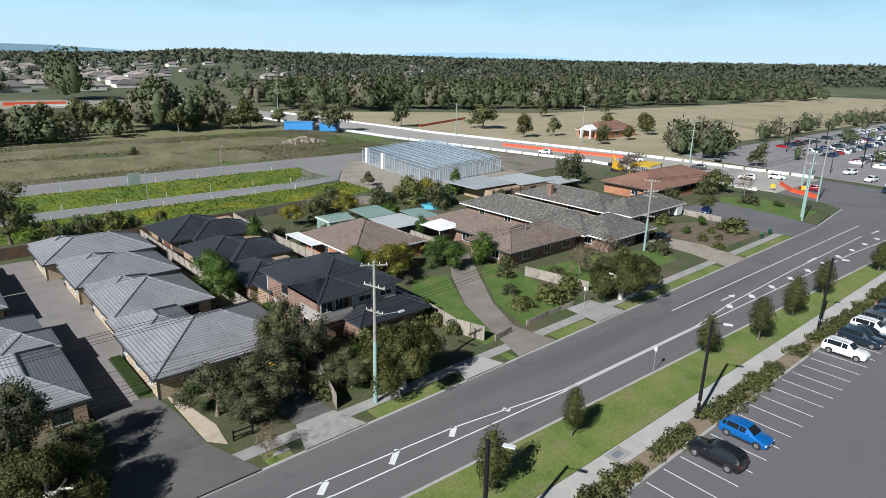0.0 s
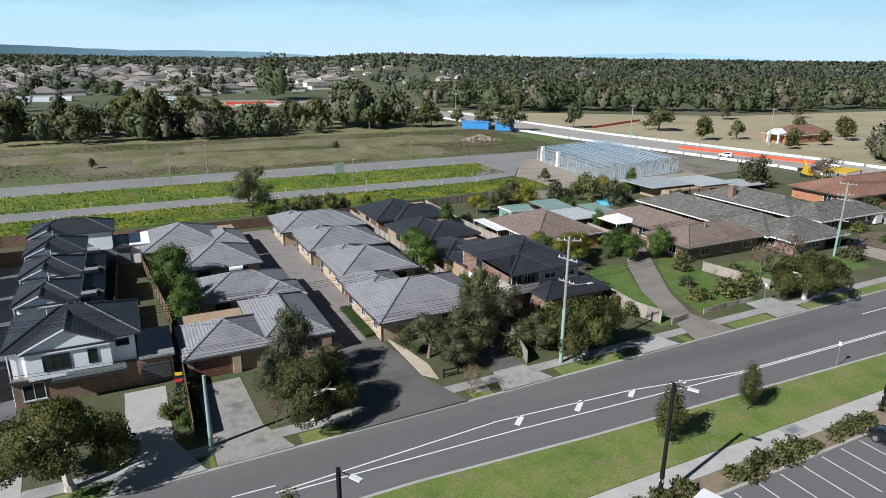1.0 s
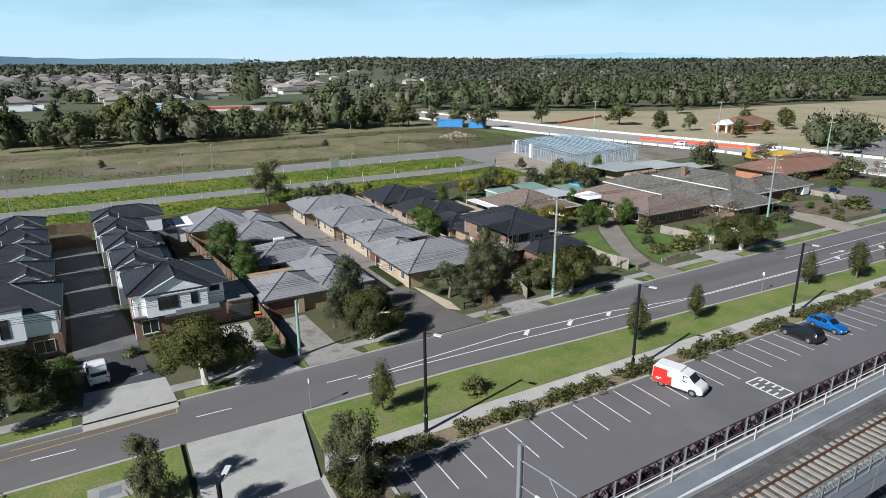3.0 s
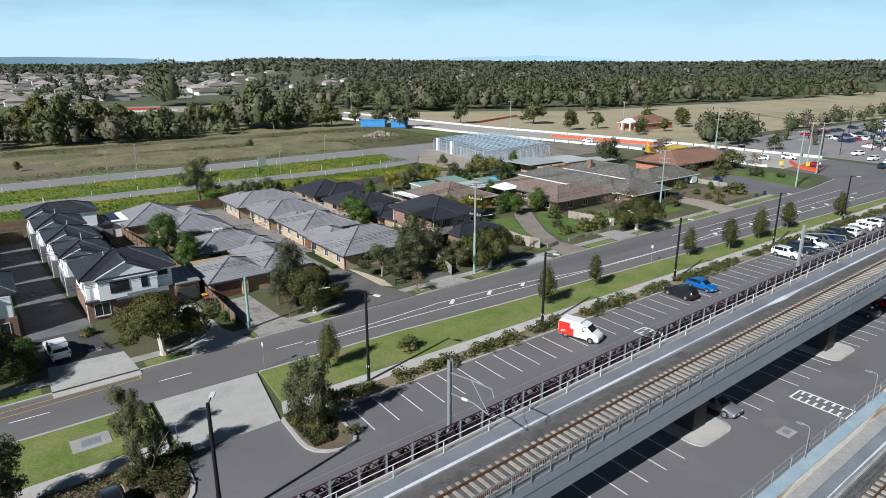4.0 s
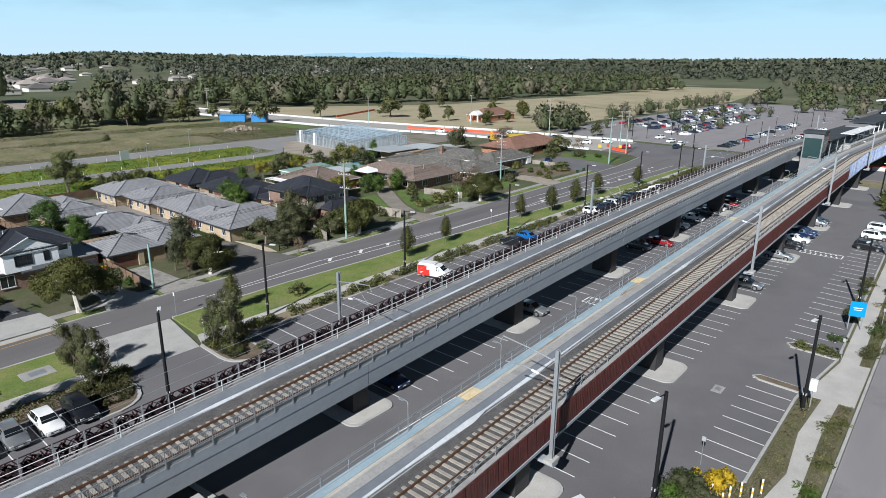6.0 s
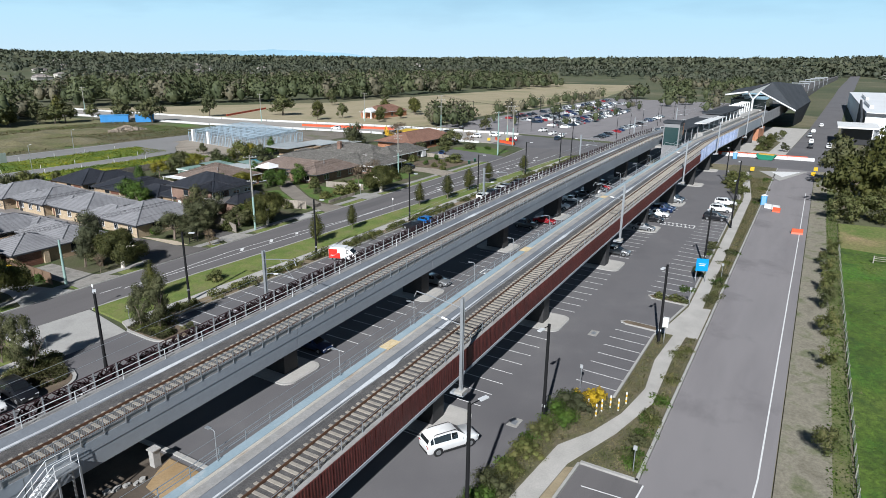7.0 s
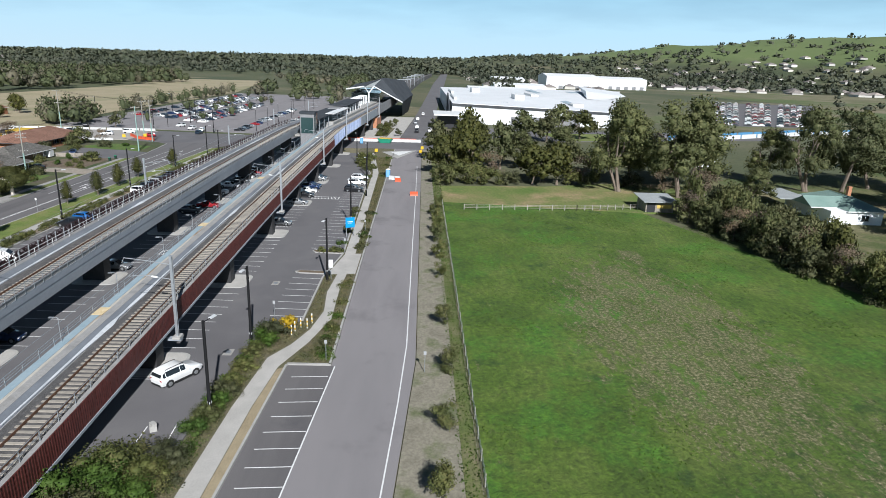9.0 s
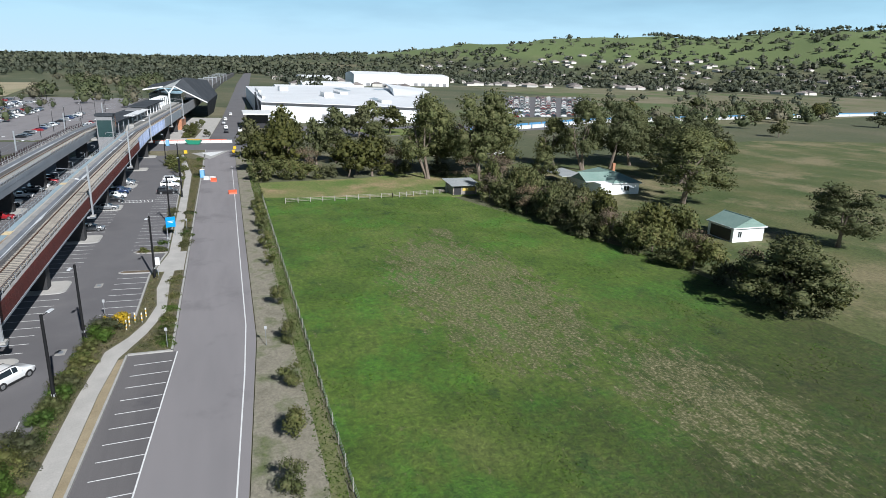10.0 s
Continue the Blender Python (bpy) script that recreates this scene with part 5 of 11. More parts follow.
h = villa_west(-8.0, 56.0, 6.6, 67.6)
h.roof([(-8.0, 56.0, 0.2, 64.2), (-0.6, 56.4, 6.6, 69.0)], 2.5, 23, TILE_GREY)
h.garage("S", 55.98, -7.5, -4.0, 2.15, GARAGE_BROWN)
h.put("pier", MB().box(-3.8, 55.6, 0, -3.0, 56.1, 2.4), BRICK_CREAM)
h.window("S", 56.0, 1.5, 0.9, 1.8, 1.3)
h.window("S", 56.0, 4.6, 0.9, 1.4, 1.3)
h.window("W", -8.0, 60.5, 1.0, 1.6, 1.1)
h = villa_west(-5.2, 70.6, 6.2, 79.4)
h.roof([(-5.2, 70.6, 6.2, 79.4), (2.0, 68.9, 6.9, 74.0)], 2.5, 22, TILE_GREY)
h.window("W", -5.2, 74, 0.9, 1.8, 1.2)
h.put("solar_tank", MB().cyl((-0.5, 78.2, 3.9), (1.2, 78.2, 3.9), 0.28, n=10).box(-0.4, 76.6, 3.3, 1.1, 77.9, 3.42), WHITE_METAL, "white rooftop water heater", smooth=True)
h.window("S", 70.6, -2.6, 0.9, 1.8, 1.2)
h = villa_west(-5.8, 84.0, 4.4, 93.6)
h.roof([(-5.8, 84.0, 4.4, 93.6)], 2.5, 23, TILE_GREY)
h.window("S", 84.0, -3.2, 0.9, 1.8, 1.2)
h.window("S", 84.0, 2.0, 0.9, 1.6, 1.2)
h = villa_west(-10.2, 95.6, 4.2, 107.6)
h.roof([(-10.2, 95.6, 1.0, 107.6), (-1.0, 95.0, 4.4, 103.0)], 2.5, 23, TILE_GREY)
h.window("S", 95.6, -6.0, 0.9, 1.8, 1.2)
h.door("S", 95.6, 2.0)

# east side of the shared drive: entries and garages face the drive
for i, (x0, y0, x1, y1) in enumerate(((12.5, 56.2, 27.0, 68.0), (13.2, 72.6, 24.0, 83.4), (12.6, 86.0, 24.6, 95.6), (11.2, 98.4, 25.4, 107.8))):
    h = House("villa", "single-storey cream brick villa with grey tiled hip roof and brown garage", "house", (x0 + x1) / 2, (y0 + y1) / 2, "grey-roofed villas")
    h.walls(x0, y0, x1, y1, 0, 2.45, BRICK_CREAM)
    gy0, gy1 = y1, (72.6, 86.0, 98.4, 110.4)[i]
    h.walls(x0 + 0.8, gy0, x0 + 7.2, gy1 - 0.1, 0, 2.4, BRICK_CREAM)
    h.roof([(x0, y0, x1, y1), (x0 + 0.3, y1 - 4.4, x0 + 7.2, gy1 - 0.3)], 2.5, 22, TILE_GREY)
    h.garage("W", x0 + 0.78, gy0 + 0.5, gy1 - 0.7, 2.15, GARAGE_BROWN)
    for k in range(3):
        h.window("W", x0, y0 + 2.0 + k * (y1 - y0 - 3.6) / 2, 0.95, 1.2, 1.15, FRAME_WHITE)
    h.window("S", y0, x0 + 4, 0.9, 1.8, 1.3)
    h.window("S", y0, x0 + 8.5, 0.9, 1.8, 1.3)
    h.door("W", x0, y1 - 0.9, FRAME_DARK)
    h.put("downpipe", MB().cyl((x0 - 0.06, y0 - 0.02, 0), (x0 - 0.06, y0 - 0.02, 2.4), 0.045), FASCIA_DARK)
solid("garden_hedge", MB().box(11.2, 58.0, 0.1, 12.2, 67.4, 0.5), leafy("hedge base", [(0.03, 0.055, 0.015), (0.05, 0.08, 0.02)]), "low clipped hedge beside a villa wall", "hedge")

# dark-tiled units behind them
for x0, y0, x1, y1 in ((29.6, 73.8, 39.5, 82.6), (29.0, 85.8, 41.0, 95.6), (28.6, 99.4, 42.5, 110.5)):
    h = House("unit", "single-storey tan brick unit with charcoal tiled roof", "house", (x0 + x1) / 2, (y0 + y1) / 2, "dark-roofed units")
    h.walls(x0, y0, x1, y1, 0, 2.45, BRICK_TAN)
    h.roof([(x0, y0, x1 - 3.0, y1), (x0 + 3.5, y0 - 1.2, x1, y0 + 6.0)], 2.5, 23, TILE_DARK)
    h.window("W", x0, (y0 + y1) / 2, 0.9, 1.6, 1.2)
    h.window("S", y0, x0 + 2, 0.9, 1.4, 1.2, FRAME_WHITE)
    h.garage("W", x0 - 0.02, y0 + 0.8, y0 + 3.6, 2.1, GARAGE_BROWN)

# two-storey brick house with balcony
h = House("two_storey_house", "two-storey brick house with charcoal tiled roof and front balcony", "house", 35.5, 63)
h.walls(30.4, 58.0, 40.6, 70.0, 0, 5.3, BRICK_RED)
h.put("balcony_wall", MB().box(30.2, 57.0, 2.7, 34.4, 57.14, 3.8).box(30.2, 57.14, 2.7, 30.34, 61.5, 3.8).box(30.2, 57.0, 2.45, 34.4, 61.5, 2.7), RENDER_TAUPE, "taupe rendered balcony wall")
h.put("cladding", MB().box(34.4, 57.2, 2.7, 40.7, 58.0, 5.3), RENDER_TAUPE, "taupe rendered upper wall")
h.put("balcony_post", MB().box(30.25, 57.05, 0, 30.6, 57.4, 2.45).box(34.0, 57.1, 3.8, 34.2, 57.3, 5.3), BRICK_RED)
h.roof([(30.2, 57.2, 40.8, 70.2), (30.2, 57.0, 36.0, 63.0)], 5.4, 23, TILE_DARK, FASCIA_DARK)
h.walls(33.5, 54.0, 42.5, 58.0, 0, 2.5, BRICK_RED)
h.walls(40.6, 58.0, 43.0, 67.0, 0, 2.5, BRICK_RED)
h.roof([(33.5, 54.0, 42.8, 58.6), (39.6, 56.0, 43.2, 67.0)], 2.7, 22, TILE_DARK)
h.walls(30.6, 70.2, 38.6, 75.0, 0, 2.5, BRICK_TAN)
h.roof([(30.6, 69.2, 38.6, 75.0)], 2.7, 20, TILE_DARK)
for a, w in ((31.6, 1.6), (33.2, 1.0)):
    h.window("S", 58.0, a, 2.9, w, 2.0, FRAME_WHITE, False)
for a in (36.2, 39.2):
    h.window("S", 57.2, a, 3.9, 1.8, 0.8, FRAME_WHITE, False)
h.window("W", 30.4, 65.5, 3.6, 1.4, 1.1)
h.window("W", 30.4, 60.5, 0.6, 1.6, 1.6, FRAME_WHITE)
h.window("W", 30.4, 64.0, 0.9, 1.4, 1.2, FRAME_WHITE)
h.door("W", 30.4, 67.8, FRAME_WHITE)
h.window("S", 54.0, 36.0, 0.9, 2.0, 1.3)
h.put("downpipe", MB().cyl((34.4, 57.1, 2.7), (34.4, 57.1, 5.3), 0.05).cyl((30.36, 70, 0), (30.36, 70, 5.2), 0.05), FRAME_WHITE)

# older brick houses
h = House("brick_cottage", "orange brick house with brown tiled roof and white fascia", "house", 54, 83)
h.walls(47.2, 76.0, 60.2, 90.4, 0, 2.6, BRICK_ORANGE)
h.roof([(47.2, 76.0, 60.2, 90.4)], 2.7, 22, TILE_BROWN, FASCIA_WHITE, over=0.6)
for a in (80, 84, 88):
    h.window("W", 47.2, a, 0.8, 1.3, 1.4, FRAME_WHITE)
h.window("S", 76.0, 50, 0.8, 1.8, 1.4, FRAME_WHITE)
h.window("S", 76.0, 57, 0.8, 2.0, 1.4, FRAME_WHITE)
h.put("flue", MB().cyl((51, 80, 3), (51, 80, 5.2), 0.07), STEEL_GREY)
h.put("verandah_roof", MB().box(44.6, 84.0, 2.5, 47.0, 92.5, 2.58), FASCIA_WHITE, "flat white verandah roof")
h.put("verandah_post", MB().box(44.7, 84.1, 0, 44.8, 84.2, 2.5).box(44.7, 92.3, 0, 44.8, 92.4, 2.5), FRAME_WHITE)

ct = House("carport", "open carport with pale metal roof", "carport", 66, 87)
ct.put("roof", MB().box(61.2, 84.2, 2.6, 68.6, 92.5, 2.7), METAL_ROOF)
ct.put("roof_gable", MB().add([(66.0, 78.2, 2.7), (71.8, 78.2, 2.7), (71.8, 84.0, 2.7), (66.0, 84.0, 2.7), (68.9, 81.1, 3.9)], [(0, 1, 4), (1, 2, 4), (2, 3, 4), (3, 0, 4), (3, 2, 1, 0)]), FASCIA_WHITE, "white hipped canopy")
for px, py in ((66.2, 78.4), (71.6, 78.4), (66.2, 83.8), (71.6, 83.8), (61.4, 84.4), (68.4, 92.2)):
    ct.put("post", MB().box(px - 0.05, py - 0.05, 0, px + 0.05, py + 0.05, 2.65), FRAME_WHITE)
gs = House("garden_shed", "pale green metal garden shed", "shed", 58, 98)
gs.walls(55.5, 96.5, 60.5, 101, 0, 2.1, METAL_GREEN)
gs.roof([], 2.15, 12, METAL_GREEN, FASCIA_WHITE, over=0.2, gables=[(55.5, 96.5, 60.5, 101, "x")])
gs.put("door", MB().box(57.2, 96.42, 0.05, 58.8, 96.5, 1.9), METAL_ROOF)
for x0, y0, x1, y1, z in ((61.8, 93.4, 68.4, 100, 2.5), (68.8, 86.4, 73.6, 93, 2.6)):
    s_ = House("lean_to", "flat pale metal lean-to roof on posts", "shed", (x0 + x1) / 2, (y0 + y1) / 2)
    s_.put("roof", MB().add([(x0, y0, z), (x1, y0, z), (x1, y1, z + 0.4), (x0, y1, z + 0.4), (x0, y0, z - 0.06), (x1, y0, z - 0.06), (x1, y1, z + 0.34), (x0, y1, z + 0.34)],
                            [(0, 1, 2, 3), (7, 6, 5, 4), (0, 4, 5, 1), (1, 5, 6, 2), (2, 6, 7, 3), (3, 7, 4, 0)]), METAL_GREEN)
    for px, py in ((x0 + 0.1, y0 + 0.1), (x1 - 0.1, y0 + 0.1), (x0 + 0.1, y1 - 0.1), (x1 - 0.1, y1 - 0.1)):
        s_.put("post", MB().box(px - 0.05, py - 0.05, 0, px + 0.05, py + 0.05, z), STEEL_GREY)


def old_house(label, rects, walls, rmat, wmat, edge, wins=(), swins=(), z=2.6, pitch=22):
    cx = sum(r[0] + r[2] for r in rects) / 2 / len(rects)
    cy = sum(r[1] + r[3] for r in rects) / 2 / len(rects)
    hh = House("bungalow", label, "house", cx, cy)
    for r in walls:
        hh.walls(*r, 0, z - 0.05, wmat)
    hh.roof(rects, z, pitch, rmat, edge, over=0.6)
    for side, at_, a, w in wins:
        hh.window(side, at_, a, 0.8, w, 1.4, FRAME_WHITE)
    return hh


h = old_house("brown brick bungalow with brown tiled hip roof", [(67.0, 62.6, 84.0, 71.8), (70.0, 64, 79.0, 86.0)], [(67.2, 62.8, 83.6, 71.6), (70.2, 71.6, 78.8, 85.6)], TILE_BROWN, BRICK_RED, FASCIA_DARK,
              [("W", 67.2, 66, 1.6), ("S", 62.8, 71, 2.0), ("S", 62.8, 76, 1.6), ("S", 62.8, 81, 2.0), ("W", 70.2, 76, 1.8), ("W", 70.2, 81, 1.8)])
h.put("flue", MB().cyl((74, 66, 3.5), (74, 66, 5.4), 0.08), STEEL_GREY)
h = old_house("brown brick bungalow with mossy grey tiled roof", [(85.6, 57.4, 98.6, 68.0), (84.6, 62, 94.6, 92.0)], [(86.0, 57.8, 94.2, 67.6), (85.0, 67.6, 94.2, 91.6)], TILE_MOSSY, BRICK_RED, FASCIA_WHITE,
              [("S", 57.8, 88, 1.6), ("S", 57.8, 91.6, 2.2), ("W", 86.0, 62, 1.6), ("W", 85.0, 73, 1.6), ("W", 85.0, 80, 1.6), ("W", 85.0, 87, 1.6)])
h.put("post", MB().box(98.3, 57.7, 0, 98.5, 57.9, 2.5).box(98.3, 63, 0, 98.5, 63.2, 2.5), FRAME_WHITE)
h = old_house("brown brick bungalow with mossy brown tiled roof", [(103.0, 64.6, 122.6, 74.0), (101.6, 70, 112.0, 92.0)], [(103.4, 65.0, 122.2, 73.6), (102.0, 73.6, 111.6, 91.6)], TILE_MOSSY, BRICK_RED, FASCIA_WHITE,
              [("S", 65.0, 108, 2.0), ("S", 65.0, 114, 1.6), ("S", 65.0, 119, 2.4), ("W", 102.0, 78, 1.6), ("W", 102.0, 85, 1.6)])
h.put("chimney", MB().box(102.6, 84, 2.6, 103.6, 85.2, 5.6), BRICK_RED)
h.put("bay_window", MB().box(119.6, 64.0, 0.4, 121.8, 65.0, 2.2), FRAME_WHITE, "white framed bay window")
h = old_house("red brick building with terracotta tiled hip roof", [(128.6, 74.6, 159.6, 89.0)], [(129, 76.5, 159, 88.6)], TILE_ORANGE, BRICK_ORANGE, FASCIA_DARK,
              [("S", 76.5, 146, 2.2), ("S", 76.5, 150, 2.2), ("S", 76.5, 154, 2.2), ("S", 76.5, 157, 1.8), ("W", 129, 80, 1.8)], z=2.8, pitch=20)
h.put("verandah_wall", MB().box(140, 74.6, 0, 159.6, 74.75, 1.0), BRICK_ORANGE)
for i in range(7):
    h.put("verandah_post", MB().box(141 + i * 3.0, 74.62, 1.0, 141.14 + i * 3.0, 74.76, 2.7), FRAME_DARK)
fl = House("flat_roofed_house", "low house with flat pale metal roofs", "house", 110, 101)
fl.walls(98, 97, 122, 106, 0, 2.4, BRICK_TAN)
for x0, y0, x1, y1, z in ((95, 99, 108, 110.5, 2.9), (108.2, 97, 120, 108, 2.7), (117, 93.4, 126, 101, 2.5)):
    fl.put("roof", MB().box(x0, y0, z, x1, y1, z + 0.14), METAL_ROOF)
for i in range(5):
    fl.put("post", MB().box(95.3 + i * 3, 96.9, 0, 95.42 + i * 3, 97.0, 2.8), FRAME_DARK)
fl.window("S", 97, 103, 0.8, 2, 1.3)
fl.window("S", 97, 112, 0.8, 2, 1.3)

# white two-storey townhouses
def gable_front(t, m, half, y, z, rise, face):
    """A small gable wall towards the street with a pale and a dark barge board."""
    t.put("gable_wall", MB().add([(m - half, y, z), (m + half, y, z), (m, y, z + rise), (m - half, y + 0.2, z), (m + half, y + 0.2, z), (m, y + 0.2, z + rise)],
                                 [(0, 1, 2), (5, 4, 3), (0, 3, 4, 1), (1, 4, 5, 2), (2, 5, 3, 0)]), face)
    for s, mt in ((-1, FASCIA_WHITE), (1, FASCIA_DARK)):
        t.put("barge_board", MB().cyl((m + s * (half + 0.5), y - 0.17, z - 0.02), (m, y - 0.17, z + rise + 0.24), 0.1, 0.1, 4), mt)


def townhouse(x0, y0, x1, y1, front, side_garage, lane_east):
    t = House("townhouse", "white rendered two-storey townhouse with charcoal tiled roof", "house", (x0 + x1) / 2, (y0 + y1) / 2, "white townhouses")
    t.walls(x0, y0, x1, y1, 0, 2.75, BRICK_RED if front else RENDER_GREY, "red brown brick ground floor" if front else "grey ground floor")
    u0, u1 = x0 + 0.15, x1 - 0.15
    if not front:
        u0, u1 = (x0 + 2.2, u1) if lane_east else (u0, x1 - 2.2)
        e0, e1 = (x0, x0 + 2.1) if lane_east else (x1 - 2.1, x1)
        t.roof([(e0, y0, e1, y1)], 2.85, 16, TILE_DARK, over=0.2, label="low charcoal tiled side roof")
        t.put("side_panel", MB().box(u1, y0 + 1.2, 2.9, u1 + 0.06, y0 + 3.4, 5.3) if not lane_east else MB().box(u0 - 0.06, y0 + 1.2, 2.9, u0, y0 + 3.4, 5.3), RENDER_GREY, "grey wall panel")
    t.walls(u0, y0 + 0.5, u1, y1, 2.75, 5.55, RENDER_WHITE, "white rendered upper floor")
    if front and lane_east:
        t.roof([(x0, y0 + 0.6, x1, y1)], 5.6, 24, TILE_DARK)
        t.put("parapet_wall", MB().box(x0 + 0.6, y0 - 0.5, 2.75, x1 - 3.2, y0 + 0.5, 6.3).box(x1 - 3.2, y0 + 0.1, 2.75, x1 - 0.3, y0 + 0.5, 5.5), RENDER_WHITE, "plain white parapet wall")
        t.put("parapet_cap", MB().box(x0 + 0.5, y0 - 0.6, 6.3, x1 - 3.1, y0 + 0.6, 6.4), FASCIA_DARK)
        for a in (x1 - 6.6, x1 - 5.0):
            t.window("S", y0 - 0.5, a, 3.3, 0.9, 2.1, FRAME_DARK, False, 0)
        t.window("S", y0, x1 - 1.8, 0.7, 2.0, 1.5, FRAME_WHITE)
        t.put("porch_roof", MB().box(x0 + 0.2, y0 - 1.4, 2.5, x1 - 3.4, y0 - 0.5, 2.75), FASCIA_DARK)
        t.put("porch_screen", MB().box(x0 + 0.4, y0 - 1.36, 0.1, x1 - 3.6, y0 - 1.3, 1.3), RENDER_GREY)
    elif front:
        m = (x0 + x1) / 2 - 0.4
        t.walls(m - 3.4, y0 - 0.5, m + 3.4, y0 + 0.5, 2.75, 5.5, RENDER_WHITE)
        t.roof([(x0, y0 + 0.75, x1, y1)], 5.6, 24, TILE_DARK, gables=[(m - 3.4, y0 - 0.2, m + 3.4, y0 + 6.4, "y", False)], cap=TILE_DARK)
        gable_front(t, m, 3.4, y0 - 0.5, 5.5, 1.6, RENDER_WHITE)
        t.window("S", y0 - 0.5, m - 1.0, 3.5, 2.2, 1.5, FRAME_DARK, False, 2)
        t.window("S", y0 - 0.5, m + 1.9, 3.6, 0.8, 1.4, FRAME_DARK, False, 0)
        t.window("S", y0 + 0.5, x1 - 1.2, 4.4, 1.2, 0.7, FRAME_DARK, False, 0)
        t.window("S", y0, x0 + 1.6, 0.7, 1.8, 1.7, FRAME_WHITE)
        t.put("porch_roof", MB().box(m - 1.6, y0 - 1.3, 2.55, x1 - 1.0, y0 - 0.5, 2.8).box(x0 - 0.2, y0 - 0.3, 2.6, m - 1.7, y0, 2.85), FASCIA_DARK)
        t.put("balcony_rail", MB().box(m - 0.4, y0 - 1.28, 2.8, x1 - 1.1, y0 - 1.22, 3.4), STEEL_GREY)
    else:
        m = u0 + 2.3 if not lane_east else u1 - 2.3
        t.roof([(u0, y0 + 0.75, u1, y1)], 5.6, 22, TILE_DARK, gables=[(m - 2.0, y0 + 0.3, m + 2.0, y0 + 4.6, "y", False)], cap=TILE_DARK)
        t.walls(m - 2.0, y0, m + 2.0, y0 + 0.5, 2.75, 5.5, RENDER_WHITE)
        gable_front(t, m, 2.0, y0, 5.5, 0.8, RENDER_WHITE)
        t.window("S", y0, m, 3.8, 1.4, 1.0, FRAME_DARK, False)
        if side_garage:
            gx = x0 if not lane_east else x1
            t.garage("W" if not lane_east else "E", gx, y0 + 1.6, y0 + 4.6, 2.2, GARAGE_DARK)
    for a in (y0 + 2.2, y0 + 5.6):
        if a < y1 - 1:
            t.window("W", u0, a, 3.6, 1.2, 1.1, FRAME_DARK, False, 0)
            t.window("E", u1, a, 3.6, 1.2, 1.1, FRAME_DARK, False, 0)
    t.put("downpipe", MB().cyl((x0 - 0.04, y0 + 0.3, 0), (x0 - 0.04, y0 + 0.3, 5.4 if front or not lane_east else 2.7), 0.05), FRAME_WHITE)
    t.put("vent_pipe", MB().cyl((u0 + 3, y0 + 4, 6.5), (u0 + 3, y0 + 4, 7.8), 0.05), FRAME_WHITE)
    t.put("eave_strip", MB().box(u0, y1 - 0.04, 5.2, u1, y1 + 0.06, 5.5), FASCIA_WHITE)
    return t
t = townhouse(-22.6, 57.2, -12.2, 66.2, True, False, False)
t.walls(-12.2, 57.0, -9.2, 64.0, 0, 2.9, BRICK_RED)
t.put("garage_roof", MB().box(-12.2, 56.8, 2.9, -9.0, 64.2, 3.05), RENDER_GREY)
t.garage("S", 56.98, -12.0, -9.5, 2.2, GARAGE_DARK)
for k in range(4):
    townhouse(-23.4 - 0.5 * k, 69.4 + 9.8 * k, -15.6 + (0 if k < 3 else 3.4), 76.6 + 9.8 * k, False, True, False)
    if k:
        solid("link_roof", MB().box(-21.6, 67.0 + 9.8 * k, 0.1, -16.2, 69.4 + 9.8 * k, 3.2), RENDER_GREY, "low grey flat-roofed link between townhouses", "extension")
solid("rear_wing", MB().box(-12.1, 98.9, 0.1, -9.4, 106.0, 3.0).box(-12.2, 98.8, 3.0, -9.3, 106.1, 3.1), RENDER_WHITE, "low white flat-roofed wing of a townhouse", "extension")
townhouse(-41.5, 57.4, -29.8, 66.4, True, False, True)
for k in range(4):
    townhouse(-41.5, 69.4 + 9.8 * k, -30.6 - 0.5 * k, 76.8 + 9.8 * k, False, True, True)
townhouse(-60.0, 57.4, -48.0, 66.4, True, False, True)
for k in range(4):
    townhouse(-60.0, 68.0 + 8.9 * k, -50.0, 75.6 + 8.9 * k, False, True, True)

# ---- fences ----
FENCES = {}


def paling_panel(ln, hgt, material):
    key = (round(ln, 2), hgt, material.name)
    if key not in FENCES:
        mb = MB()
        n = max(2, int(ln / 0.16))
        poly = []
        for i in range(n):
            d = -0.03 if i % 2 else -0.012
            poly += [(i * ln / n, d), ((i + 0.9) * ln / n, d), ((i + 0.92) * ln / n, 0.005), ((i + 0.98) * ln / n, 0.005)]
        mb.prism(poly + [(ln, 0.03), (0, 0.03)], 0.02, hgt)
        me = mb.mesh("fence_panel", uv=False)
        me.materials.append(material)
        pm = MB().box(-0.06, 0.0, 0, 0.06, 0.12, hgt + 0.02).mesh("fence_post", uv=False)
        pm.materials.append(material)
        FENCES[key] = (me, pm)
    return FENCES[key]


def fence(pts, hgt=1.8, material=PALING, label="weathered timber paling fence", z=0.1):
    f = thing("paling_fence", label, "fence", pose(*pts[0], z), "timber fences")
    inv = pose(-pts[0][0], -pts[0][1], -z)
    for (x0, y0), (x1, y1) in zip(pts, pts[1:]):
        ln = math.hypot(x1 - x0, y1 - y0)
        n = max(1, round(ln / 2.4))
        me, pm = paling_panel(ln / n, hgt, material)
        a = math.degrees(math.atan2(y1 - y0, x1 - x0))
        for i in range(n):
            k = i / n
            q = inv @ pose(x0 + (x1 - x0) * k, y0 + (y1 - y0) * k, z, 0, 0, a)
            part("fence_panel", me, material, f, m=q)
            part("fence_post", pm, material, f, m=q)
    return f


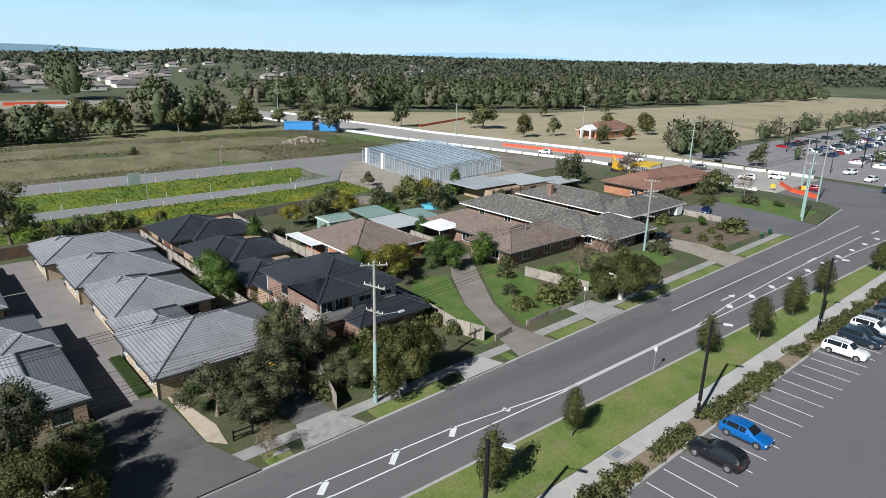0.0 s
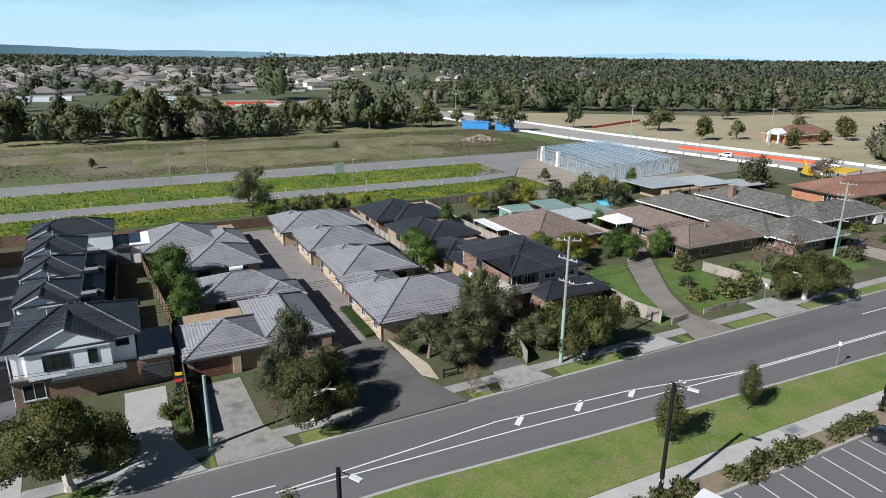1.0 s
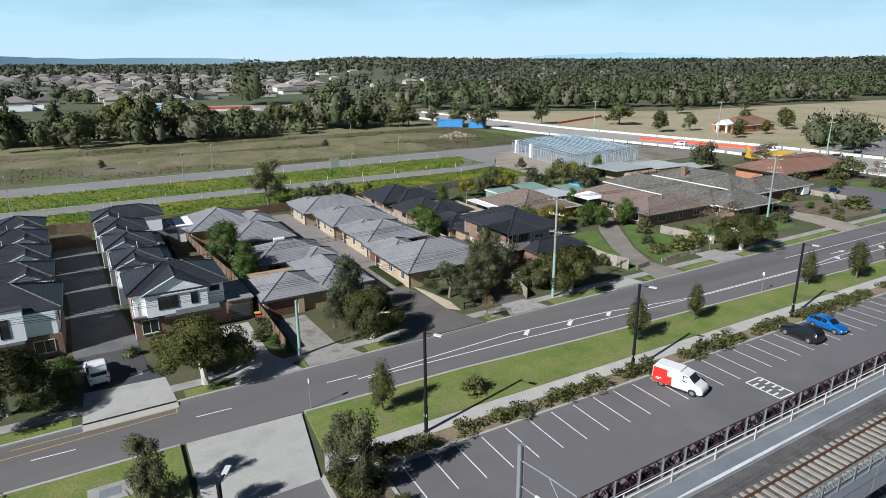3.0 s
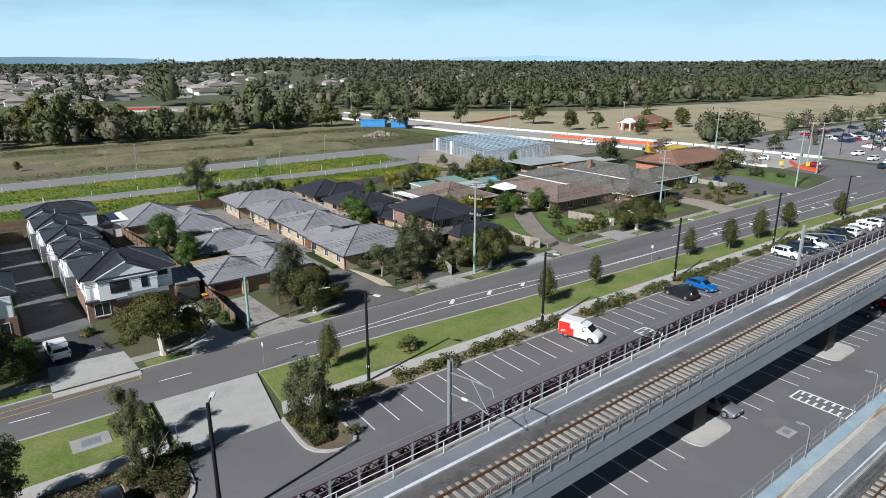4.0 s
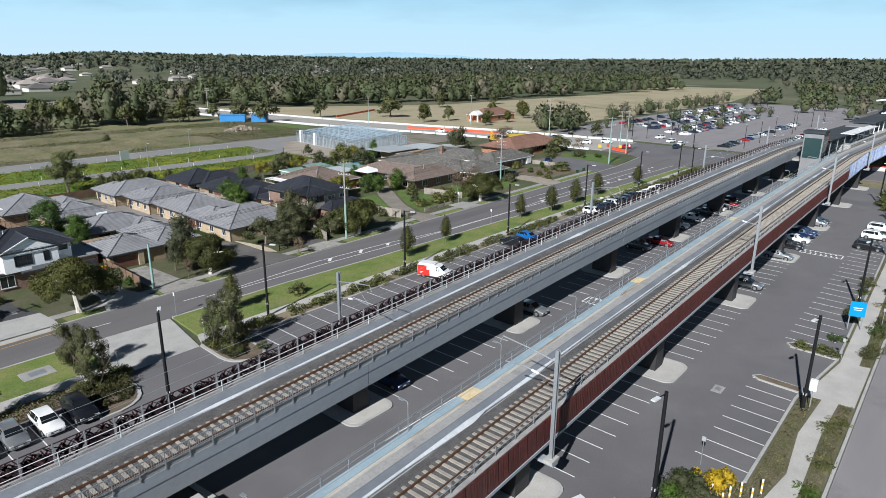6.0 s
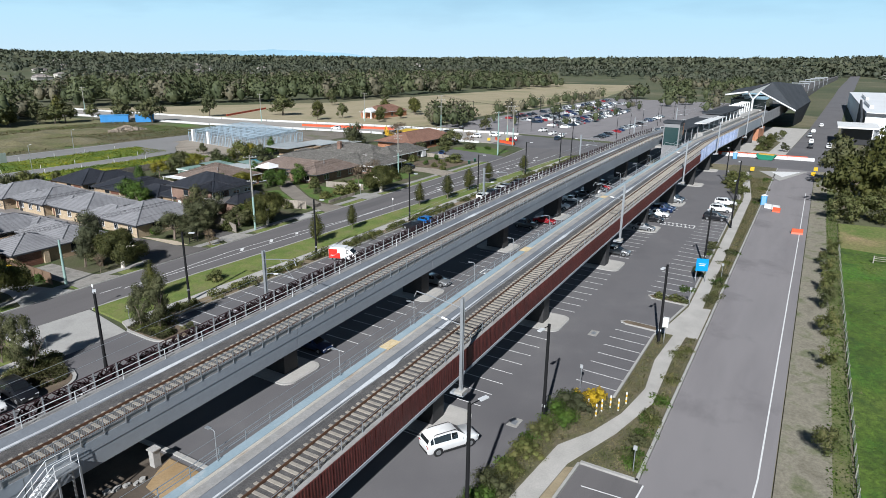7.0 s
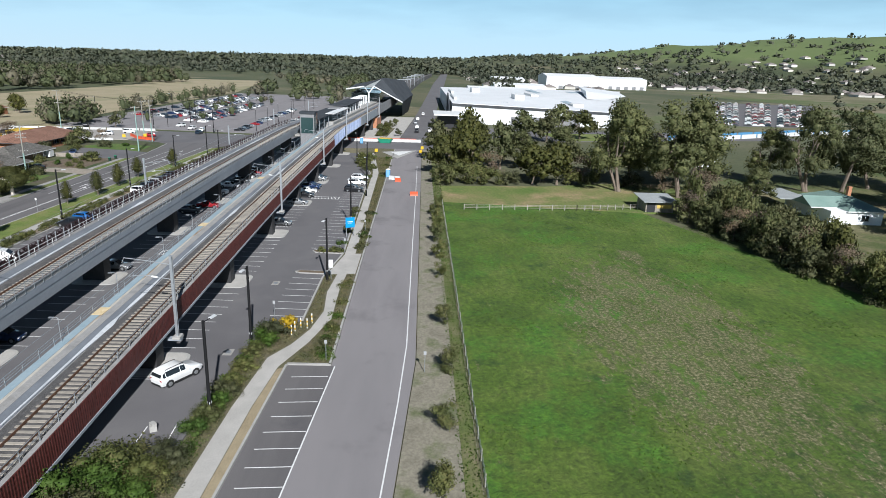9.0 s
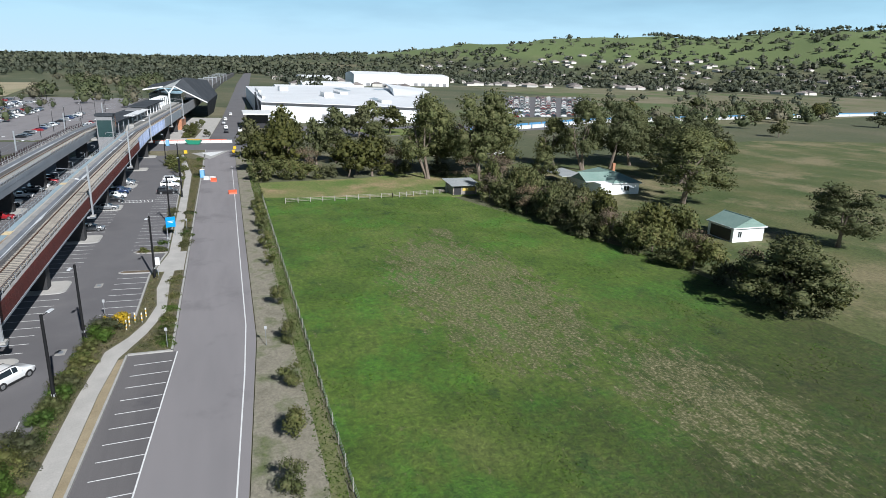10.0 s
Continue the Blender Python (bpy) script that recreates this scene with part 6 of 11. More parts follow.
fence([(-8.6, 45.0), (-8.4, 56), (-8.6, 72), (-10.6, 94), (-11.0, 110)], material=PALING_BROWN, label="brown stained timber paling fence")
fence([(-60, 117), (-31, 116.6), (-11, 112), (16, 112.5), (28, 113), (45, 114)], 1.9, PALING_BROWN, "brown stained timber paling fence")
fence([(27.8, 52), (27.8, 70), (27.6, 96), (27.6, 112)])
fence([(45.2, 46.4), (44.2, 50), (45.4, 60), (44.6, 76), (44.2, 100), (45, 114)])
fence([(45, 114), (62, 116), (78, 110), (92, 113)], 1.8, PALING, "weathered timber paling fence")
fence([(66, 58.6), (68, 48.6)], 1.5)
fence([(64.6, 74), (64.8, 90)], 1.7)
fence([(24.4, 44.6), (26.8, 52), (27.6, 58)], 1.5)
fence([(46.2, 45.5), (49.4, 46.0)], 0.8, PALING, "low weathered timber picket fence")
fence([(52.4, 46.2), (57, 46.6), (62, 46.6)], 0.7, PALING, "low weathered timber picket fence")
fence([(100, 60), (101, 95)], 1.8)
fence([(122.8, 56), (122.6, 64)], 1.2, PALING, "pale timber fence by a parking area")
fence([(-25.6, 106), (-32, 106)], 1.9, PALING_BROWN, "brown stained timber paling fence")
fence([(-14.6, 66.5), (-13.8, 112)], 1.8, PALING_BROWN, "brown stained timber paling fence")

# ---- plants ----
LEAF_DARK = leafy("dark street tree leaves", [(0.046, 0.054, 0.015), (0.082, 0.088, 0.026), (0.14, 0.136, 0.045)])
LEAF_OLIVE = leafy("grey-green leaves", [(0.056, 0.066, 0.03), (0.098, 0.104, 0.052), (0.165, 0.165, 0.09)])
LEAF_GUM = leafy("gum leaves", [(0.066, 0.08, 0.032), (0.115, 0.128, 0.056), (0.185, 0.185, 0.092)])
LEAF_GREEN = leafy("fresh green leaves", [(0.045, 0.09, 0.015), (0.08, 0.135, 0.026), (0.125, 0.175, 0.045)])
LEAF_YELLOW = leafy("yellow-green leaves", [(0.120, 0.132, 0.022), (0.204, 0.192, 0.030), (0.312, 0.252, 0.036)])
LEAF_SHRUB = leafy("shrub leaves", [(0.075, 0.092, 0.030), (0.132, 0.144, 0.052), (0.218, 0.201, 0.092)])
LEAF_BROWN = leafy("dry twigs", [(0.121, 0.088, 0.061), (0.187, 0.143, 0.105)], trans=0.0)
LEAF_FLOWER = leafy("yellow flowers", [(0.462, 0.319, 0.022), (0.605, 0.440, 0.033)])
LEAF_FAR = leafy("woodland canopy", [(0.05, 0.064, 0.034), (0.078, 0.095, 0.05), (0.11, 0.122, 0.068)], 0.14, trans=0.2, patch=0.05)
# distance haze is mixed into this base colour: paler, greyer leaves
LEAF_HAZE = leafy("haze-paled distant canopy", [(0.064, 0.077, 0.05), (0.09, 0.1, 0.068), (0.122, 0.126, 0.09)], 0.1, trans=0.2, patch=0.012)
TUFT = leafy("grass tufts", [(0.05, 0.1, 0.008), (0.075, 0.135, 0.014), (0.11, 0.145, 0.03)])
BARK_PALE = surface("pale papery bark", [(0.50, 0.45, 0.38), (0.62, 0.57, 0.50), (0.36, 0.31, 0.26)], 2.0, 8.0, 0.2, 0.9, 0.6, stretch=(1, 1, 0.4))
BARK = surface("grey brown bark", [(0.13, 0.10, 0.075), (0.21, 0.17, 0.135)], 2.0, 9.0, 0.25, 0.9, 0.7, stretch=(1, 1, 0.3))


def leaf_mesh(name, centres, sizes, rng, material, tilt=1.0, aspect=0.6, out=None, core=None):
    """One quad a clump of leaves, turned at random; out: the way the foliage bulges at each, which softens its shading."""
    n = len(centres)
    a = rng.normal(size=(n, 3))
    a /= np.linalg.norm(a, axis=1)[:, None]
    b = rng.normal(size=(n, 3))
    b -= (a * b).sum(1)[:, None] * a
    b /= np.linalg.norm(b, axis=1)[:, None]
    a[:, 2] *= tilt
    if out is not None:
        turn = (np.cross(a, b) * out).sum(1) < 0
        b[turn] *= -1
    s = np.asarray(sizes)[:, None] * 0.5
    a, b = a * s, b * s * aspect
    v = np.stack([centres - a - b * 0.5, centres + a * 0.2 - b, centres + a + b * 0.4, centres - a * 0.1 + b], 1).reshape(-1, 3)
    me = bpy.data.meshes.new(name)
    cv, cf = core if core is not None else (np.zeros((0, 3)), np.zeros((0, 3), int))
    m = len(cf)
    me.vertices.add(4 * n + len(cv))
    me.vertices.foreach_set("co", np.concatenate([v, cv]).astype(np.float32).ravel())
    me.loops.add(4 * n + 3 * m)
    me.loops.foreach_set("vertex_index", np.concatenate([np.arange(4 * n), 4 * n + cf.ravel()]).astype(np.int32))
    me.polygons.add(n + m)
    me.polygons.foreach_set("loop_start", np.concatenate([np.arange(0, 4 * n, 4), 4 * n + np.arange(0, 3 * m, 3)]).astype(np.int32))
    me.update(calc_edges=True)
    me.materials.append(material)
    if out is not None:
        o = out / np.maximum(np.linalg.norm(out, axis=1), 1e-6)[:, None]
        nr = np.cross(a, b)
        nr /= np.maximum(np.linalg.norm(nr, axis=1), 1e-9)[:, None]
        nr *= np.where((nr * o).sum(1) < 0, -1.0, 1.0)[:, None]
        nr = o * 0.62 + nr * 0.38
        nr /= np.linalg.norm(nr, axis=1)[:, None]
        me.shade_smooth()
        nv = np.zeros((len(me.vertices), 3), np.float32)
        me.vertex_normals.foreach_get("vector", nv.ravel())
        nv[:4 * n] = np.repeat(nr, 4, 0)
        me.normals_split_custom_set_from_vertices(nv.tolist())
    return me


def crown_points(blobs, n, rng, shell=0.45):
    """Points through the outer part of a set of ellipsoids (x, y, z, rx, rz)."""
    bl = np.array(blobs, float)
    wts = bl[:, 3] ** 2
    pick = rng.choice(len(bl), n, p=wts / wts.sum())
    d = rng.normal(size=(n, 3))
    d /= np.linalg.norm(d, axis=1)[:, None]
    r = (shell + (1.08 - shell) * rng.random(n) ** 0.6)[:, None]
    p = bl[pick]
    return p[:, :3] + d * r * np.stack([p[:, 3], p[:, 3], p[:, 4]], 1), d


def dome_mesh(tops, radii, heights, rng, rings=((0.0, 0.55), (0.4, 1.0), (0.75, 0.75)), n=6):
    """Rough lumps, one each at tops (x, y, z of the foot): rings of (height share, radius share) and a point on top; vertices and triangles."""
    k = len(tops)
    a = rng.random(k)[:, None] * math.tau + np.arange(n)[None, :] * math.tau / n
    vs = []
    for hs, rs in rings:
        w = rs * radii[:, None] * (0.75 + 0.5 * rng.random((k, n)))
        vs.append(np.stack([tops[:, :1] + np.cos(a) * w, tops[:, 1:2] + np.sin(a) * w, tops[:, 2:3] + heights[:, None] * (hs + 0.12 * rng.random((k, n)))], 2))
    top = tops[:, None, :] + np.stack([radii * 0.2 * rng.normal(size=k), radii * 0.2 * rng.normal(size=k), heights * (0.95 + 0.1 * rng.random(k))], 1)[:, None, :]
    v = np.concatenate(vs + [top], 1)
    m, fs = len(rings), []
    for j in range(m - 1):
        for i in range(n):
            p, q = j * n + i, j * n + (i + 1) % n
            fs += [(p, q, q + n), (p, q + n, p + n)]
    fs += [((m - 1) * n + i, (m - 1) * n + (i + 1) % n, m * n) for i in range(n)]
    f = (np.array(fs)[None] + (np.arange(k) * (m * n + 1))[:, None, None]).reshape(-1, 3)
    return v.reshape(-1, 3), f


def crown_cores(blobs, share, rng):
    """Rough inner lumps that close a crown behind its leaves."""
    b = np.array(blobs, float)
    foot = b[:, :3] - np.stack([0 * b[:, 4], 0 * b[:, 4], b[:, 4] * share], 1)
    return dome_mesh(foot, b[:, 3] * share, b[:, 4] * share * 1.9, rng)


def random_blobs(count, rng, radius, zlo, zhi, r0, r1, flat_=0.75, dome=True):
    out = []
    for _ in range(count):
        a, q = rng.random() * math.tau, math.sqrt(rng.random())
        z = zlo + (zhi - zlo) * rng.random()
        lim = radius * (math.sqrt(max(0.05, 1 - ((z - zlo) / (zhi - zlo + 0.01)) ** 2)) if dome else 1)
        rr = r0 + (r1 - r0) * rng.random()
        out.append((math.cos(a) * q * lim, math.sin(a) * q * lim, z, rr, rr * flat_))
    return out


def limbs(mb, p, way, ln, r, depth, rng, spread=0.5):
    q = p + way * ln
    mb.cyl(p, q, r, r * 0.7, 6, False)
    if depth:
        for _ in range(3 if depth > 1 else 2):
            w = (way + Vector(rng.normal(size=3)) * spread + Vector((0, 0, 0.15))).normalized()
            limbs(mb, q, w, ln * (0.6 + 0.25 * rng.random()), r * 0.6, depth - 1, rng, spread)


def tree_model(name, label, category, blobs, n, leaf, material, bark, trunk_h, trunk_r, seed, forks=2, spread=0.5, group="", shell=0.45, stems=1, core=0.5):
    rng = np.random.default_rng(seed)
    ob = thing(name, label, category, pose(0, 0, -60), group)
    mb = MB()
    for s in range(stems):
        off = Vector((rng.normal() * 0.25, rng.normal() * 0.25, 0)) if stems > 1 else Vector((0, 0, 0))
        base = off
        way = (Vector((rng.normal() * 0.08, rng.normal() * 0.08, 1)) + off * 0.8).normalized()
        mb.cyl(base - Vector((0, 0, 0.15)), base + way * trunk_h * 0.15, trunk_r * 1.35, trunk_r, 8)
        limbs(mb, base + way * trunk_h * 0.15, way, trunk_h * 0.75, trunk_r, forks, rng, spread)
    part("trunk", mb, bark, ob, smooth=True, uv=False)
    pts, way = crown_points(blobs, n, rng, shell)
    mid_ = pts.mean(0) - np.array([0, 0, 1.0])
    part("crown", leaf_mesh("crown", pts, leaf * (0.6 + 0.8 * rng.random(n)), rng, material, core=crown_cores(blobs, core, rng) if core else None, out=way * 1.2 + (pts - mid_) / np.linalg.norm(pts - mid_, axis=1)[:, None]), material, ob)
    return ob


def bush_model(name, label, category, blobs, n, leaf, material, seed, group="", core=0.42):
    """A bush is one mesh of leaf clumps down to the ground."""
    rng = np.random.default_rng(seed)
    pts, way = crown_points(blobs, n, rng, 0.3)
    way[:, 2] += 0.4
    pts[:, 2] = np.maximum(pts[:, 2], 0.0)
    ob = new(name, leaf_mesh(name, pts, leaf * (0.6 + 0.8 * rng.random(n)), rng, material, out=way, core=crown_cores(blobs, core, rng) if core else None))
    ob.matrix_basis = pose(0, 0, -60)
    return tagged(ob, label, category, group)


prng = np.random.default_rng(5)
MODELS = {}


def plant(model, x, y, s=1.0, sz=None, z=0.1, rz=None):
    """The first use moves the model itself; later ones copy it."""
    m = at(x, y, z, prng.random() * 360 if rz is None else rz, s, sz)
    if model not in MODELS:
        MODELS[model] = True
        model.matrix_basis = m
        return model
    model_scale = model.scale.copy()
    model.scale = (1, 1, 1)
    c = copy_thing(model, m)
    model.scale = model_scale
    return c


R = np.random.default_rng(21)
STREET = [tree_model("street_tree", "dense dark green street tree with pale papery trunk", "tree", random_blobs(34, np.random.default_rng(30 + i), 4.6, 2.3, 5.6, 0.9, 1.5, 0.8), 21000, 0.19, LEAF_DARK, BARK_PALE, 2.6, 0.34, 40 + i, 2, 0.6, "street trees", 0.66) for i in range(2)]
YOUNG = [tree_model("verge_tree", "young dark green tree on the grass verge", "tree", [(0, 0, 1.6 + 0.5 * k, 1.25 - 0.16 * abs(k - 2), 0.8) for k in range(7)] + random_blobs(6, np.random.default_rng(50 + i), 0.9, 1.2, 4.2, 0.4, 0.7), 4200, 0.13, LEAF_DARK, BARK, 1.3, 0.09, 60 + i, 1, 0.3, "verge trees") for i in range(2)]
OLIVE = [tree_model("garden_tree", "spreading grey-green garden tree", "tree", random_blobs(22, np.random.default_rng(70 + i), 3.4, 2.0, 6.2, 0.8, 1.5), 7000, 0.2, LEAF_OLIVE, BARK, 2.4, 0.2, 80 + i, 2, 0.6, shell=0.35, stems=2) for i in range(2)]
WISPY = [tree_model("car_park_tree", "open wispy grey-green tree in a car park bed", "tree", random_blobs(16, np.random.default_rng(90 + i), 1.6, 1.2, 6.0, 0.6, 1.05, 0.95, False), 7000, 0.175, LEAF_OLIVE, BARK, 2.6, 0.1, 95 + i, 2, 0.35, shell=0.25, stems=2) for i in range(2)]
FRESH = [tree_model("garden_tree", "bright green feathery garden tree", "tree", random_blobs(18, np.random.default_rng(100 + i), 1.8, 1.0, 5.6, 0.8, 1.2, 1.0), 5000, 0.18, LEAF_GREEN, BARK, 2.0, 0.12, 105 + i, 2, 0.4) for i in range(2)]
YELLOW = tree_model("garden_tree", "leafy yellow-green garden tree", "tree", random_blobs(16, np.random.default_rng(110), 2.4, 1.6, 4.4, 0.8, 1.3), 4600, 0.17, LEAF_YELLOW, BARK, 1.6, 0.14, 111, 2, 0.5)
GUM = [tree_model("gum_tree", "tall old gum tree with open grey-green crown", "tree", random_blobs(40, np.random.default_rng(120 + i), 7.4, 6.0, 19.0, 1.7, 3.2, 0.8), 7200, 0.5, LEAF_GUM, BARK, 7.5, 0.5, 125 + i, 2, 0.32, "gum trees", 0.3, 1 + i % 2) for i in range(3)]
BUSHY = [bush_model("large_bush", "large dark green bush reaching the ground", "bush", random_blobs(22, np.random.default_rng(130 + i), 3.6, 0.4, 4.4, 0.9, 1.6), 2000, 0.39, (LEAF_GUM, LEAF_OLIVE, LEAF_SHRUB)[i], 135 + i, "boundary bushes") for i in range(3)]
SHRUB = [bush_model("low_shrub", "low green garden shrub", "shrub", random_blobs(7, np.random.default_rng(140 + i), 0.62, 0.15, 0.65, 0.28, 0.45), 520, 0.135, LEAF_SHRUB, 145 + i, "garden shrubs", 0) for i in range(3)]
GRASSY = [bush_model("low_shrub", "low rough grey-green ground cover", "shrub", random_blobs(9, np.random.default_rng(150 + i), 0.9, 0.05, 0.4, 0.3, 0.5, 0.6), 560, 0.14, (LEAF_OLIVE, LEAF_SHRUB, LEAF_GREEN)[i], 155 + i, "garden shrubs", 0) for i in range(3)]
ROUND = bush_model("round_bush", "dense round dark green bush", "bush", random_blobs(16, np.random.default_rng(160), 1.5, 0.3, 1.6, 0.6, 0.9), 800, 0.27, LEAF_SHRUB, 161, "garden bushes")
ROUND_B, ROUND_C = [bush_model("round_bush", "dense round green garden bush", "bush", random_blobs(16, np.random.default_rng(190 + i), 1.5, 0.3, 1.6, 0.6, 0.9), 1100, 0.24, (LEAF_GREEN, LEAF_OLIVE)[i], 194 + i, "garden bushes") for i in range(2)]
NEAR_BUSH = [bush_model("round_bush", "dense feathery green bush in the bed", "bush", random_blobs(16, np.random.default_rng(162 + i), 1.5, 0.3, 1.6, 0.6, 0.9), 3300, 0.112, (LEAF_SHRUB, LEAF_GREEN, LEAF_OLIVE)[i], 167 + i, "garden bushes") for i in range(3)]
FLOWER = bush_model("flowering_bush", "bush covered in yellow flowers", "bush", random_blobs(10, np.random.default_rng(165), 1.0, 0.3, 1.0, 0.4, 0.6), 800, 0.2, LEAF_FLOWER, 166)
BARE = tree_model("bare_tree", "leafless brown winter tree", "tree", random_blobs(14, np.random.default_rng(170), 2.6, 1.8, 5.2, 0.7, 1.1), 1300, 0.22, LEAF_BROWN, BARK, 1.7, 0.13, 171, 3, 0.6, shell=0.2, core=0)

MIDTREE = [tree_model("field_tree", "round olive green tree in open ground", "tree", random_blobs(20, np.random.default_rng(200 + i), 4.4, 2.6, 8.6, 1.2, 2.1, 0.85), 860, 0.78, (LEAF_GUM, LEAF_OLIVE, LEAF_DARK)[i], BARK, 3.2, 0.26, 205 + i, 2, 0.5, "field trees", 0.4) for i in range(3)]

# houses' street trees and gardens
for i, (x, y, s, sz) in enumerate(((-17.6, 42.5, 1.02, 1.12), (-34.6, 45.6, 0.98, 0.98), (1.2, 43.6, 0.82, 0.95), (31.4, 43.8, 0.95, 1.0), (69.2, 44.2, 1.05, 0.98), (-52, 44.5, 1.1, 1.1), (-75, 44.5, 1.1, 1.1))):
    plant(STREET[i % 2], x, y, s, sz)
for i, (x, y, s, sz) in enumerate(((19.0, 49.0, 1.0, 0.8), (22.5, 51.5, 0.95, 0.8), (25.6, 53.2, 0.8, 1.05), (1.0, 51.4, 0.85, 1.15), (3.8, 48.6, 0.7, 0.7), (0.2, 47.0, 0.65, 0.55), (27.5, 47.2, 0.75, 0.62), (15.4, 50.4, 0.85, 0.72), (17.2, 47.6, 0.75, 0.62), (24.2, 55.0, 0.62, 1.15), (35.5, 49.5, 0.7, 0.62), (-1.5, 49, 0.6, 0.7))):
    plant(OLIVE[i % 2], x, y, s, sz)
for i, (x, y, s, sz) in enumerate(((-7.0, 70.5, 1.1, 1.0), (-7.2, 82.0, 1.3, 1.2), (26.4, 75.5, 1.2, 1.0), (27.0, 80.0, 1.2, 1.0), (-6.4, 73.5, 0.9, 0.9), (59.5, 67.5, 1.0, 0.75), (64.5, 66.5, 0.95, 0.9), (62.5, 73.5, 1.0, 0.6), (66.5, 84, 0.6, 0.7), (29.2, 48.0, 0.8, 0.6))):
    plant(FRESH[i % 2], x, y, s, sz)
for x, y, s in ((47.2, 68.2, 1.1), (50.2, 70.8, 1.0), (52, 104, 0.9), (61, 76, 0.5), (46.5, 74, 0.9)):
    plant(YELLOW, x, y, s)
for x, y, s, sz in ((75.5, 51.5, 1.15, 1.1), (72.5, 53.5, 0.9, 0.9), (155, 65.5, 1.0, 0.9), (150, 95.5, 1.6, 1.15), (158, 99, 1.4, 1.1), (-2.0, 44.2, 0.35, 0.5), (16.2, 41.9, 0.5, 0.5)):
    plant(BARE, x, y, s, sz)
for i, (x, y, s, sz) in enumerate(((16, 116, 0.6, 0.9), (20, 116.5, 0.7, 0.95), (24.5, 116, 0.7, 0.9), (28, 117, 0.5, 0.7), (66, 112, 0.85, 1.0), (80, 104, 1.0, 1.3), (84, 100, 0.9, 1.2), (61, 110, 0.7, 0.9), (58, 106, 0.6, 0.8), (76, 110, 0.8, 0.9), (130, 100, 1.25, 1.75),
                                         (152, 71.5, 1.2, 1.1), (147.5, 72.5, 0.7, 0.8), (125, 97, 0.7, 0.9), (33, 118, 0.4, 0.6), (100, 96, 0.5, 0.6), (132, 72.5, 0.6, 0.7))):
    plant(BUSHY[i % 3], x, y, s, sz)
for i, (x, y, s, sz) in enumerate(((118.2, 50.8, 2.1, 1.3), (112, 62.4, 1.3, 1.0), (101.5, 59.8, 1.1, 0.9), (127, 71, 1.2, 1.2), (135.5, 66, 1.2, 0.8), (139.5, 66.4, 1.3, 0.8), (41.5, 54.5, 1.2, 1.0), (44.0, 53.2, 0.9, 0.8), (56, 50, 1.1, 0.8), (60.2, 49.5, 1.4, 1.2),
                                         (63.5, 49.2, 1.2, 1.0), (24.8, 47.8, 1.0, 0.9), (-10.6, 50, 0.6, 0.6), (72, 47.6, 1.2, 0.9), (66.5, 51, 1.2, 1.1), (33.5, 52.5, 1.4, 1.3), (38.5, 52.4, 1.2, 1.0), (-29.9, 47, 0.8, 0.9), (-30.2, 50, 0.9, 0.7), (-23.4, 53, 0.6, 0.6),
                                         (5, 27.2, 0.85, 0.8), (104, 47.5, 0.8, 0.6), (110, 50, 0.6, 0.5), (88, 56, 0.7, 0.7))):
    plant(ROUND, x, y, s, sz)
for i in range(6):
    plant(ROUND_B, -30.2 + 0.15 * (i % 2), 46.4 + 1.5 * i, 0.62, 0.62)
# verge and car park trees
for i, (x, y, s, sz) in enumerate(((27.2, 27.6, 1.15, 1.05), (37.6, 28.1, 0.9, 0.95), (61.6, 28.2, 1.0, 1.0), (70.6, 26.3, 1.3, 1.1), (81.7, 26.7, 1.3, 1.1), (93.0, 27.0, 1.3, 1.05), (-4.4, 28.6, 1.05, 1.0), (112, 25.2, 1.2, 1.0), (-44, 29, 1.2, 1.1), (-58, 28, 1.2, 1.1))):
    plant(YOUNG[i % 2], x, y, s, sz)
for i, (x, y, s, sz) in enumerate(((-24.5, 26.0, 0.74, 0.84), (-24.2, 21.2, 0.66, 1.0), (-10.8, 18.4, 0.78, 1.1), (-11.2, 21.0, 0.7, 0.85), (-33, 22, 0.8, 0.9))):
    plant(WISPY[i % 2], x, y, s, sz)
# low shrubs of the garden strips
k = 0
x = -7.5
while x < 146:
    if not (0.5 < x < 2.6 or 25 < x < 27.5 or 38.5 < x < 41 or 66 < x < 69):
        plant(SHRUB[k % 3], x, 22.0 - 0.004 * x + R.normal() * 0.14, 1.3 + 0.6 * R.random(), 1.15 + 0.4 * R.random(), z=0.08)
        if R.random() < 0.35:
            plant(GRASSY[k % 3], x, 22.4 - 0.004 * x, 0.7, z=0.08)
    k += 1
    x += 1.15 + 0.5 * R.random() + (2.6 if R.random() < 0.14 else 0)
for i in range(26):
    plant(SHRUB[i % 3], -26 + 5 * R.random() + (-i * 1.2 if i > 12 else 0), 20.9 + 1.6 * R.random(), 0.9 + 0.5 * R.random(), z=0.08)
for i in range(14):
    plant(SHRUB[i % 3], -12.0 + 3.6 * R.random(), 15.6 + 6 * R.random(), 0.7 + 0.5 * R.random(), z=0.1)
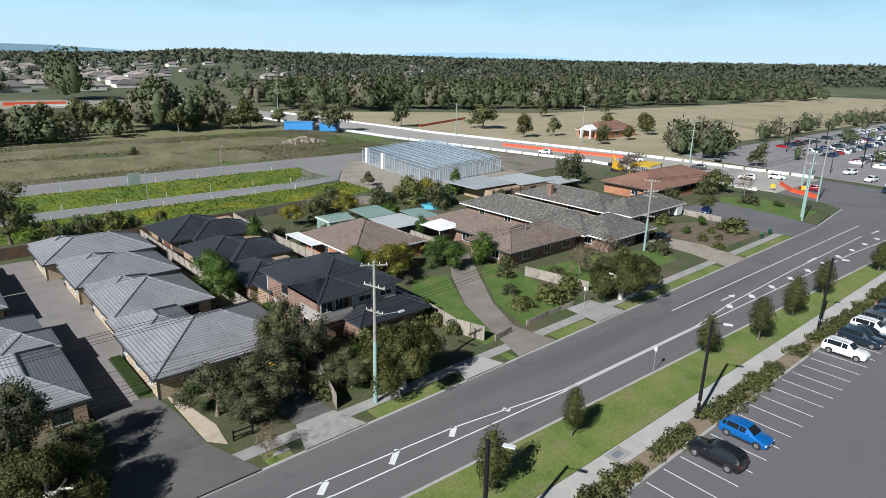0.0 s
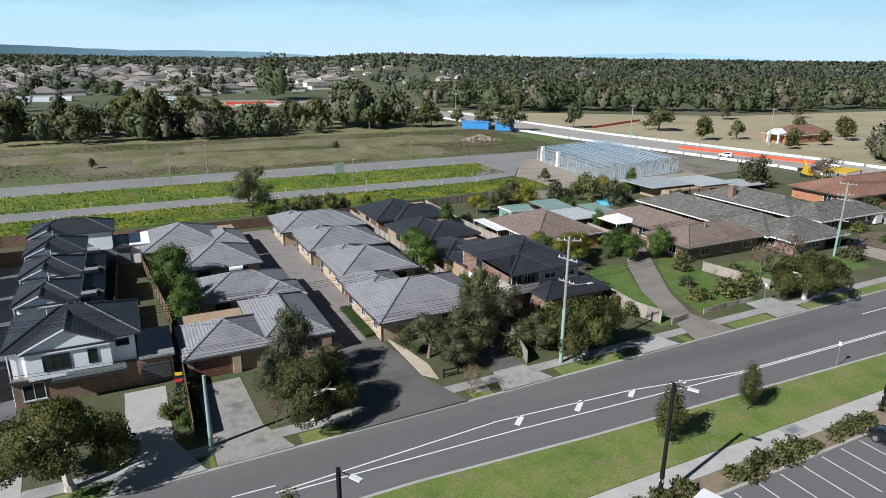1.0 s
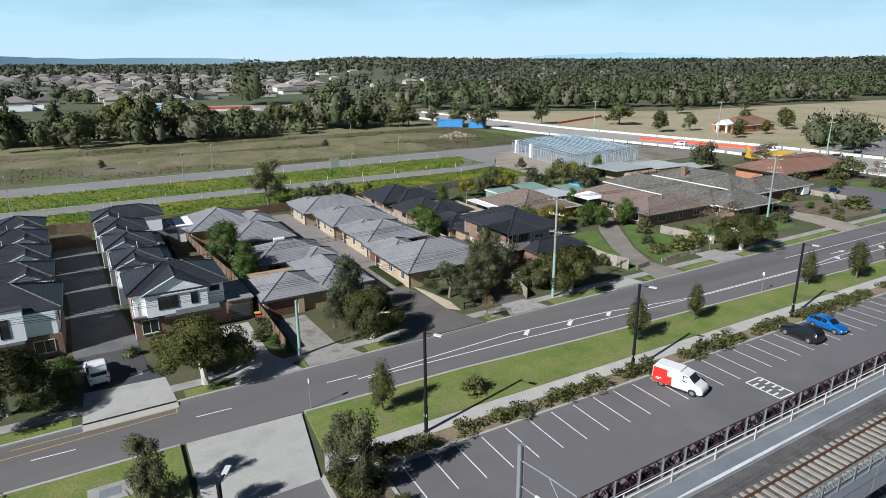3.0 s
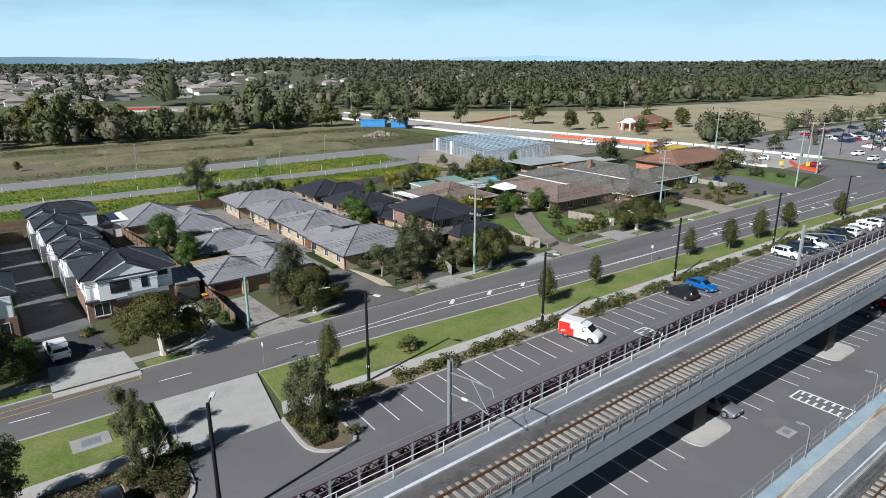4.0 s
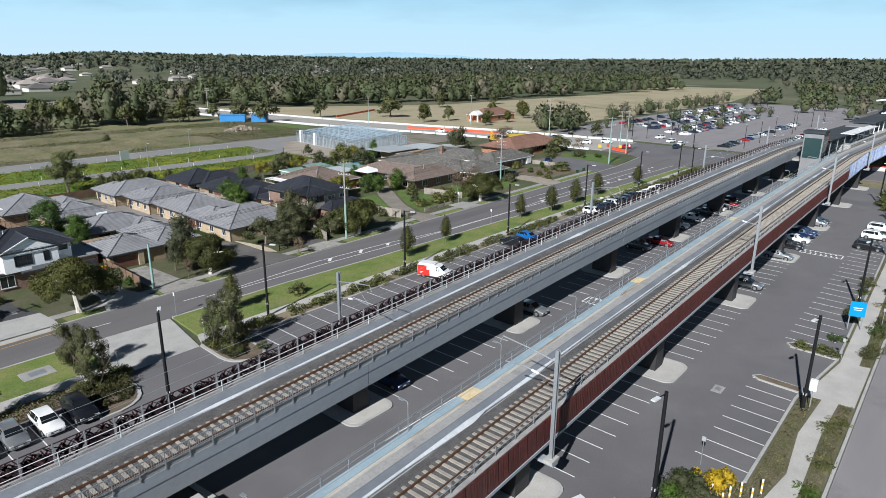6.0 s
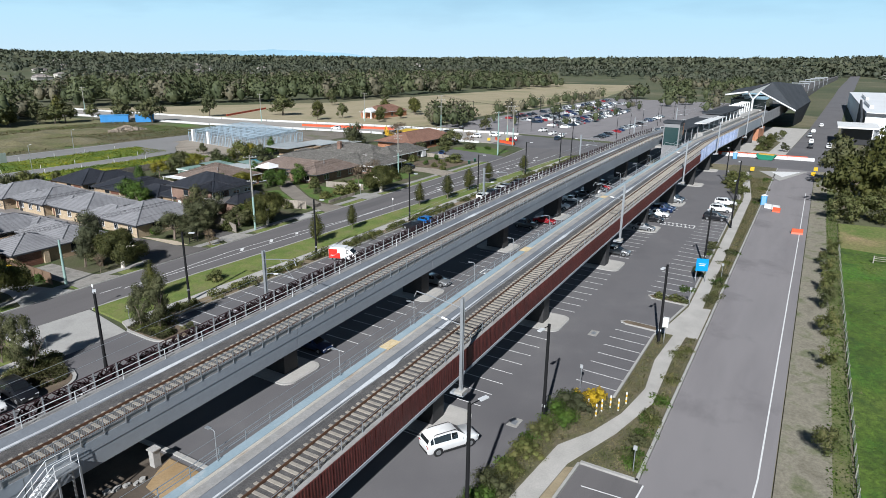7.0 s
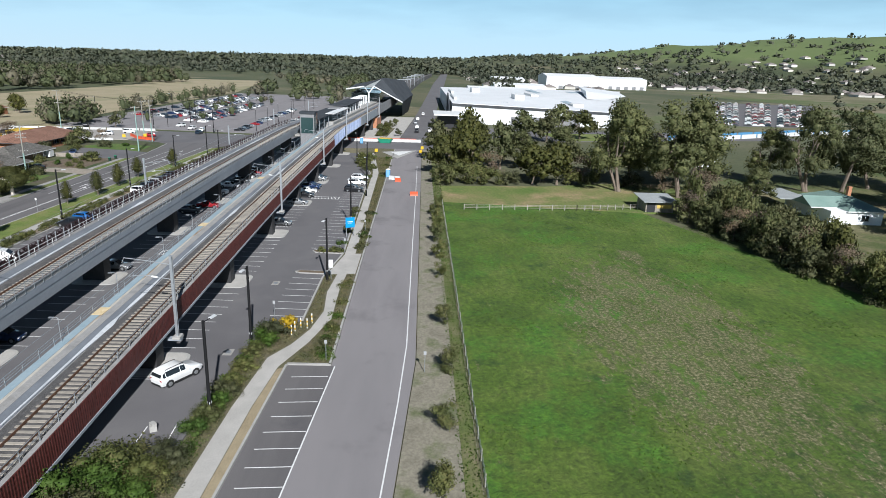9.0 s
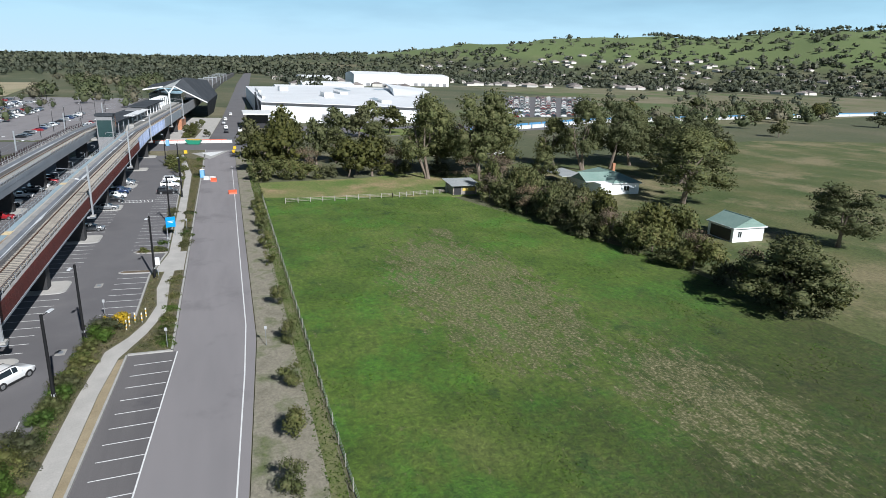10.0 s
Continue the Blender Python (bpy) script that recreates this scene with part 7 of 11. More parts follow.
# beds along the winding path
for i, (x, y, s, sz) in enumerate(((-20.6, -27.2, 0.9, 0.9), (-18.2, -27.5, 0.8, 0.8), (-16.4, -27.6, 1.0, 0.9), (-14, -27.8, 0.8, 0.7), (-4.8, -28.6, 1.1, 1.0), (-2.6, -29.0, 1.2, 1.1), (-7.0, -28.2, 0.8, 0.7), (-22.8, -26.9, 0.8, 0.8), (-26.5, -26.2, 1.1, 0.9), (-29, -25.4, 1.3, 1.0), (-32, -25.0, 1.3, 1.1), (-36, -25.2, 1.4, 1.1), (-28.4, -22.6, 1.9, 1.35), (-31.6, -21.6, 2.0, 1.5), (-35, -22.4, 2.0, 1.5), (-39, -23.5, 2.0, 1.5), (-33, -26.9, 0.9, 0.7), (-40, -27, 1.2, 0.9), (-10.6, -28.0, 0.9, 0.7), (-1.0, -28.6, 0.8, 0.7))):
    plant(NEAR_BUSH[i % 3], x, y, s, sz)
plant(FLOWER, -0.6, -29.9, 1.2)
plant(FLOWER, 1.0, -30.4, 0.9)
for i in range(44):
    x = -8 + 70 * R.random()
    if 20 < x < 31:
        continue
    y = -36.1 + 0.9 * R.random() if R.random() < 0.7 or x < 3 else -32.4 + 0.3 * R.random()
    plant(GRASSY[i % 3], x, y, 0.8 + 0.6 * R.random(), 0.8 + 0.5 * R.random(), z=0.05)
for i in range(16):
    x = 60 + 85 * R.random()
    plant(GRASSY[i % 3], x, -35.6 + 0.7 * R.random() if R.random() < 0.5 else -32.2 + 0.02 * (x - 60), 0.9 + 0.6 * R.random(), z=0.05)
for i in range(16):
    x = -34 + 26 * R.random()
    plant(GRASSY[i % 3], x, -27.6 + 0.5 * R.random(), 0.7 + 0.5 * R.random(), z=0.05)
for i, (x, y, s) in enumerate(((115, -30, 1.2), (121, -29.5, 1.4), (128, -29, 1.5), (134, -30, 1.3), (140, -29, 1.2), (118, -31.5, 1.0), (31.8, -29.5, 0.6), (32.2, -31.5, 0.6), (31.6, -32.5, 0.6), (126, -27, 1.4), (137, -26.5, 1.4))):
    plant(ROUND, x, y, s, s * 0.7)
# ground cover that fills the beds
def cover(name, label, poly, holes, count, seed, material, high=0.3, size=0.24):
    rg = np.random.default_rng(seed)
    xs, ys = [p[0] for p in poly], [p[1] for p in poly]
    pts = []
    while len(pts) < count:
        px, py = rg.uniform(min(xs), max(xs), 4000), rg.uniform(min(ys), max(ys), 4000)
        pts += [(a, b) for a, b in zip(px, py) if inside(poly, a, b) and not any(inside(h_, a, b) for h_ in holes)]
    hs = [max(0.02, high * (0.55 + 1.3 * noise.noise((a / 1.3, b / 1.3, 2.0)))) for a, b in pts]
    cc = np.array([(a, b, 0.1 + q * rg.random()) for (a, b), q in zip(pts, hs)])
    out = rg.normal(size=(len(cc), 3)) * 0.5
    out[:, 2] += 1.0
    return tagged(new(name, leaf_mesh(name, cc, size * (0.6 + 0.9 * rg.random(len(cc))), rg, material, 0.8, out=out)), label, "ground cover", kind="stuff")


def inside(poly, x, y):
    c = False
    for (x0, y0), (x1, y1) in zip(poly, poly[1:] + poly[:1]):
        if (y0 > y) != (y1 > y) and x < (x1 - x0) * (y - y0) / (y1 - y0) + x0:
            c = not c
    return c


PATH_HOLE = [(-60, -27.0), (-34, -28.0), (-18, -28.7), (-8, -29.6), (-4.5, -31.5), (-0.3, -32.9), (5.5, -33.7), (12.4, -33.1), (21.6, -33.6), (41.8, -33.3), (59, -33.0), (110, -32.2), (150, -27.8),
             (150, -30.0), (110, -34.2), (60, -35.0), (30, -35.6), (13.4, -35.1), (3.1, -35.4), (-3.7, -33.8), (-9.8, -32.3), (-34, -31.0), (-60, -29.9)]
CROSS_HOLE = [(20.3, -36.6), (31.2, -36.6), (30.8, -33.4), (20.0, -32.0)]
BED_S = [(-60, -14.4), (-60, -29.6), (-9.1, -32.1), (-9.1, -36.3), (140, -36.2), (140, -27), (110, -32.0), (60, -33.0), (31, -33.7), (19, -32.1), (2.0, -32.0), (0.8, -29.5), (-1.2, -28.0), (-8, -27.1), (-24, -26.7), (-34, -20.6)]
LEAF_ISLAND = leafy("dark island shrubs", [(0.052, 0.058, 0.024), (0.085, 0.084, 0.038), (0.125, 0.108, 0.062)], patch=0.45)
LEAF_BED = leafy("mixed bed plants", [(0.095, 0.12, 0.04), (0.16, 0.16, 0.08), (0.22, 0.19, 0.115), (0.135, 0.19, 0.055)], 0.4, patch=0.45)
cover("bed_plants", "low grey-green plants covering the beds", BED_S, [PATH_HOLE, CROSS_HOLE], 74000, 31, LEAF_BED, 0.42, 0.115)
cover("bed_plants", "low green plants in the car park bed", [(-60, 19.4), (-26, 20.3), (-22.2, 21.1), (-22.1, 22.9), (-60, 22.6)], [], 6000, 32, LEAF_BED, 0.6, 0.18)
cover("bed_plants", "dense low green shrubs in the car park island", [(-25.6, 16.4), (-23.0, 16.4), (-21.6, 18.5), (-21.4, 22.8), (-26, 22.5)], [], 5200, 36, LEAF_ISLAND, 0.9, 0.17)
cover("bed_plants", "dense low green shrubs in the car park island", [(-12.2, 16.3), (-10.2, 16.3), (-9.0, 19), (-9.0, 22.6), (-12.4, 22.4)], [], 5200, 37, LEAF_ISLAND, 0.8, 0.17)
cover("grass_tufts", "rough grass tufts along the fence", [(-70, -46.9), (-37, -49.6), (60, -49.4), (110, -49.2), (110, -51.6), (-37, -51.7), (-70, -49.4)], [], 6000, 34, TUFT, 0.06, 0.16)
# small trees of the road shoulder
SAPLING = [bush_model("sapling", "small shrubby sapling on the road shoulder", "sapling", random_blobs(9, np.random.default_rng(180 + i), 0.7, 0.3, 2.4, 0.35, 0.65, 1.0, False), 1900, 0.125, LEAF_SHRUB, 185 + i, "shoulder saplings") for i in range(3)]
for i, (x, y, s) in enumerate(((68, -50.2, 0.8), (61, -48.8, 0.7), (55, -49.2, 0.8), (46.5, -49.4, 0.95), (39.2, -49.0, 0.85), (30, -49.2, 0.9), (20.3, -49.5, 0.75), (2.0, -49.3, 0.8), (-10.2, -49.2, 0.85), (-21.2, -48.6, 0.85), (-30.8, -48.0, 0.9), (-38.4, -47.4, 0.9), (-47, -46.6, 0.9))):
    plant(SAPLING[i % 3], x, y, s * 1.5, s * (1.1 + 0.45 * R.random()), z=0.0)
# boundary bushes of the paddock
for i in range(24):
    k = i / 23
    x = 64 - 84 * k
    yb_ = float(np.interp(x, [-20, 12, 50, 64], [-117, -114, -107, -104])) - 3 * R.random()
    hb_ = float(np.interp(x, [-20, 0, 12, 30, 64], [1.2, 0.95, 1.0, 1.45, 1.7])) * (0.55 + 0.75 * R.random())
    plant(BUSHY[int(3 * R.random())], x + 1.5 * R.normal(), yb_, 0.7 + 0.6 * R.random(), hb_)
    if R.random() < 0.4:
        plant(MIDTREE[i % 3], x + R.normal(), yb_ - 3, 0.6 + 0.3 * R.random(), 0.65 + 0.35 * R.random(), z=0.0)
    elif R.random() < 0.35:
        plant(BARE, x, yb_ + 0.5, 1.1, 1.2)
for i in range(14):
    x = 70 - 60 * R.random()
    plant(BUSHY[i % 3], x, np.interp(x, [0, 70], [-124, -112]) - 5 * R.random(), 1.0, 1.2 + 0.4 * R.random())
for i, (x, y, s, sz) in enumerate(((87, -113, 1.3, 1.3), (93, -99, 1.05, 1.17), (99, -120, 1.1, 1.05), (104, -106, 1.0, 1.0), (101, -155, 0.95, 1.15), (102, -166, 1.1, 1.2), (108, -178, 1.05, 1.02), (74, -172.5, 1.5, 0.84), (82, -184, 1.0, 0.75), (112, -190, 1.1, 0.9), (76, -127, 0.6, 0.5), (120, -132, 1.0, 0.9), (97, -190, 1.15, 0.95), (112, -150, 0.8, 0.8), (-18.5, -116.5, 0.85, 0.58), (7.0, -156, 0.9, 0.62), (49, -153, 1.3, 0.92),
                                         (128, -78, 0.75, 0.62), (124, -62, 0.7, 0.55), (134, -92, 0.8, 0.65), (150, -118, 0.9, 0.75), (130, -225, 0.9, 0.6), (138, -240, 1.0, 0.65), (124, -212, 0.8, 0.5), (190, -88, 0.9, 0.75), (200, -100, 0.9, 0.75), (215, -118, 1.0, 0.7), (165, -130, 0.9, 0.7),
                                         (196, -66, 0.6, 0.5), (10.2, 121.5, 0.62, 0.52), (205, 208, 1.0, 0.6), (142, 232, 0.9, 0.65), (330, -330, 1.0, 0.6), (365, -420, 1.0, 0.7), (260, -380, 0.9, 0.55), (300, -480, 1.1, 0.7), (310, -500, 1.1, 0.7), (240, -470, 1.0, 0.6))):
    if x > 185 or abs(y) > 200:
        plant(MIDTREE[i % 3], x, y, s * 1.6, sz * 1.9, z=0.0)
    else:
        plant(GUM[i % 3], x, y, s, sz, z=0.0)
for i, (x, y, s_, z_) in enumerate(((97, -52, 1.05, 1.1), (98, -56.5, 1.15, 1.2), (98.5, -61, 1.1, 1.15), (98, -65, 0.9, 0.9), (100, -71, 0.8, 0.8), (101, -89, 0.8, 0.7), (104, -95, 0.8, 0.8), (99, -104, 0.9, 0.9))):
    plant(BUSHY[2 if i < 4 else i % 3], x, y, s_, z_, z=0.0)
for x, y, s_, z_ in ((112, -53, 1.1, 1.2), (116, -60, 1.3, 1.35), (130, -61.5, 1.3, 1.85), (125, -71, 1.1, 1.5), (100, -77, 1.25, 1.15), (101, -84, 1.3, 1.2), (104, -80, 1.0, 1.05), (128, -94, 1.0, 1.0), (119, -101, 1.0, 1.0), (133, -110, 1.2, 1.3), (122, -120, 1.1, 1.1), (252, -117, 1.6, 1.35), (140, -52, 1.2, 1.4), (146, -66, 1.1, 1.2)):
    plant(MIDTREE[int(x + y) % 3], x, y, s_, z_, z=0.0)
for x, y in ((103, -91.5), (106, -66), (84, -108), (82, -117), (90, -121)):
    plant(BARE, x, y, 1.5, 1.4)
for i in range(8):
    plant(BUSHY[i % 3], 128 + 14 * R.random(), -210 - 35 * R.random(), 1.2, 1.3, z=0.0)

# single trees of the middle distance
MR = random.Random(15)
for i in range(46):
    x = -130 + 250 * MR.random()
    plant(MIDTREE[i % 3], x, 254 + 34 * MR.random() + 0.05 * x, MR.uniform(0.8, 1.4) * (1.3 if x < 40 else 1), MR.uniform(0.8, 1.4) * (1.4 if x < 40 else 1), z=0.0)
for x, y, s_, z_ in ((138, 250, 1.1, 1.1), (131, 262, 0.8, 0.8), (176, 232, 1.0, 1.2), (196, 175, 0.9, 1.0), (212, 172, 0.7, 0.8), (216, 150, 0.7, 0.7), (228, 146, 0.6, 0.6), (252, 152, 0.8, 0.9), (262, 160, 0.9, 0.9), (250, 172, 0.8, 0.8), (206, 144, 0.6, 0.6), (150, 82, 0.5, 0.55), (280, 236, 1.0, 1.1), (330, 228, 1.0, 1.0),
                      (205, 84, 0.6, 0.7), (238, 110, 0.6, 0.6), (86, 128, 0.35, 0.4), (-60, 182, 0.4, 0.4), (-20, 196, 0.3, 0.3), (52, 200, 0.35, 0.4),
                      (176, -52, 0.8, 0.8), (186, -62, 1.0, 0.9), (196, -70, 0.9, 0.9), (206, -30, 0.4, 0.4), (214, -28, 0.45, 0.45), (224, -30, 0.4, 0.45), (236, -31, 0.4, 0.4), (205, -36, 0.35, 0.35), (246, -33, 0.4, 0.4),
                      (36, -222, 1.0, 0.9), (120, -180, 1.0, 1.1), (150, -200, 1.1, 1.1), (140, -170, 0.9, 1.0), (170, -160, 0.9, 0.9), (182, -210, 1.0, 0.9), (160, -260, 1.1, 1.0), (210, -300, 1.0, 0.9), (190, -330, 1.1, 1.0)):
    plant(MIDTREE[int(abs(x * 7 + y)) % 3], x, y, s_, z_, z=0.0)

# ---- woodland and grass that nobody could count ----
def scatter_trees(name, label, spots, per, leaf, seed, material=LEAF_FAR):
    """spots: x, y, z, crown radius, height. Each tree is a rough dark core under a shell of leaf clumps."""
    rng = np.random.default_rng(seed)
    base = np.array(spots)
    sp = np.repeat(base, per, 0)
    d = rng.normal(size=(len(sp), 3))
    d /= np.linalg.norm(d, axis=1)[:, None]
    d[:, 2] = np.abs(d[:, 2]) * 1.5 - 0.5
    wob = 0.8 + 0.4 * rng.random(len(sp))
    c = sp[:, :3] + np.stack([d[:, 0] * sp[:, 3] * wob, d[:, 1] * sp[:, 3] * wob, sp[:, 4] * (0.52 + 0.44 * d[:, 2] * wob)], 1)
    ob = new(name, leaf_mesh(name, c, leaf * (0.6 + 0.8 * rng.random(len(c))) * sp[:, 3] / 4, rng, material, out=d + np.array([0, 0, 0.35])))
    foot = base[:, :3] + np.stack([0 * base[:, 3], 0 * base[:, 3], base[:, 4] * 0.12], 1)
    v, f = dome_mesh(foot, base[:, 3] * 0.62, base[:, 4] * 0.66, rng)
    core = bpy.data.meshes.new("canopy_core")
    core.from_pydata(v.tolist(), [], f.tolist())
    core.shade_smooth()
    tagged(part("canopy_core", core, material, ob), kind="stuff")
    return tagged(ob, label, "woodland", kind="stuff")
def spots_in(poly, count, rng, r0, r1, h0, h1, clump=0.0):
    xs, ys = [p[0] for p in poly], [p[1] for p in poly]
    out = []
    tries = 0
    while len(out) < count and tries < count * 40:
        tries += 1
        x, y = rng.uniform(min(xs), max(xs)), rng.uniform(min(ys), max(ys))
        if not inside(poly, x, y) or (clump and noise.noise((x / clump, y / clump, 9.0)) < rng.uniform(-0.35, 0.25)):
            continue
        r = rng.uniform(r0, r1)
        out.append((x, y, land(x, y), r, rng.uniform(h0, h1)))
    return out


W = random.Random(77)
near = spots_in([(158, 352), (178, 330), (281, 272), (434, 247), (669, 215), (900, 330), (760, 520), (420, 560), (230, 560), (176, 420)], 880, W, 3.5, 7.0, 9, 16, 45)
near += spots_in([(-120, 250), (58, 250), (70, 262), (60, 285), (-120, 286)], 84, W, 3.5, 6.5, 6, 13, 30)
near += spots_in([(70, 264), (92, 262), (98, 276), (78, 282)], 12, W, 5, 7.5, 17, 24)
near += spots_in([(104, 288), (116, 282), (120, 296), (108, 304)], 6, W, 4.5, 6.5, 13, 17)
near += spots_in([(20, 405), (60, 480), (150, 470), (210, 620), (120, 700), (-160, 640), (-260, 420)], 70, W, 3.5, 6.5, 6, 12, 40)
near += spots_in([(70, 448), (100, 452), (104, 484), (76, 488)], 9, W, 6, 9, 24, 33)
near += spots_in([(168, 348), (280, 278), (430, 254), (440, 270), (300, 300), (180, 370)], 26, W, 6, 9, 15, 21)
near += spots_in([(206, 98), (246, 110), (244, 126), (206, 124)], 22, W, 3.0, 5.0, 7, 12)
near += spots_in([(250, 112), (480, 112), (480, 120), (250, 122)], 34, W, 2.0, 3.6, 5, 10)
near += spots_in([(210, 44), (470, 46), (470, 104), (210, 104)], 22, W, 1.8, 2.8, 4, 7)
near += spots_in([(350, 10), (900, 30), (900, 160), (490, 108)], 90, W, 3.0, 7.0, 6, 14, 60)
near += spots_in([(200, -240), (250, -420), (340, -560), (420, -560), (300, -300)], 60, W, 3.5, 6.5, 6, 13, 70)
LEAF_DRY_FAR = leafy("grey-brown woodland canopy", [(0.075, 0.075, 0.05), (0.125, 0.115, 0.078), (0.185, 0.165, 0.115)], 0.22, trans=0.1, patch=0.09)
dull = [p for p in near if W.random() < 0.28]
near = [p for p in near if p not in dull]
scatter_trees("woodland", "dark green eucalypt woodland and scattered trees", near, 100, 1.27, 1)
scatter_trees("woodland", "grey-brown scattered trees among the woodland", dull, 88, 1.2, 21, LEAF_DRY_FAR)
mid = spots_in([(-700, 560), (-80, 580), (160, 640), (420, 580), (760, 540), (900, 340), (1000, 180), (1500, 250), (1300, 900), (600, 1400), (-200, 1500), (-900, 1100)], 2400, W, 4.5, 8.5, 8, 15, 120)
mid = [p for p in mid if math.degrees(math.atan2(p[1], p[0])) < 63 or W.random() < 0.22]
mid += spots_in([(900, -40), (1600, -90), (1600, 240), (900, 160)], 300, W, 4.5, 8.0, 8, 14, 120)
mid += spots_in([(560, -130), (1500, -130), (1500, -420), (960, -330), (900, -220)], 260, W, 4.5, 9.0, 7, 15, 140)
mid += spots_in([(330, -420), (560, -420), (900, -700), (560, -900), (380, -700)], 26, W, 3.5, 6.0, 6, 11)
mid += spots_in([(1000, -120), (1750, -240), (1500, -1000), (1000, -1450), (500, -1500), (700, -1130), (1010, -640)], 620, W, 5.0, 11.0, 8, 15, 90)
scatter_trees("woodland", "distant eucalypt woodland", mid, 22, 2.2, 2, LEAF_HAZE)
far = []
while len(far) < 8200:
    r, a = 1400 + 2400 * W.random() ** 1.2, radians(W.uniform(-75, 105))
    x, y = r * math.cos(a), r * math.sin(a)
    az = math.degrees(a)
    open_ = -38 < az < -13 and 2200 < r < 2720
    if (66 < az < 92 and r < 2200 and W.random() < 0.6) or noise.noise((x / 300, y / 300, 2.0)) < W.uniform(-0.75, 0.1) or (open_ and W.random() < 0.88):
        continue
    far.append((x, y, land(x, y) - 1, W.uniform(7, 13), W.uniform(8, 17)))
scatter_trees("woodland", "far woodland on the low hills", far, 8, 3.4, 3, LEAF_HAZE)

# tufts in the paddock and flowering weeds in the lots
tr = np.random.default_rng(8)
n = 42000
tx, ty = tr.uniform(-75, 66, n), tr.uniform(-112, -52, n)
keep = np.array([noise.noise((a / 9, b / 9, 1.0)) + 0.5 * noise.noise((a / 2.5, b / 2.5, 4.0)) > 0.3 - 0.003 * (a + 20) for a, b in zip(tx, ty)])
c = np.stack([tx, ty, np.full(n, 0.06)], 1)[keep]
tagged(new("grass_tufts", leaf_mesh("grass_tufts", c, 0.16 + 0.2 * tr.random(len(c)), tr, TUFT, 0.5)), "green weed and grass tufts in the paddock", "grass", kind="stuff")
n = 26000
tx, ty = tr.uniform(-100, 84, n), np.where(tr.random(n) < 0.5, tr.uniform(122.6, 135.4, n), tr.uniform(142.6, 161.4, n))
c = np.stack([tx, ty, 0.12 + 0.25 * tr.random(n)], 1)
tagged(new("flowering_weeds", leaf_mesh("flowering_weeds", c, 0.28 + 0.3 * tr.random(n), tr, leafy("weed flowers", [(0.085, 0.14, 0.02), (0.12, 0.175, 0.022), (0.24, 0.25, 0.028), (0.46, 0.40, 0.03)], patch=0.1), 0.8, out=np.tile([0.0, 0.0, 1.0], (len(c), 1)))), "yellow flowering weeds on empty lots", "weeds", kind="stuff")
n = 46000
tx, ty = tr.uniform(-110, 134, n), tr.uniform(176, 246, n)
keep = np.array([noise.noise((a / 26, b / 16, 6.0)) + 0.004 * (a - 20) > tr.uniform(-0.35, 0.25) for a, b in zip(tx, ty)])
c = np.stack([tx, ty, 0.05 + 0.35 * tr.random(n)], 1)[keep]
tagged(new("scrub", leaf_mesh("scrub", c, 0.25 + 0.4 * tr.random(len(c)), tr, leafy("dry scrub", [(0.075, 0.085, 0.03), (0.115, 0.108, 0.052), (0.165, 0.145, 0.088), (0.08, 0.092, 0.034)], patch=0.06), 0.8, out=np.tile([0.0, 0.0, 1.0], (len(c), 1)))), "low dry scrub on waste ground", "scrub", kind="stuff")

# grown-over earth mounds on the waste ground
MOUND = surface("dry grass mound", [(0.105, 0.115, 0.042), (0.155, 0.14, 0.072), (0.20, 0.175, 0.11)], 0.09, 1.4, 0.5, 0.95, 1.0, depth=0.3)


def mound(cx, cy, rx, ry, high, seed):
    mb, nu, nv = MB(), 44, 20
    for j in range(nv + 1):
        for i in range(nu + 1):
            u, v_ = 2 * i / nu - 1, 2 * j / nv - 1
            k = max(0.0, 1 - u * u) * max(0.0, 1 - v_ * v_)
            x, y = cx + u * rx, cy + v_ * ry
            mb.v.append((x, y, -0.1 + high * k ** 0.6 * (0.8 + 0.5 * noise.noise((x / 7, y / 5, seed)) + 0.25 * noise.noise((x / 2.2, y / 2.2, seed)))))
    w = nu + 1
    mb.f = [(j * w + i, j * w + i + 1, (j + 1) * w + i + 1, (j + 1) * w + i) for j in range(nv) for i in range(nu)]
    solid("earth_mound", mb, MOUND, "low earth mound grown over with dry grass", "mound", kind="structure", smooth=True)


for cx, cy, rx, ry, high, seed in ((52, 192, 38, 11, 2.6, 1.0), (14, 200, 24, 12, 1.9, 2.0), (86, 218, 28, 11, 1.8, 3.0), (-24, 218, 30, 10, 1.4, 4.0), (40, 226, 34, 9, 1.3, 5.0)):
    mound(cx, cy, rx, ry, high, seed)

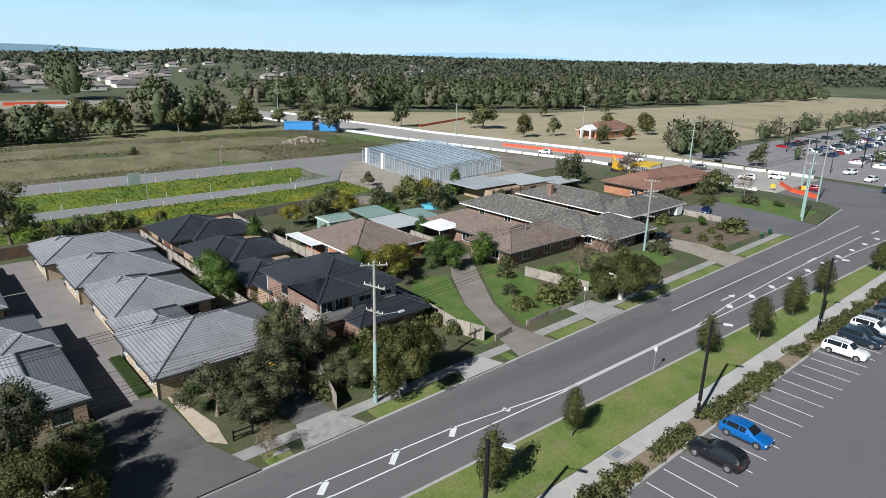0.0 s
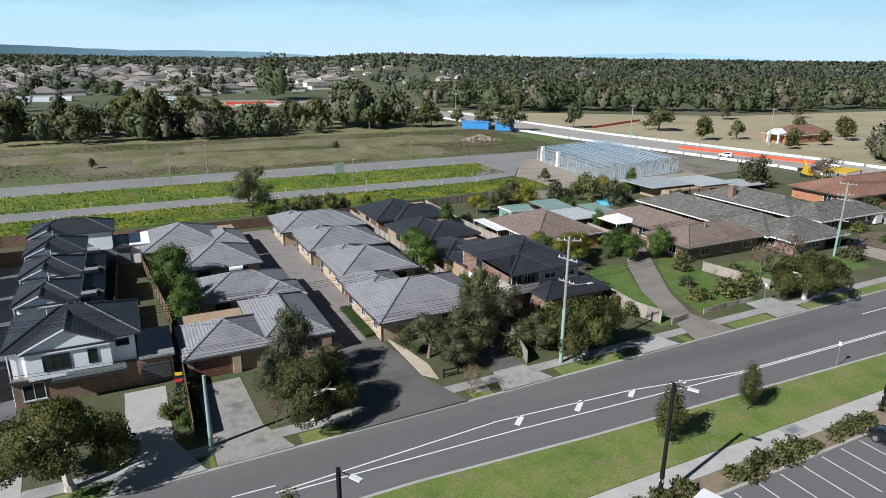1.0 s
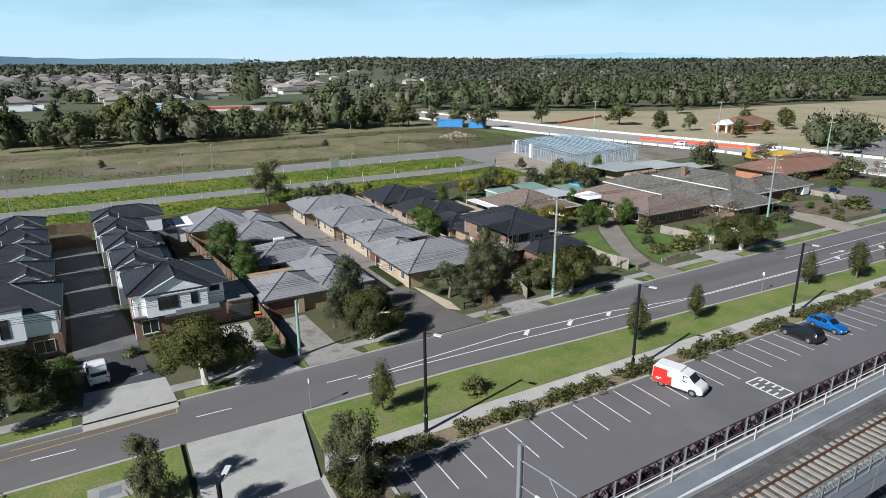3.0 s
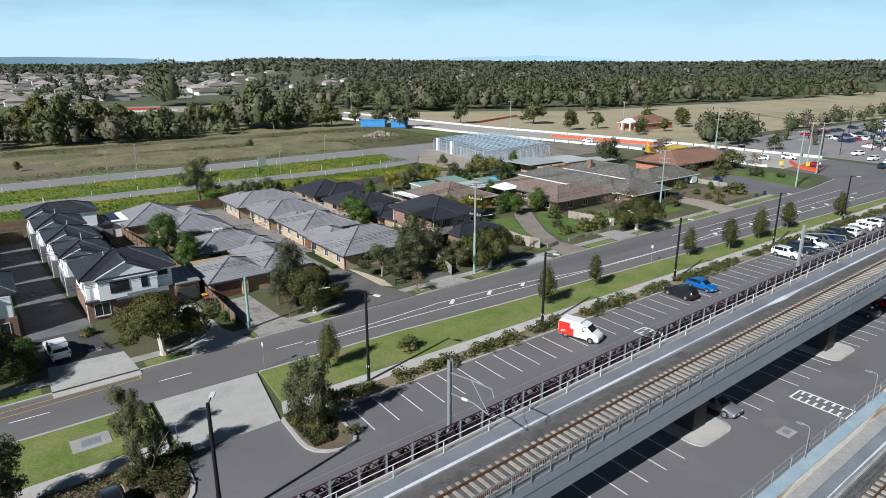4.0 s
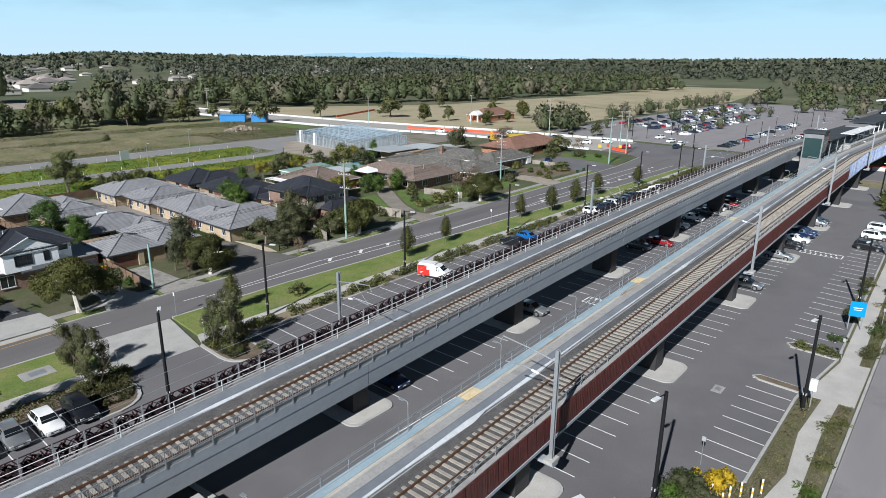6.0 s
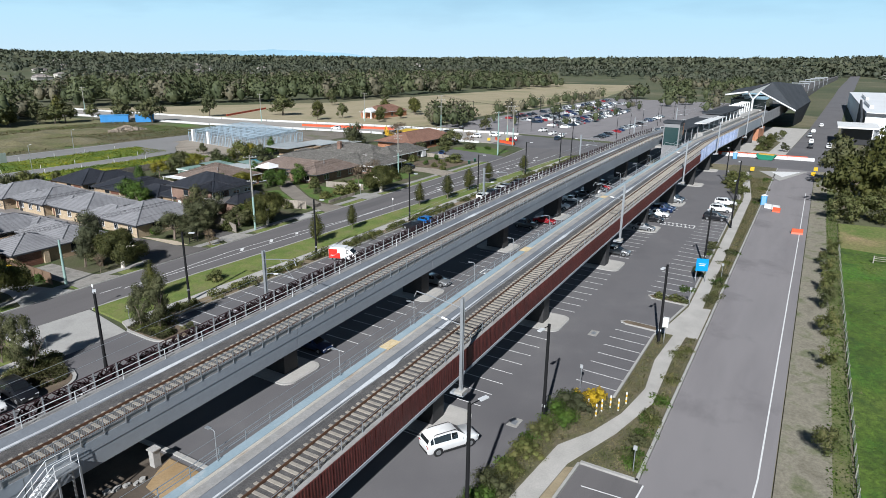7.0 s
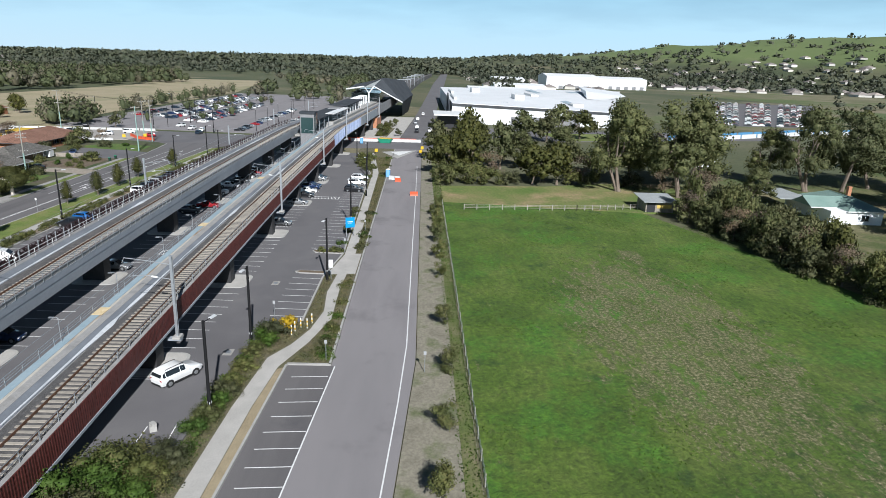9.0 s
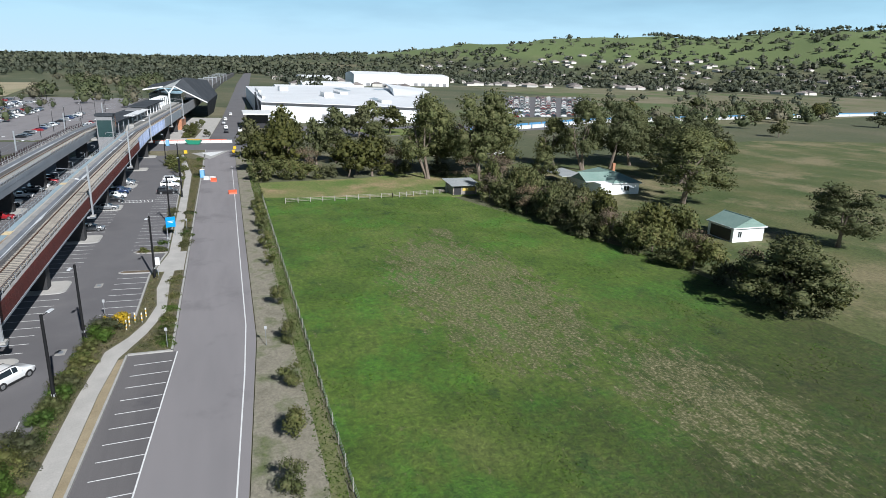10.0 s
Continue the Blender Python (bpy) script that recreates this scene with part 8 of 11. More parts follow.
# yard greenery round the houses
YR = random.Random(41)
for x, y, s_ in ((-8.6, 47.5, 0.7), (-8.4, 52, 0.8), (-8.8, 60, 0.9), (-8.6, 66, 0.8), (4.2, 47, 0.7), (14.8, 56, 0.6), (14.6, 62, 0.7), (17.4, 58, 0.8), (17.6, 66, 0.7), (28.6, 60, 0.8), (29.4, 68, 0.9), (31, 74, 0.8), (33.5, 46.6, 0.9), (30.6, 45.6, 0.7), (28.4, 46.4, 0.7), (36.4, 56, 0.9),
                   (43.6, 50, 0.8), (45, 56, 0.9), (44.2, 62, 0.8), (56.8, 51, 0.9), (58.6, 55, 0.8), (62.4, 60, 1.0), (67, 63, 1.0), (69.4, 56, 0.9), (74.6, 49.4, 0.8), (78.6, 49, 0.7), (84, 50, 0.9), (93, 52, 1.0), (96, 60, 0.9), (106.4, 52, 0.8), (108.6, 56, 0.7), (113, 53, 0.8), (116.6, 57, 0.9),
                   (145, 60, 1.2), (148, 55, 0.9), (42, 92, 1.1), (46, 98, 1.0), (50, 94, 1.2), (56, 98, 1.0), (60, 102, 1.1), (72, 100, 1.2), (68, 96, 1.0), (96, 108, 1.3), (104, 104, 1.2), (110, 100, 1.1), (34, 104, 1.0), (30, 110, 1.1), (22, 112, 1.0)):
    plant((ROUND, ROUND_B, ROUND_C)[YR.randrange(3)], x + YR.uniform(-0.4, 0.4), y + YR.uniform(-0.4, 0.4), s_ * YR.uniform(0.7, 1.1), s_ * YR.uniform(0.6, 1.3))
for x, y, s_ in ((44.6, 71, 0.9), (53.6, 73, 0.8), (57.5, 70, 0.7), (40.5, 96, 0.9), (64, 104, 1.0), (88, 108, 1.0), (100, 111, 0.9)):
    plant(YELLOW if YR.random() < 0.5 else FRESH[0], x, y, s_)

# ---- vehicles ----
TYRE = plain("tyre rubber", (0.018, 0.018, 0.019), 0.8)
RIM = plain("alloy rim", (0.45, 0.46, 0.47), 0.35, 0.8)
CAR_GLASS = glassy("car glass", (0.012, 0.014, 0.016), 0.05)
LAMP_RED = plain("red lamp lens", (0.35, 0.015, 0.012), 0.25)
LAMP_CLEAR = plain("clear lamp lens", (0.7, 0.71, 0.72), 0.2)
TRIM = plain("black plastic trim", (0.02, 0.02, 0.021), 0.6)
PAINTS = {n: plain(n + " car paint", c, 0.28, m, 0.03, coat=0.6) for n, c, m in (
    ("white", (0.78, 0.78, 0.77), 0.0), ("black", (0.012, 0.013, 0.016), 0.1), ("blue", (0.01, 0.13, 0.42), 0.15), ("silver", (0.36, 0.37, 0.38), 0.6),
    ("navy", (0.012, 0.03, 0.09), 0.2), ("red", (0.28, 0.012, 0.018), 0.1), ("grey", (0.10, 0.105, 0.11), 0.4), ("dark blue", (0.02, 0.035, 0.055), 0.3))}
# stations from tail to nose: x, floor, shoulder height, roof height, half width at shoulder, half width at roof
SHAPES = {
    "hatch": (4.25, 1.78, [(-0.5, 0.42, 0.70, 0.72, 0.66, 0.60), (-0.485, 0.26, 0.92, 0.98, 0.84, 0.68), (-0.43, 0.22, 0.96, 1.24, 0.88, 0.64), (-0.34, 0.2, 0.97, 1.44, 0.89, 0.60), (-0.08, 0.2, 0.95, 1.49, 0.89, 0.60),
                           (0.06, 0.2, 0.94, 1.42, 0.89, 0.60), (0.24, 0.2, 0.93, 0.98, 0.89, 0.72), (0.40, 0.22, 0.82, 0.86, 0.86, 0.70), (0.485, 0.28, 0.66, 0.70, 0.76, 0.62), (0.5, 0.4, 0.55, 0.58, 0.66, 0.55)]),
    "suv": (4.55, 1.86, [(-0.5, 0.48, 0.82, 0.84, 0.70, 0.64), (-0.485, 0.30, 1.05, 1.12, 0.88, 0.74), (-0.45, 0.27, 1.08, 1.45, 0.91, 0.70), (-0.38, 0.25, 1.08, 1.66, 0.92, 0.66), (-0.05, 0.25, 1.06, 1.70, 0.93, 0.66),
                         (0.08, 0.25, 1.05, 1.62, 0.93, 0.66), (0.23, 0.25, 1.04, 1.10, 0.93, 0.76), (0.41, 0.27, 0.96, 1.01, 0.90, 0.74), (0.485, 0.32, 0.78, 0.82, 0.80, 0.66), (0.5, 0.46, 0.62, 0.66, 0.70, 0.58)]),
    "sedan": (4.65, 1.82, [(-0.5, 0.44, 0.76, 0.78, 0.70, 0.62), (-0.485, 0.28, 0.96, 0.99, 0.84, 0.72), (-0.34, 0.22, 0.98, 1.03, 0.90, 0.74), (-0.20, 0.2, 0.96, 1.40, 0.91, 0.60), (-0.03, 0.2, 0.94, 1.45, 0.91, 0.60),
                           (0.07, 0.2, 0.93, 1.38, 0.91, 0.60), (0.24, 0.2, 0.91, 0.96, 0.91, 0.74), (0.41, 0.22, 0.80, 0.84, 0.88, 0.72), (0.485, 0.28, 0.64, 0.68, 0.78, 0.64), (0.5, 0.4, 0.54, 0.57, 0.68, 0.56)]),
    "van": (5.0, 1.95, [(-0.5, 0.40, 1.2, 1.9, 0.90, 0.82), (-0.49, 0.28, 1.2, 1.97, 0.95, 0.84), (-0.2, 0.26, 1.2, 2.02, 0.97, 0.85), (0.10, 0.26, 1.2, 2.0, 0.97, 0.83), (0.2, 0.26, 1.18, 1.88, 0.97, 0.78),
                        (0.34, 0.26, 1.12, 1.26, 0.96, 0.82), (0.46, 0.28, 0.98, 1.04, 0.88, 0.76), (0.495, 0.34, 0.74, 0.78, 0.80, 0.68), (0.5, 0.42, 0.6, 0.64, 0.72, 0.6)]),
}


def car_body(shape):
    ln, wd, st = SHAPES[shape]
    mb = MB()
    n = 10
    for x, zf, zs, zr, ws, wr in st:
        zm = zf + (zs - zf) * 0.55
        half = [(ws * 0.86, zf), (ws * 0.985, zm), (ws, zs - 0.06), (ws * 0.97, zs), (wr, zr)]
        mb.v += [(x * ln, y, z) for y, z in half] + [(x * ln, -y, z) for y, z in half[::-1]]
    for j in range(len(st) - 1):
        for i in range(n):
            a, b = j * n + i, j * n + (i + 1) % n
            mb.f.append((a, b, b + n, a + n))
    mb.f += [tuple(range(n)), tuple(range(len(st) * n - 1, len(st) * n - n - 1, -1))]
    return mb


def car_glass(shape):
    """Side, front and rear panes, a finger proud of the cabin."""
    ln, wd, st = SHAPES[shape]
    mb = MB()
    cab = [s for s in st if s[3] - s[2] > 0.22]
    e = 0.012
    if shape == "van":
        cab = [s for s in cab if s[0] > 0.05]
    for s0, s1 in zip(cab, cab[1:]):
        for sg in (1, -1):
            def pt(s, k):
                return (s[0] * ln, sg * (s[4] * 0.97 * (1 - k) + s[5] * k + e), s[2] * (1 - k) + s[3] * k)
            gap = 0.035
            p = [pt(s0, 0.1), pt(s1, 0.1), pt(s1, 0.88), pt(s0, 0.88)]
            p[0], p[3] = (p[0][0] + gap, *p[0][1:]), (p[3][0] + gap, *p[3][1:])
            p[1], p[2] = (p[1][0] - gap, *p[1][1:]), (p[2][0] - gap, *p[2][1:])
            mb.add(p, [(0, 1, 2, 3) if sg < 0 else (3, 2, 1, 0)])
    i0, i1 = st.index(cab[0]), st.index(cab[-1])
    ends = [(cab[-1], st[i1 + 1])]
    if shape != "van":
        ends.append((cab[0], st[i0 - 1]))
    for hi, lo in ends:
        def mid(k, side):
            x = (hi[0] * (1 - k) + lo[0] * k) * ln
            z = hi[3] * (1 - k) + lo[3] * k + 0.012
            w = (hi[5] * (1 - k) + lo[5] * k) * 0.93
            return (x + (0.01 if lo[0] > hi[0] else -0.01), side * w, z)
        mb.add([mid(0.08, 1), mid(0.08, -1), mid(0.92, -1), mid(0.92, 1)], [(0, 1, 2, 3) if lo[0] > hi[0] else (3, 2, 1, 0)])
    return mb


WHEELS = {}


def car(shape, paint, label, x, y, rz, z=0.0, far=False, group="parked cars", name="car"):
    key = (shape, paint, far, label)
    if key in WHEELS:
        return copy_thing(WHEELS[key], pose(x, y, z, 0, 0, rz))
    ln, wd, st = SHAPES[shape]
    ob = thing(name, label, "van" if shape == "van" else "car", pose(x, y, z, 0, 0, rz), group)
    WHEELS[key] = ob
    part("body", car_body(shape), PAINTS[paint], ob, smooth=True)
    part("glazing", car_glass(shape), CAR_GLASS, ob)
    r = 0.34 if shape != "hatch" else 0.32
    ww = wd / 2 - 0.02
    for wx in (() if far and "street" not in group else (-ln * 0.305, ln * 0.31)):
        for s in (1, -1):
            w = part("wheel", MB().cyl((wx, s * (ww - 0.2), r), (wx, s * (ww + 0.015), r), r, r, 16), TYRE, ob, smooth=True)
            if far:
                continue
            part("rim", MB().cyl((wx, s * (ww + 0.012), r), (wx, s * (ww + 0.025), r), r * 0.64, r * 0.6, 12), RIM, w)
            if True:
                part("wheel_arch", MB().cyl((wx, s * (ww - 0.25), r + 0.02), (wx, s * (ww + 0.004), r + 0.02), r * 1.16, r * 1.16, 16), TRIM, ob, smooth=True)
    zs = st[1][2]
    for s in (() if far else (1, -1)):
        part("tail_lamp", MB().box(-ln * 0.496, s * wd * 0.36 - 0.16, zs - 0.28, -ln * 0.47, s * wd * 0.36 + 0.16, zs - 0.08), LAMP_RED, ob)
        part("headlamp", MB().box(ln * 0.46, s * wd * 0.34 - 0.17, st[-2][2] - 0.12, ln * 0.492, s * wd * 0.34 + 0.17, st[-2][2] + 0.02), LAMP_CLEAR, ob)
        if not far:
            part("mirror", MB().box(ln * 0.13, s * (wd / 2 + 0.02) - 0.09, st[5][2] - 0.02, ln * 0.155, s * (wd / 2 + 0.02) + 0.09, st[5][2] + 0.13), PAINTS[paint], ob)
    if not far:
        part("number_plate", MB().box(ln * 0.5 - 0.01, -0.2, 0.42, ln * 0.5 + 0.012, 0.2, 0.53), PAINTS["white"], ob)
        part("sill", MB().box(-ln * 0.2, -wd / 2 - 0.006, 0.22, ln * 0.2, -wd / 2 + 0.06, 0.36), TRIM, ob)
        part("sill", MB().box(-ln * 0.2, wd / 2 - 0.06, 0.22, ln * 0.2, wd / 2 + 0.006, 0.36), TRIM, ob)
        part("rear_bumper", MB().box(-ln * 0.5 - 0.02, -wd * 0.36, 0.34, -ln * 0.48, wd * 0.36, 0.5), TRIM, ob)
        if shape == "suv":
            for s in (1, -1):
                part("roof_rail", MB().tube([(-ln * 0.36, s * 0.6, 1.66), (-ln * 0.33, s * 0.6, 1.75), (ln * 0.04, s * 0.6, 1.77), (ln * 0.07, s * 0.6, 1.67)], 0.025), TRIM, ob)
        part("grille", MB().box(ln * 0.49, -0.45, 0.42, ln * 0.5 + 0.004, 0.45, 0.6), TRIM, ob)
    return ob


car("hatch", "blue", "bright blue hatchback parked in a bay", 49.2, 18.3, -92)
car("suv", "black", "black small suv parked in a bay", 44.2, 18.5, 88)
car("suv", "white", "white suv parked in a bay", 74.6, 18.4, -92)
car("suv", "white", "white suv parked in a bay", 84.2, 18.4, -92)
for x, p, sh in ((79.6, "dark blue", "suv"), (81.9, "black", "sedan"), (87.3, "grey", "suv"), (89.6, "navy", "sedan"), (92.2, "dark blue", "hatch"), (94.8, "black", "suv"), (97.3, "white", "suv"), (99.8, "silver", "sedan"), (104.5, "white", "hatch"), (108.6, "white", "suv"), (112, "grey", "sedan")):
    car(sh, p, f"{p} car parked in a bay", x, 18.3, -92 if x < 96 else 88)
v = car("van", "white", "white van with red rear panels", 22.7, 17.7, -73)
part("side_panel", MB().box(-2.42, -0.99, 0.42, -0.5, -0.93, 1.3).box(-2.42, 0.93, 0.42, -0.5, 0.99, 1.3).box(-2.42, -0.955, 1.3, -1.0, -0.86, 1.9).box(-2.42, 0.86, 1.3, -1.0, 0.955, 1.9).box(-2.52, -0.86, 0.5, -2.49, 0.86, 1.86), plain("red van paint", (0.62, 0.03, 0.02), 0.35, coat=0.4), v, "red rear panels")
part("sign_bar", MB().box(-2.1, -0.992, 0.86, -1.5, -0.986, 0.94).box(-2.1, -0.992, 0.72, -1.7, -0.986, 0.79), PAINTS["white"], v)
part("roof_pod", MB().box(-2.3, -0.75, 1.98, 0.2, 0.75, 2.2), PAINTS["white"], v)
for x, p, sh in ((-29.9, "white", "hatch"), (-27.2, "black", "suv"), (-32.6, "silver", "hatch"), (-35.2, "white", "sedan")):
    car(sh, p, f"{p} car parked in a bay", x, 17.2, -90)
for x, p, sh, y in ((20.6, "silver", "sedan", -0.4), (-4.6, "navy", "hatch", 0.2), (62.0, "red", "sedan", -1.0), (99, "black", "suv", 0.0), (96, "white", "sedan", 0.5), (91, "grey", "sedan", 0.4), (102, "red", "hatch", -0.6), (107, "black", "sedan", 0.4), (76, "white", "suv", 1.2), (84, "white", "sedan", 1.0), (57, "grey", "suv", 1.0)):
    car(sh, p, f"{p} car parked under the viaduct", x, y, -90)
for x, p, sh in ((49.2, "silver", "sedan"), (67.4, "silver", "sedan"), (75.4, "black", "sedan"), (80.4, "white", "sedan"), (84.8, "navy", "suv"), (87.4, "navy", "sedan"), (95.8, "silver", "suv"), (98.6, "dark blue", "hatch")):
    car(sh, p, f"{p} car parked under the viaduct", x, -18.8, -90)
car("suv", "white", "large white suv parked on the car park asphalt", -12.7, -21.9, -32, name="car").scale = (1.08, 1.04, 1.06)
for x, p, sh in ((99.4, "white", "suv"), (92, "white", "suv"), (83.4, "black", "suv")):
    car(sh, p, f"{p} car parked in a bay", x, -29.6, -90)
u = car("suv", "white", "white utility vehicle with canopy on a driveway", -27.0, 49.7, 94)
part("canopy", MB().box(-2.2, -0.72, 1.6, -0.5, 0.72, 1.95), PAINTS["white"], u)
u.scale = (1.15, 1.08, 1.12)
for x, y, p, rz in ((24.4, 57.6, "black", 90), (100.4, 57, "black", 80), (128.6, 62, "navy", 200)):
    car("sedan", p, f"{p} car on a driveway", x, y, rz, 0.14)
# cars of the station car park and the streets beyond
cr = random.Random(4)
TINTS = ["white", "white", "white", "silver", "grey", "black", "navy", "red", "dark blue", "silver"]
for row, (y, x0, x1) in enumerate(((58, 236, 350), (66, 240, 360), (78, 250, 420), (86, 254, 420), (98, 262, 450))):
    x = x0
    while x < x1:
        if cr.random() < 0.72:
            p = cr.choice(TINTS)
            car(cr.choice(("suv", "sedan", "hatch")), p, f"{p} car in the station car park", x, y + cr.uniform(-0.3, 0.3), cr.choice((90, -90)), -0.18, far=True, group="station car park cars")
        x += 2.7
for x, y, rz, p in ((205, 52, 170, "white"), (214, 60, 160, "white"), (176, 58, 100, "red"), (178, 75, 100, "white"), (183, 92, 100, "grey"), (186, 70, 280, "white"), (172, 110, 102, "black"), (168, 140, 102, "white"), (181, 112, 282, "white"), (204, 96, 20, "black"), (240, -44, 0, "white"),
                    (262, -43, 0, "silver"), (284, -44, 0, "white"), (222, -44, 0, "black"), (318, -47, 0, "white"), (226, -50, 180, "white"), (190, 44, 0, "dark blue"), (200, 46, 5, "white")):
    car("suv", p, f"{p} car on the street", x, y, rz, far=True, group="street cars")

# ---- lamps, poles, wires and small street things ----
POLE_BLACK = plain("black pole paint", (0.008, 0.008, 0.009), 0.75, spec=0.3)
POLE_TIMBER = surface("grey timber pole", [(0.26, 0.25, 0.22), (0.36, 0.34, 0.30)], 1.0, 8.0, 0.2, 0.9, 0.4, stretch=(1, 1, 0.2))
POLE_GREEN = plain("pale green pole paint", (0.26, 0.38, 0.34), 0.6)
LAMP_HEAD = plain("pale lamp head", (0.6, 0.61, 0.62), 0.4)


def lamp_post(h, way):
    ob = thing("street_lamp", "tall black lamp post with a slim pale head", "street lamp", pose(0, 0, -60), "car park lamps")
    part("base", MB().cyl((0, 0, 0), (0, 0, 0.12), 0.26, 0.26, 10).cyl((0, 0, 0.12), (0, 0, 2.6), 0.17, 0.17, 10), POLE_BLACK, ob, smooth=True)
    part("pole", MB().cyl((0, 0, 2.6), (0, 0, h), 0.15, 0.13, 10), POLE_BLACK, ob, smooth=True)
    part("arm", MB().cyl((0, 0, h - 0.15), (way * 1.2, 0, h - 0.1), 0.04, 0.04), POLE_BLACK, ob)
    part("lamp_head", MB().box(min(way * 0.9, way * 1.65), -0.16, h - 0.16, max(way * 0.9, way * 1.65), 0.16, h - 0.06), LAMP_HEAD, ob)
    part("label_plate", MB().box(-0.14, -0.14, 1.6, 0.14, 0.14, 1.85), LAMP_HEAD, ob)
    return ob


LAMP_R = lamp_post(9.6, 1)
for i, (x, y, rz) in enumerate(((-2.6, 23.6, -60), (21.2, 22.5, -60), (49.0, 22.6, -60), (78.6, 22.6, -60), (106.5, 22.4, -60), (133, 22.2, -60), (-20.2, -27.6, -20), (-5.3, -27.4, 170), (17.0, -32.7, 170), (49.8, -32.6, 170), (78, -33.2, 170), (104, -31.2, 170), (-21.4, 12.0, 60), (-34, 21.5, -60), (122, 15, -60), (128, -26, 170))):
    m = pose(x, y, 0.05, 0, 0, rz)
    if i == 0:
        LAMP_R.matrix_basis = m
    else:
        copy_thing(LAMP_R, m)
for x, y in ((232, 62), (262, 70), (300, 62), (250, 92), (290, 92), (340, 82), (380, 92), (420, 70), (216, 104), (246, 112), (196, 40), (200, 66)):
    copy_thing(LAMP_R, pose(x, y, 0, 0, 0, 40 * (x % 7)))


def power_pole(x, y, h, arms, lamp=None, label="grey timber power pole with crossarms and insulators", material=POLE_TIMBER):
    ob = thing("power_pole", label, "power pole", pose(x, y, 0.05), "power poles")
    part("pole", MB().cyl((0, 0, 0), (0, 0, h * 0.3), 0.2, 0.18, 10).cyl((0, 0, h * 0.3), (0, 0, h), 0.18, 0.13, 10), material, ob, smooth=True)
    if material is POLE_TIMBER:
        part("pole_sleeve", MB().cyl((0, 0, 0), (0, 0, h * 0.45), 0.205, 0.19, 10), POLE_GREEN, ob, "pale green treated base")
    for z, w, a in arms:
        c, s = math.cos(radians(a)), math.sin(radians(a))
        arm = part("crossarm", MB().box(-0.06, -w / 2, z - 0.06, 0.06, w / 2, z + 0.06, pose(0, 0, 0, 0, 0, a)), POLE_TIMBER, ob)
        for k in (-0.46, -0.2, 0.2, 0.46):
            part("insulator", MB().cyl((-s * w * k, c * w * k, z + 0.06), (-s * w * k, c * w * k, z + 0.26), 0.05, 0.03), WHITE_METAL, arm)
    if lamp:
        dx, dy, z = lamp
        part("lamp_arm", MB().cyl((0, 0, z), (dx, dy, z + 0.35), 0.035, 0.03), STEEL_GREY, ob)
        part("lamp_head", MB().box(dx - 0.28, dy - 0.12, z + 0.3, dx + 0.3, dy + 0.12, z + 0.42), LAMP_HEAD, ob)
    return ob


power_pole(-38, 44.6, 13.5, [(13.2, 2.4, 10), (12.0, 2.4, 10), (9.5, 1.8, 10)])
power_pole(27.8, 43.3, 14.0, [(13.6, 2.4, 60), (11.6, 2.4, 15), (9.2, 2.0, 15)], (2.0, -1.3, 8.8))
power_pole(92.0, 54.6, 12.5, [(12.2, 2.4, 20), (10.4, 2.6, 60), (9.6, 2.4, 15), (6.2, 2.2, 15)])
power_pole(138.2, 46.0, 14.5, [(14.0, 2.4, 20), (12.0, 2.6, 50)], None, "pale green steel power pole with crossarms", POLE_GREEN)
power_pole(141.5, 47.4, 10.5, [], None, "pale green steel pole", POLE_GREEN)
power_pole(162.4, 51.4, 14.8, [(14.4, 2.6, 20), (12.8, 2.4, 60)])
power_pole(190.9, 99.1, 15.5, [(15.1, 3.0, 20), (13.4, 3.0, 20), (10.4, 2.4, 20)])
power_pole(172, 190, 13.5, [(13.2, 2.6, 20)])
power_pole(205, 152, 14, [(13.7, 2.6, 20)])
power_pole(150, 300, 14, [(13.6, 2.8, 30), (12.4, 2.8, 30)])
power_pole(-7.5, 43.6, 6.6, [], None, "short pale green steel pole", POLE_GREEN)
power_pole(176, 60, 13.5, [(13, 2.6, 20)])


def wire_run(name, a, b, sag, r, label):
    pts = [Vector(a).lerp(Vector(b), i / 16) - Vector((0, 0, sag * 4 * (i / 16) * (1 - i / 16))) for i in range(17)]
    return solid(name, MB().tube(pts, r, 4), POLE_BLACK, label, "cable", uv=False)


def arm_points(x, y, z, w, a):
    c, s = math.cos(radians(a)), math.sin(radians(a))
    return [(x - s * w * k, y + c * w * k, z + 0.3) for k in (-0.46, -0.2, 0.2, 0.46)]


for pa, pb, sag in (((-38, 44.6, 13.2, 2.4, 10), (27.8, 43.3, 13.6, 2.4, 60), 1.0), ((-38, 44.6, 9.5, 1.8, 10), (27.8, 43.3, 9.2, 2.0, 15), 1.2), ((27.8, 43.3, 13.6, 2.4, 60), (92, 54.6, 12.2, 2.4, 20), 1.1), ((27.8, 43.3, 9.2, 2.0, 15), (92, 54.6, 9.6, 2.4, 15), 1.2),
                    ((92, 54.6, 12.2, 2.4, 20), (138.2, 46, 14.0, 2.4, 20), 0.9), ((138.2, 46, 14, 2.4, 20), (162.4, 51.4, 14.4, 2.6, 20), 0.5), ((162.4, 51.4, 14.4, 2.6, 20), (190.9, 99.1, 15.1, 3.0, 20), 0.8), ((-120, 43, 13.0, 2.4, 10), (-38, 44.6, 13.2, 2.4, 10), 1.2), ((-120, 43, 9.5, 1.8, 10), (-38, 44.6, 9.5, 1.8, 10), 1.2)):
    for p, q in zip(arm_points(*pa), arm_points(*pb)):
        wire_run("power_line", p, q, sag, 0.016, "thin black power line between poles")
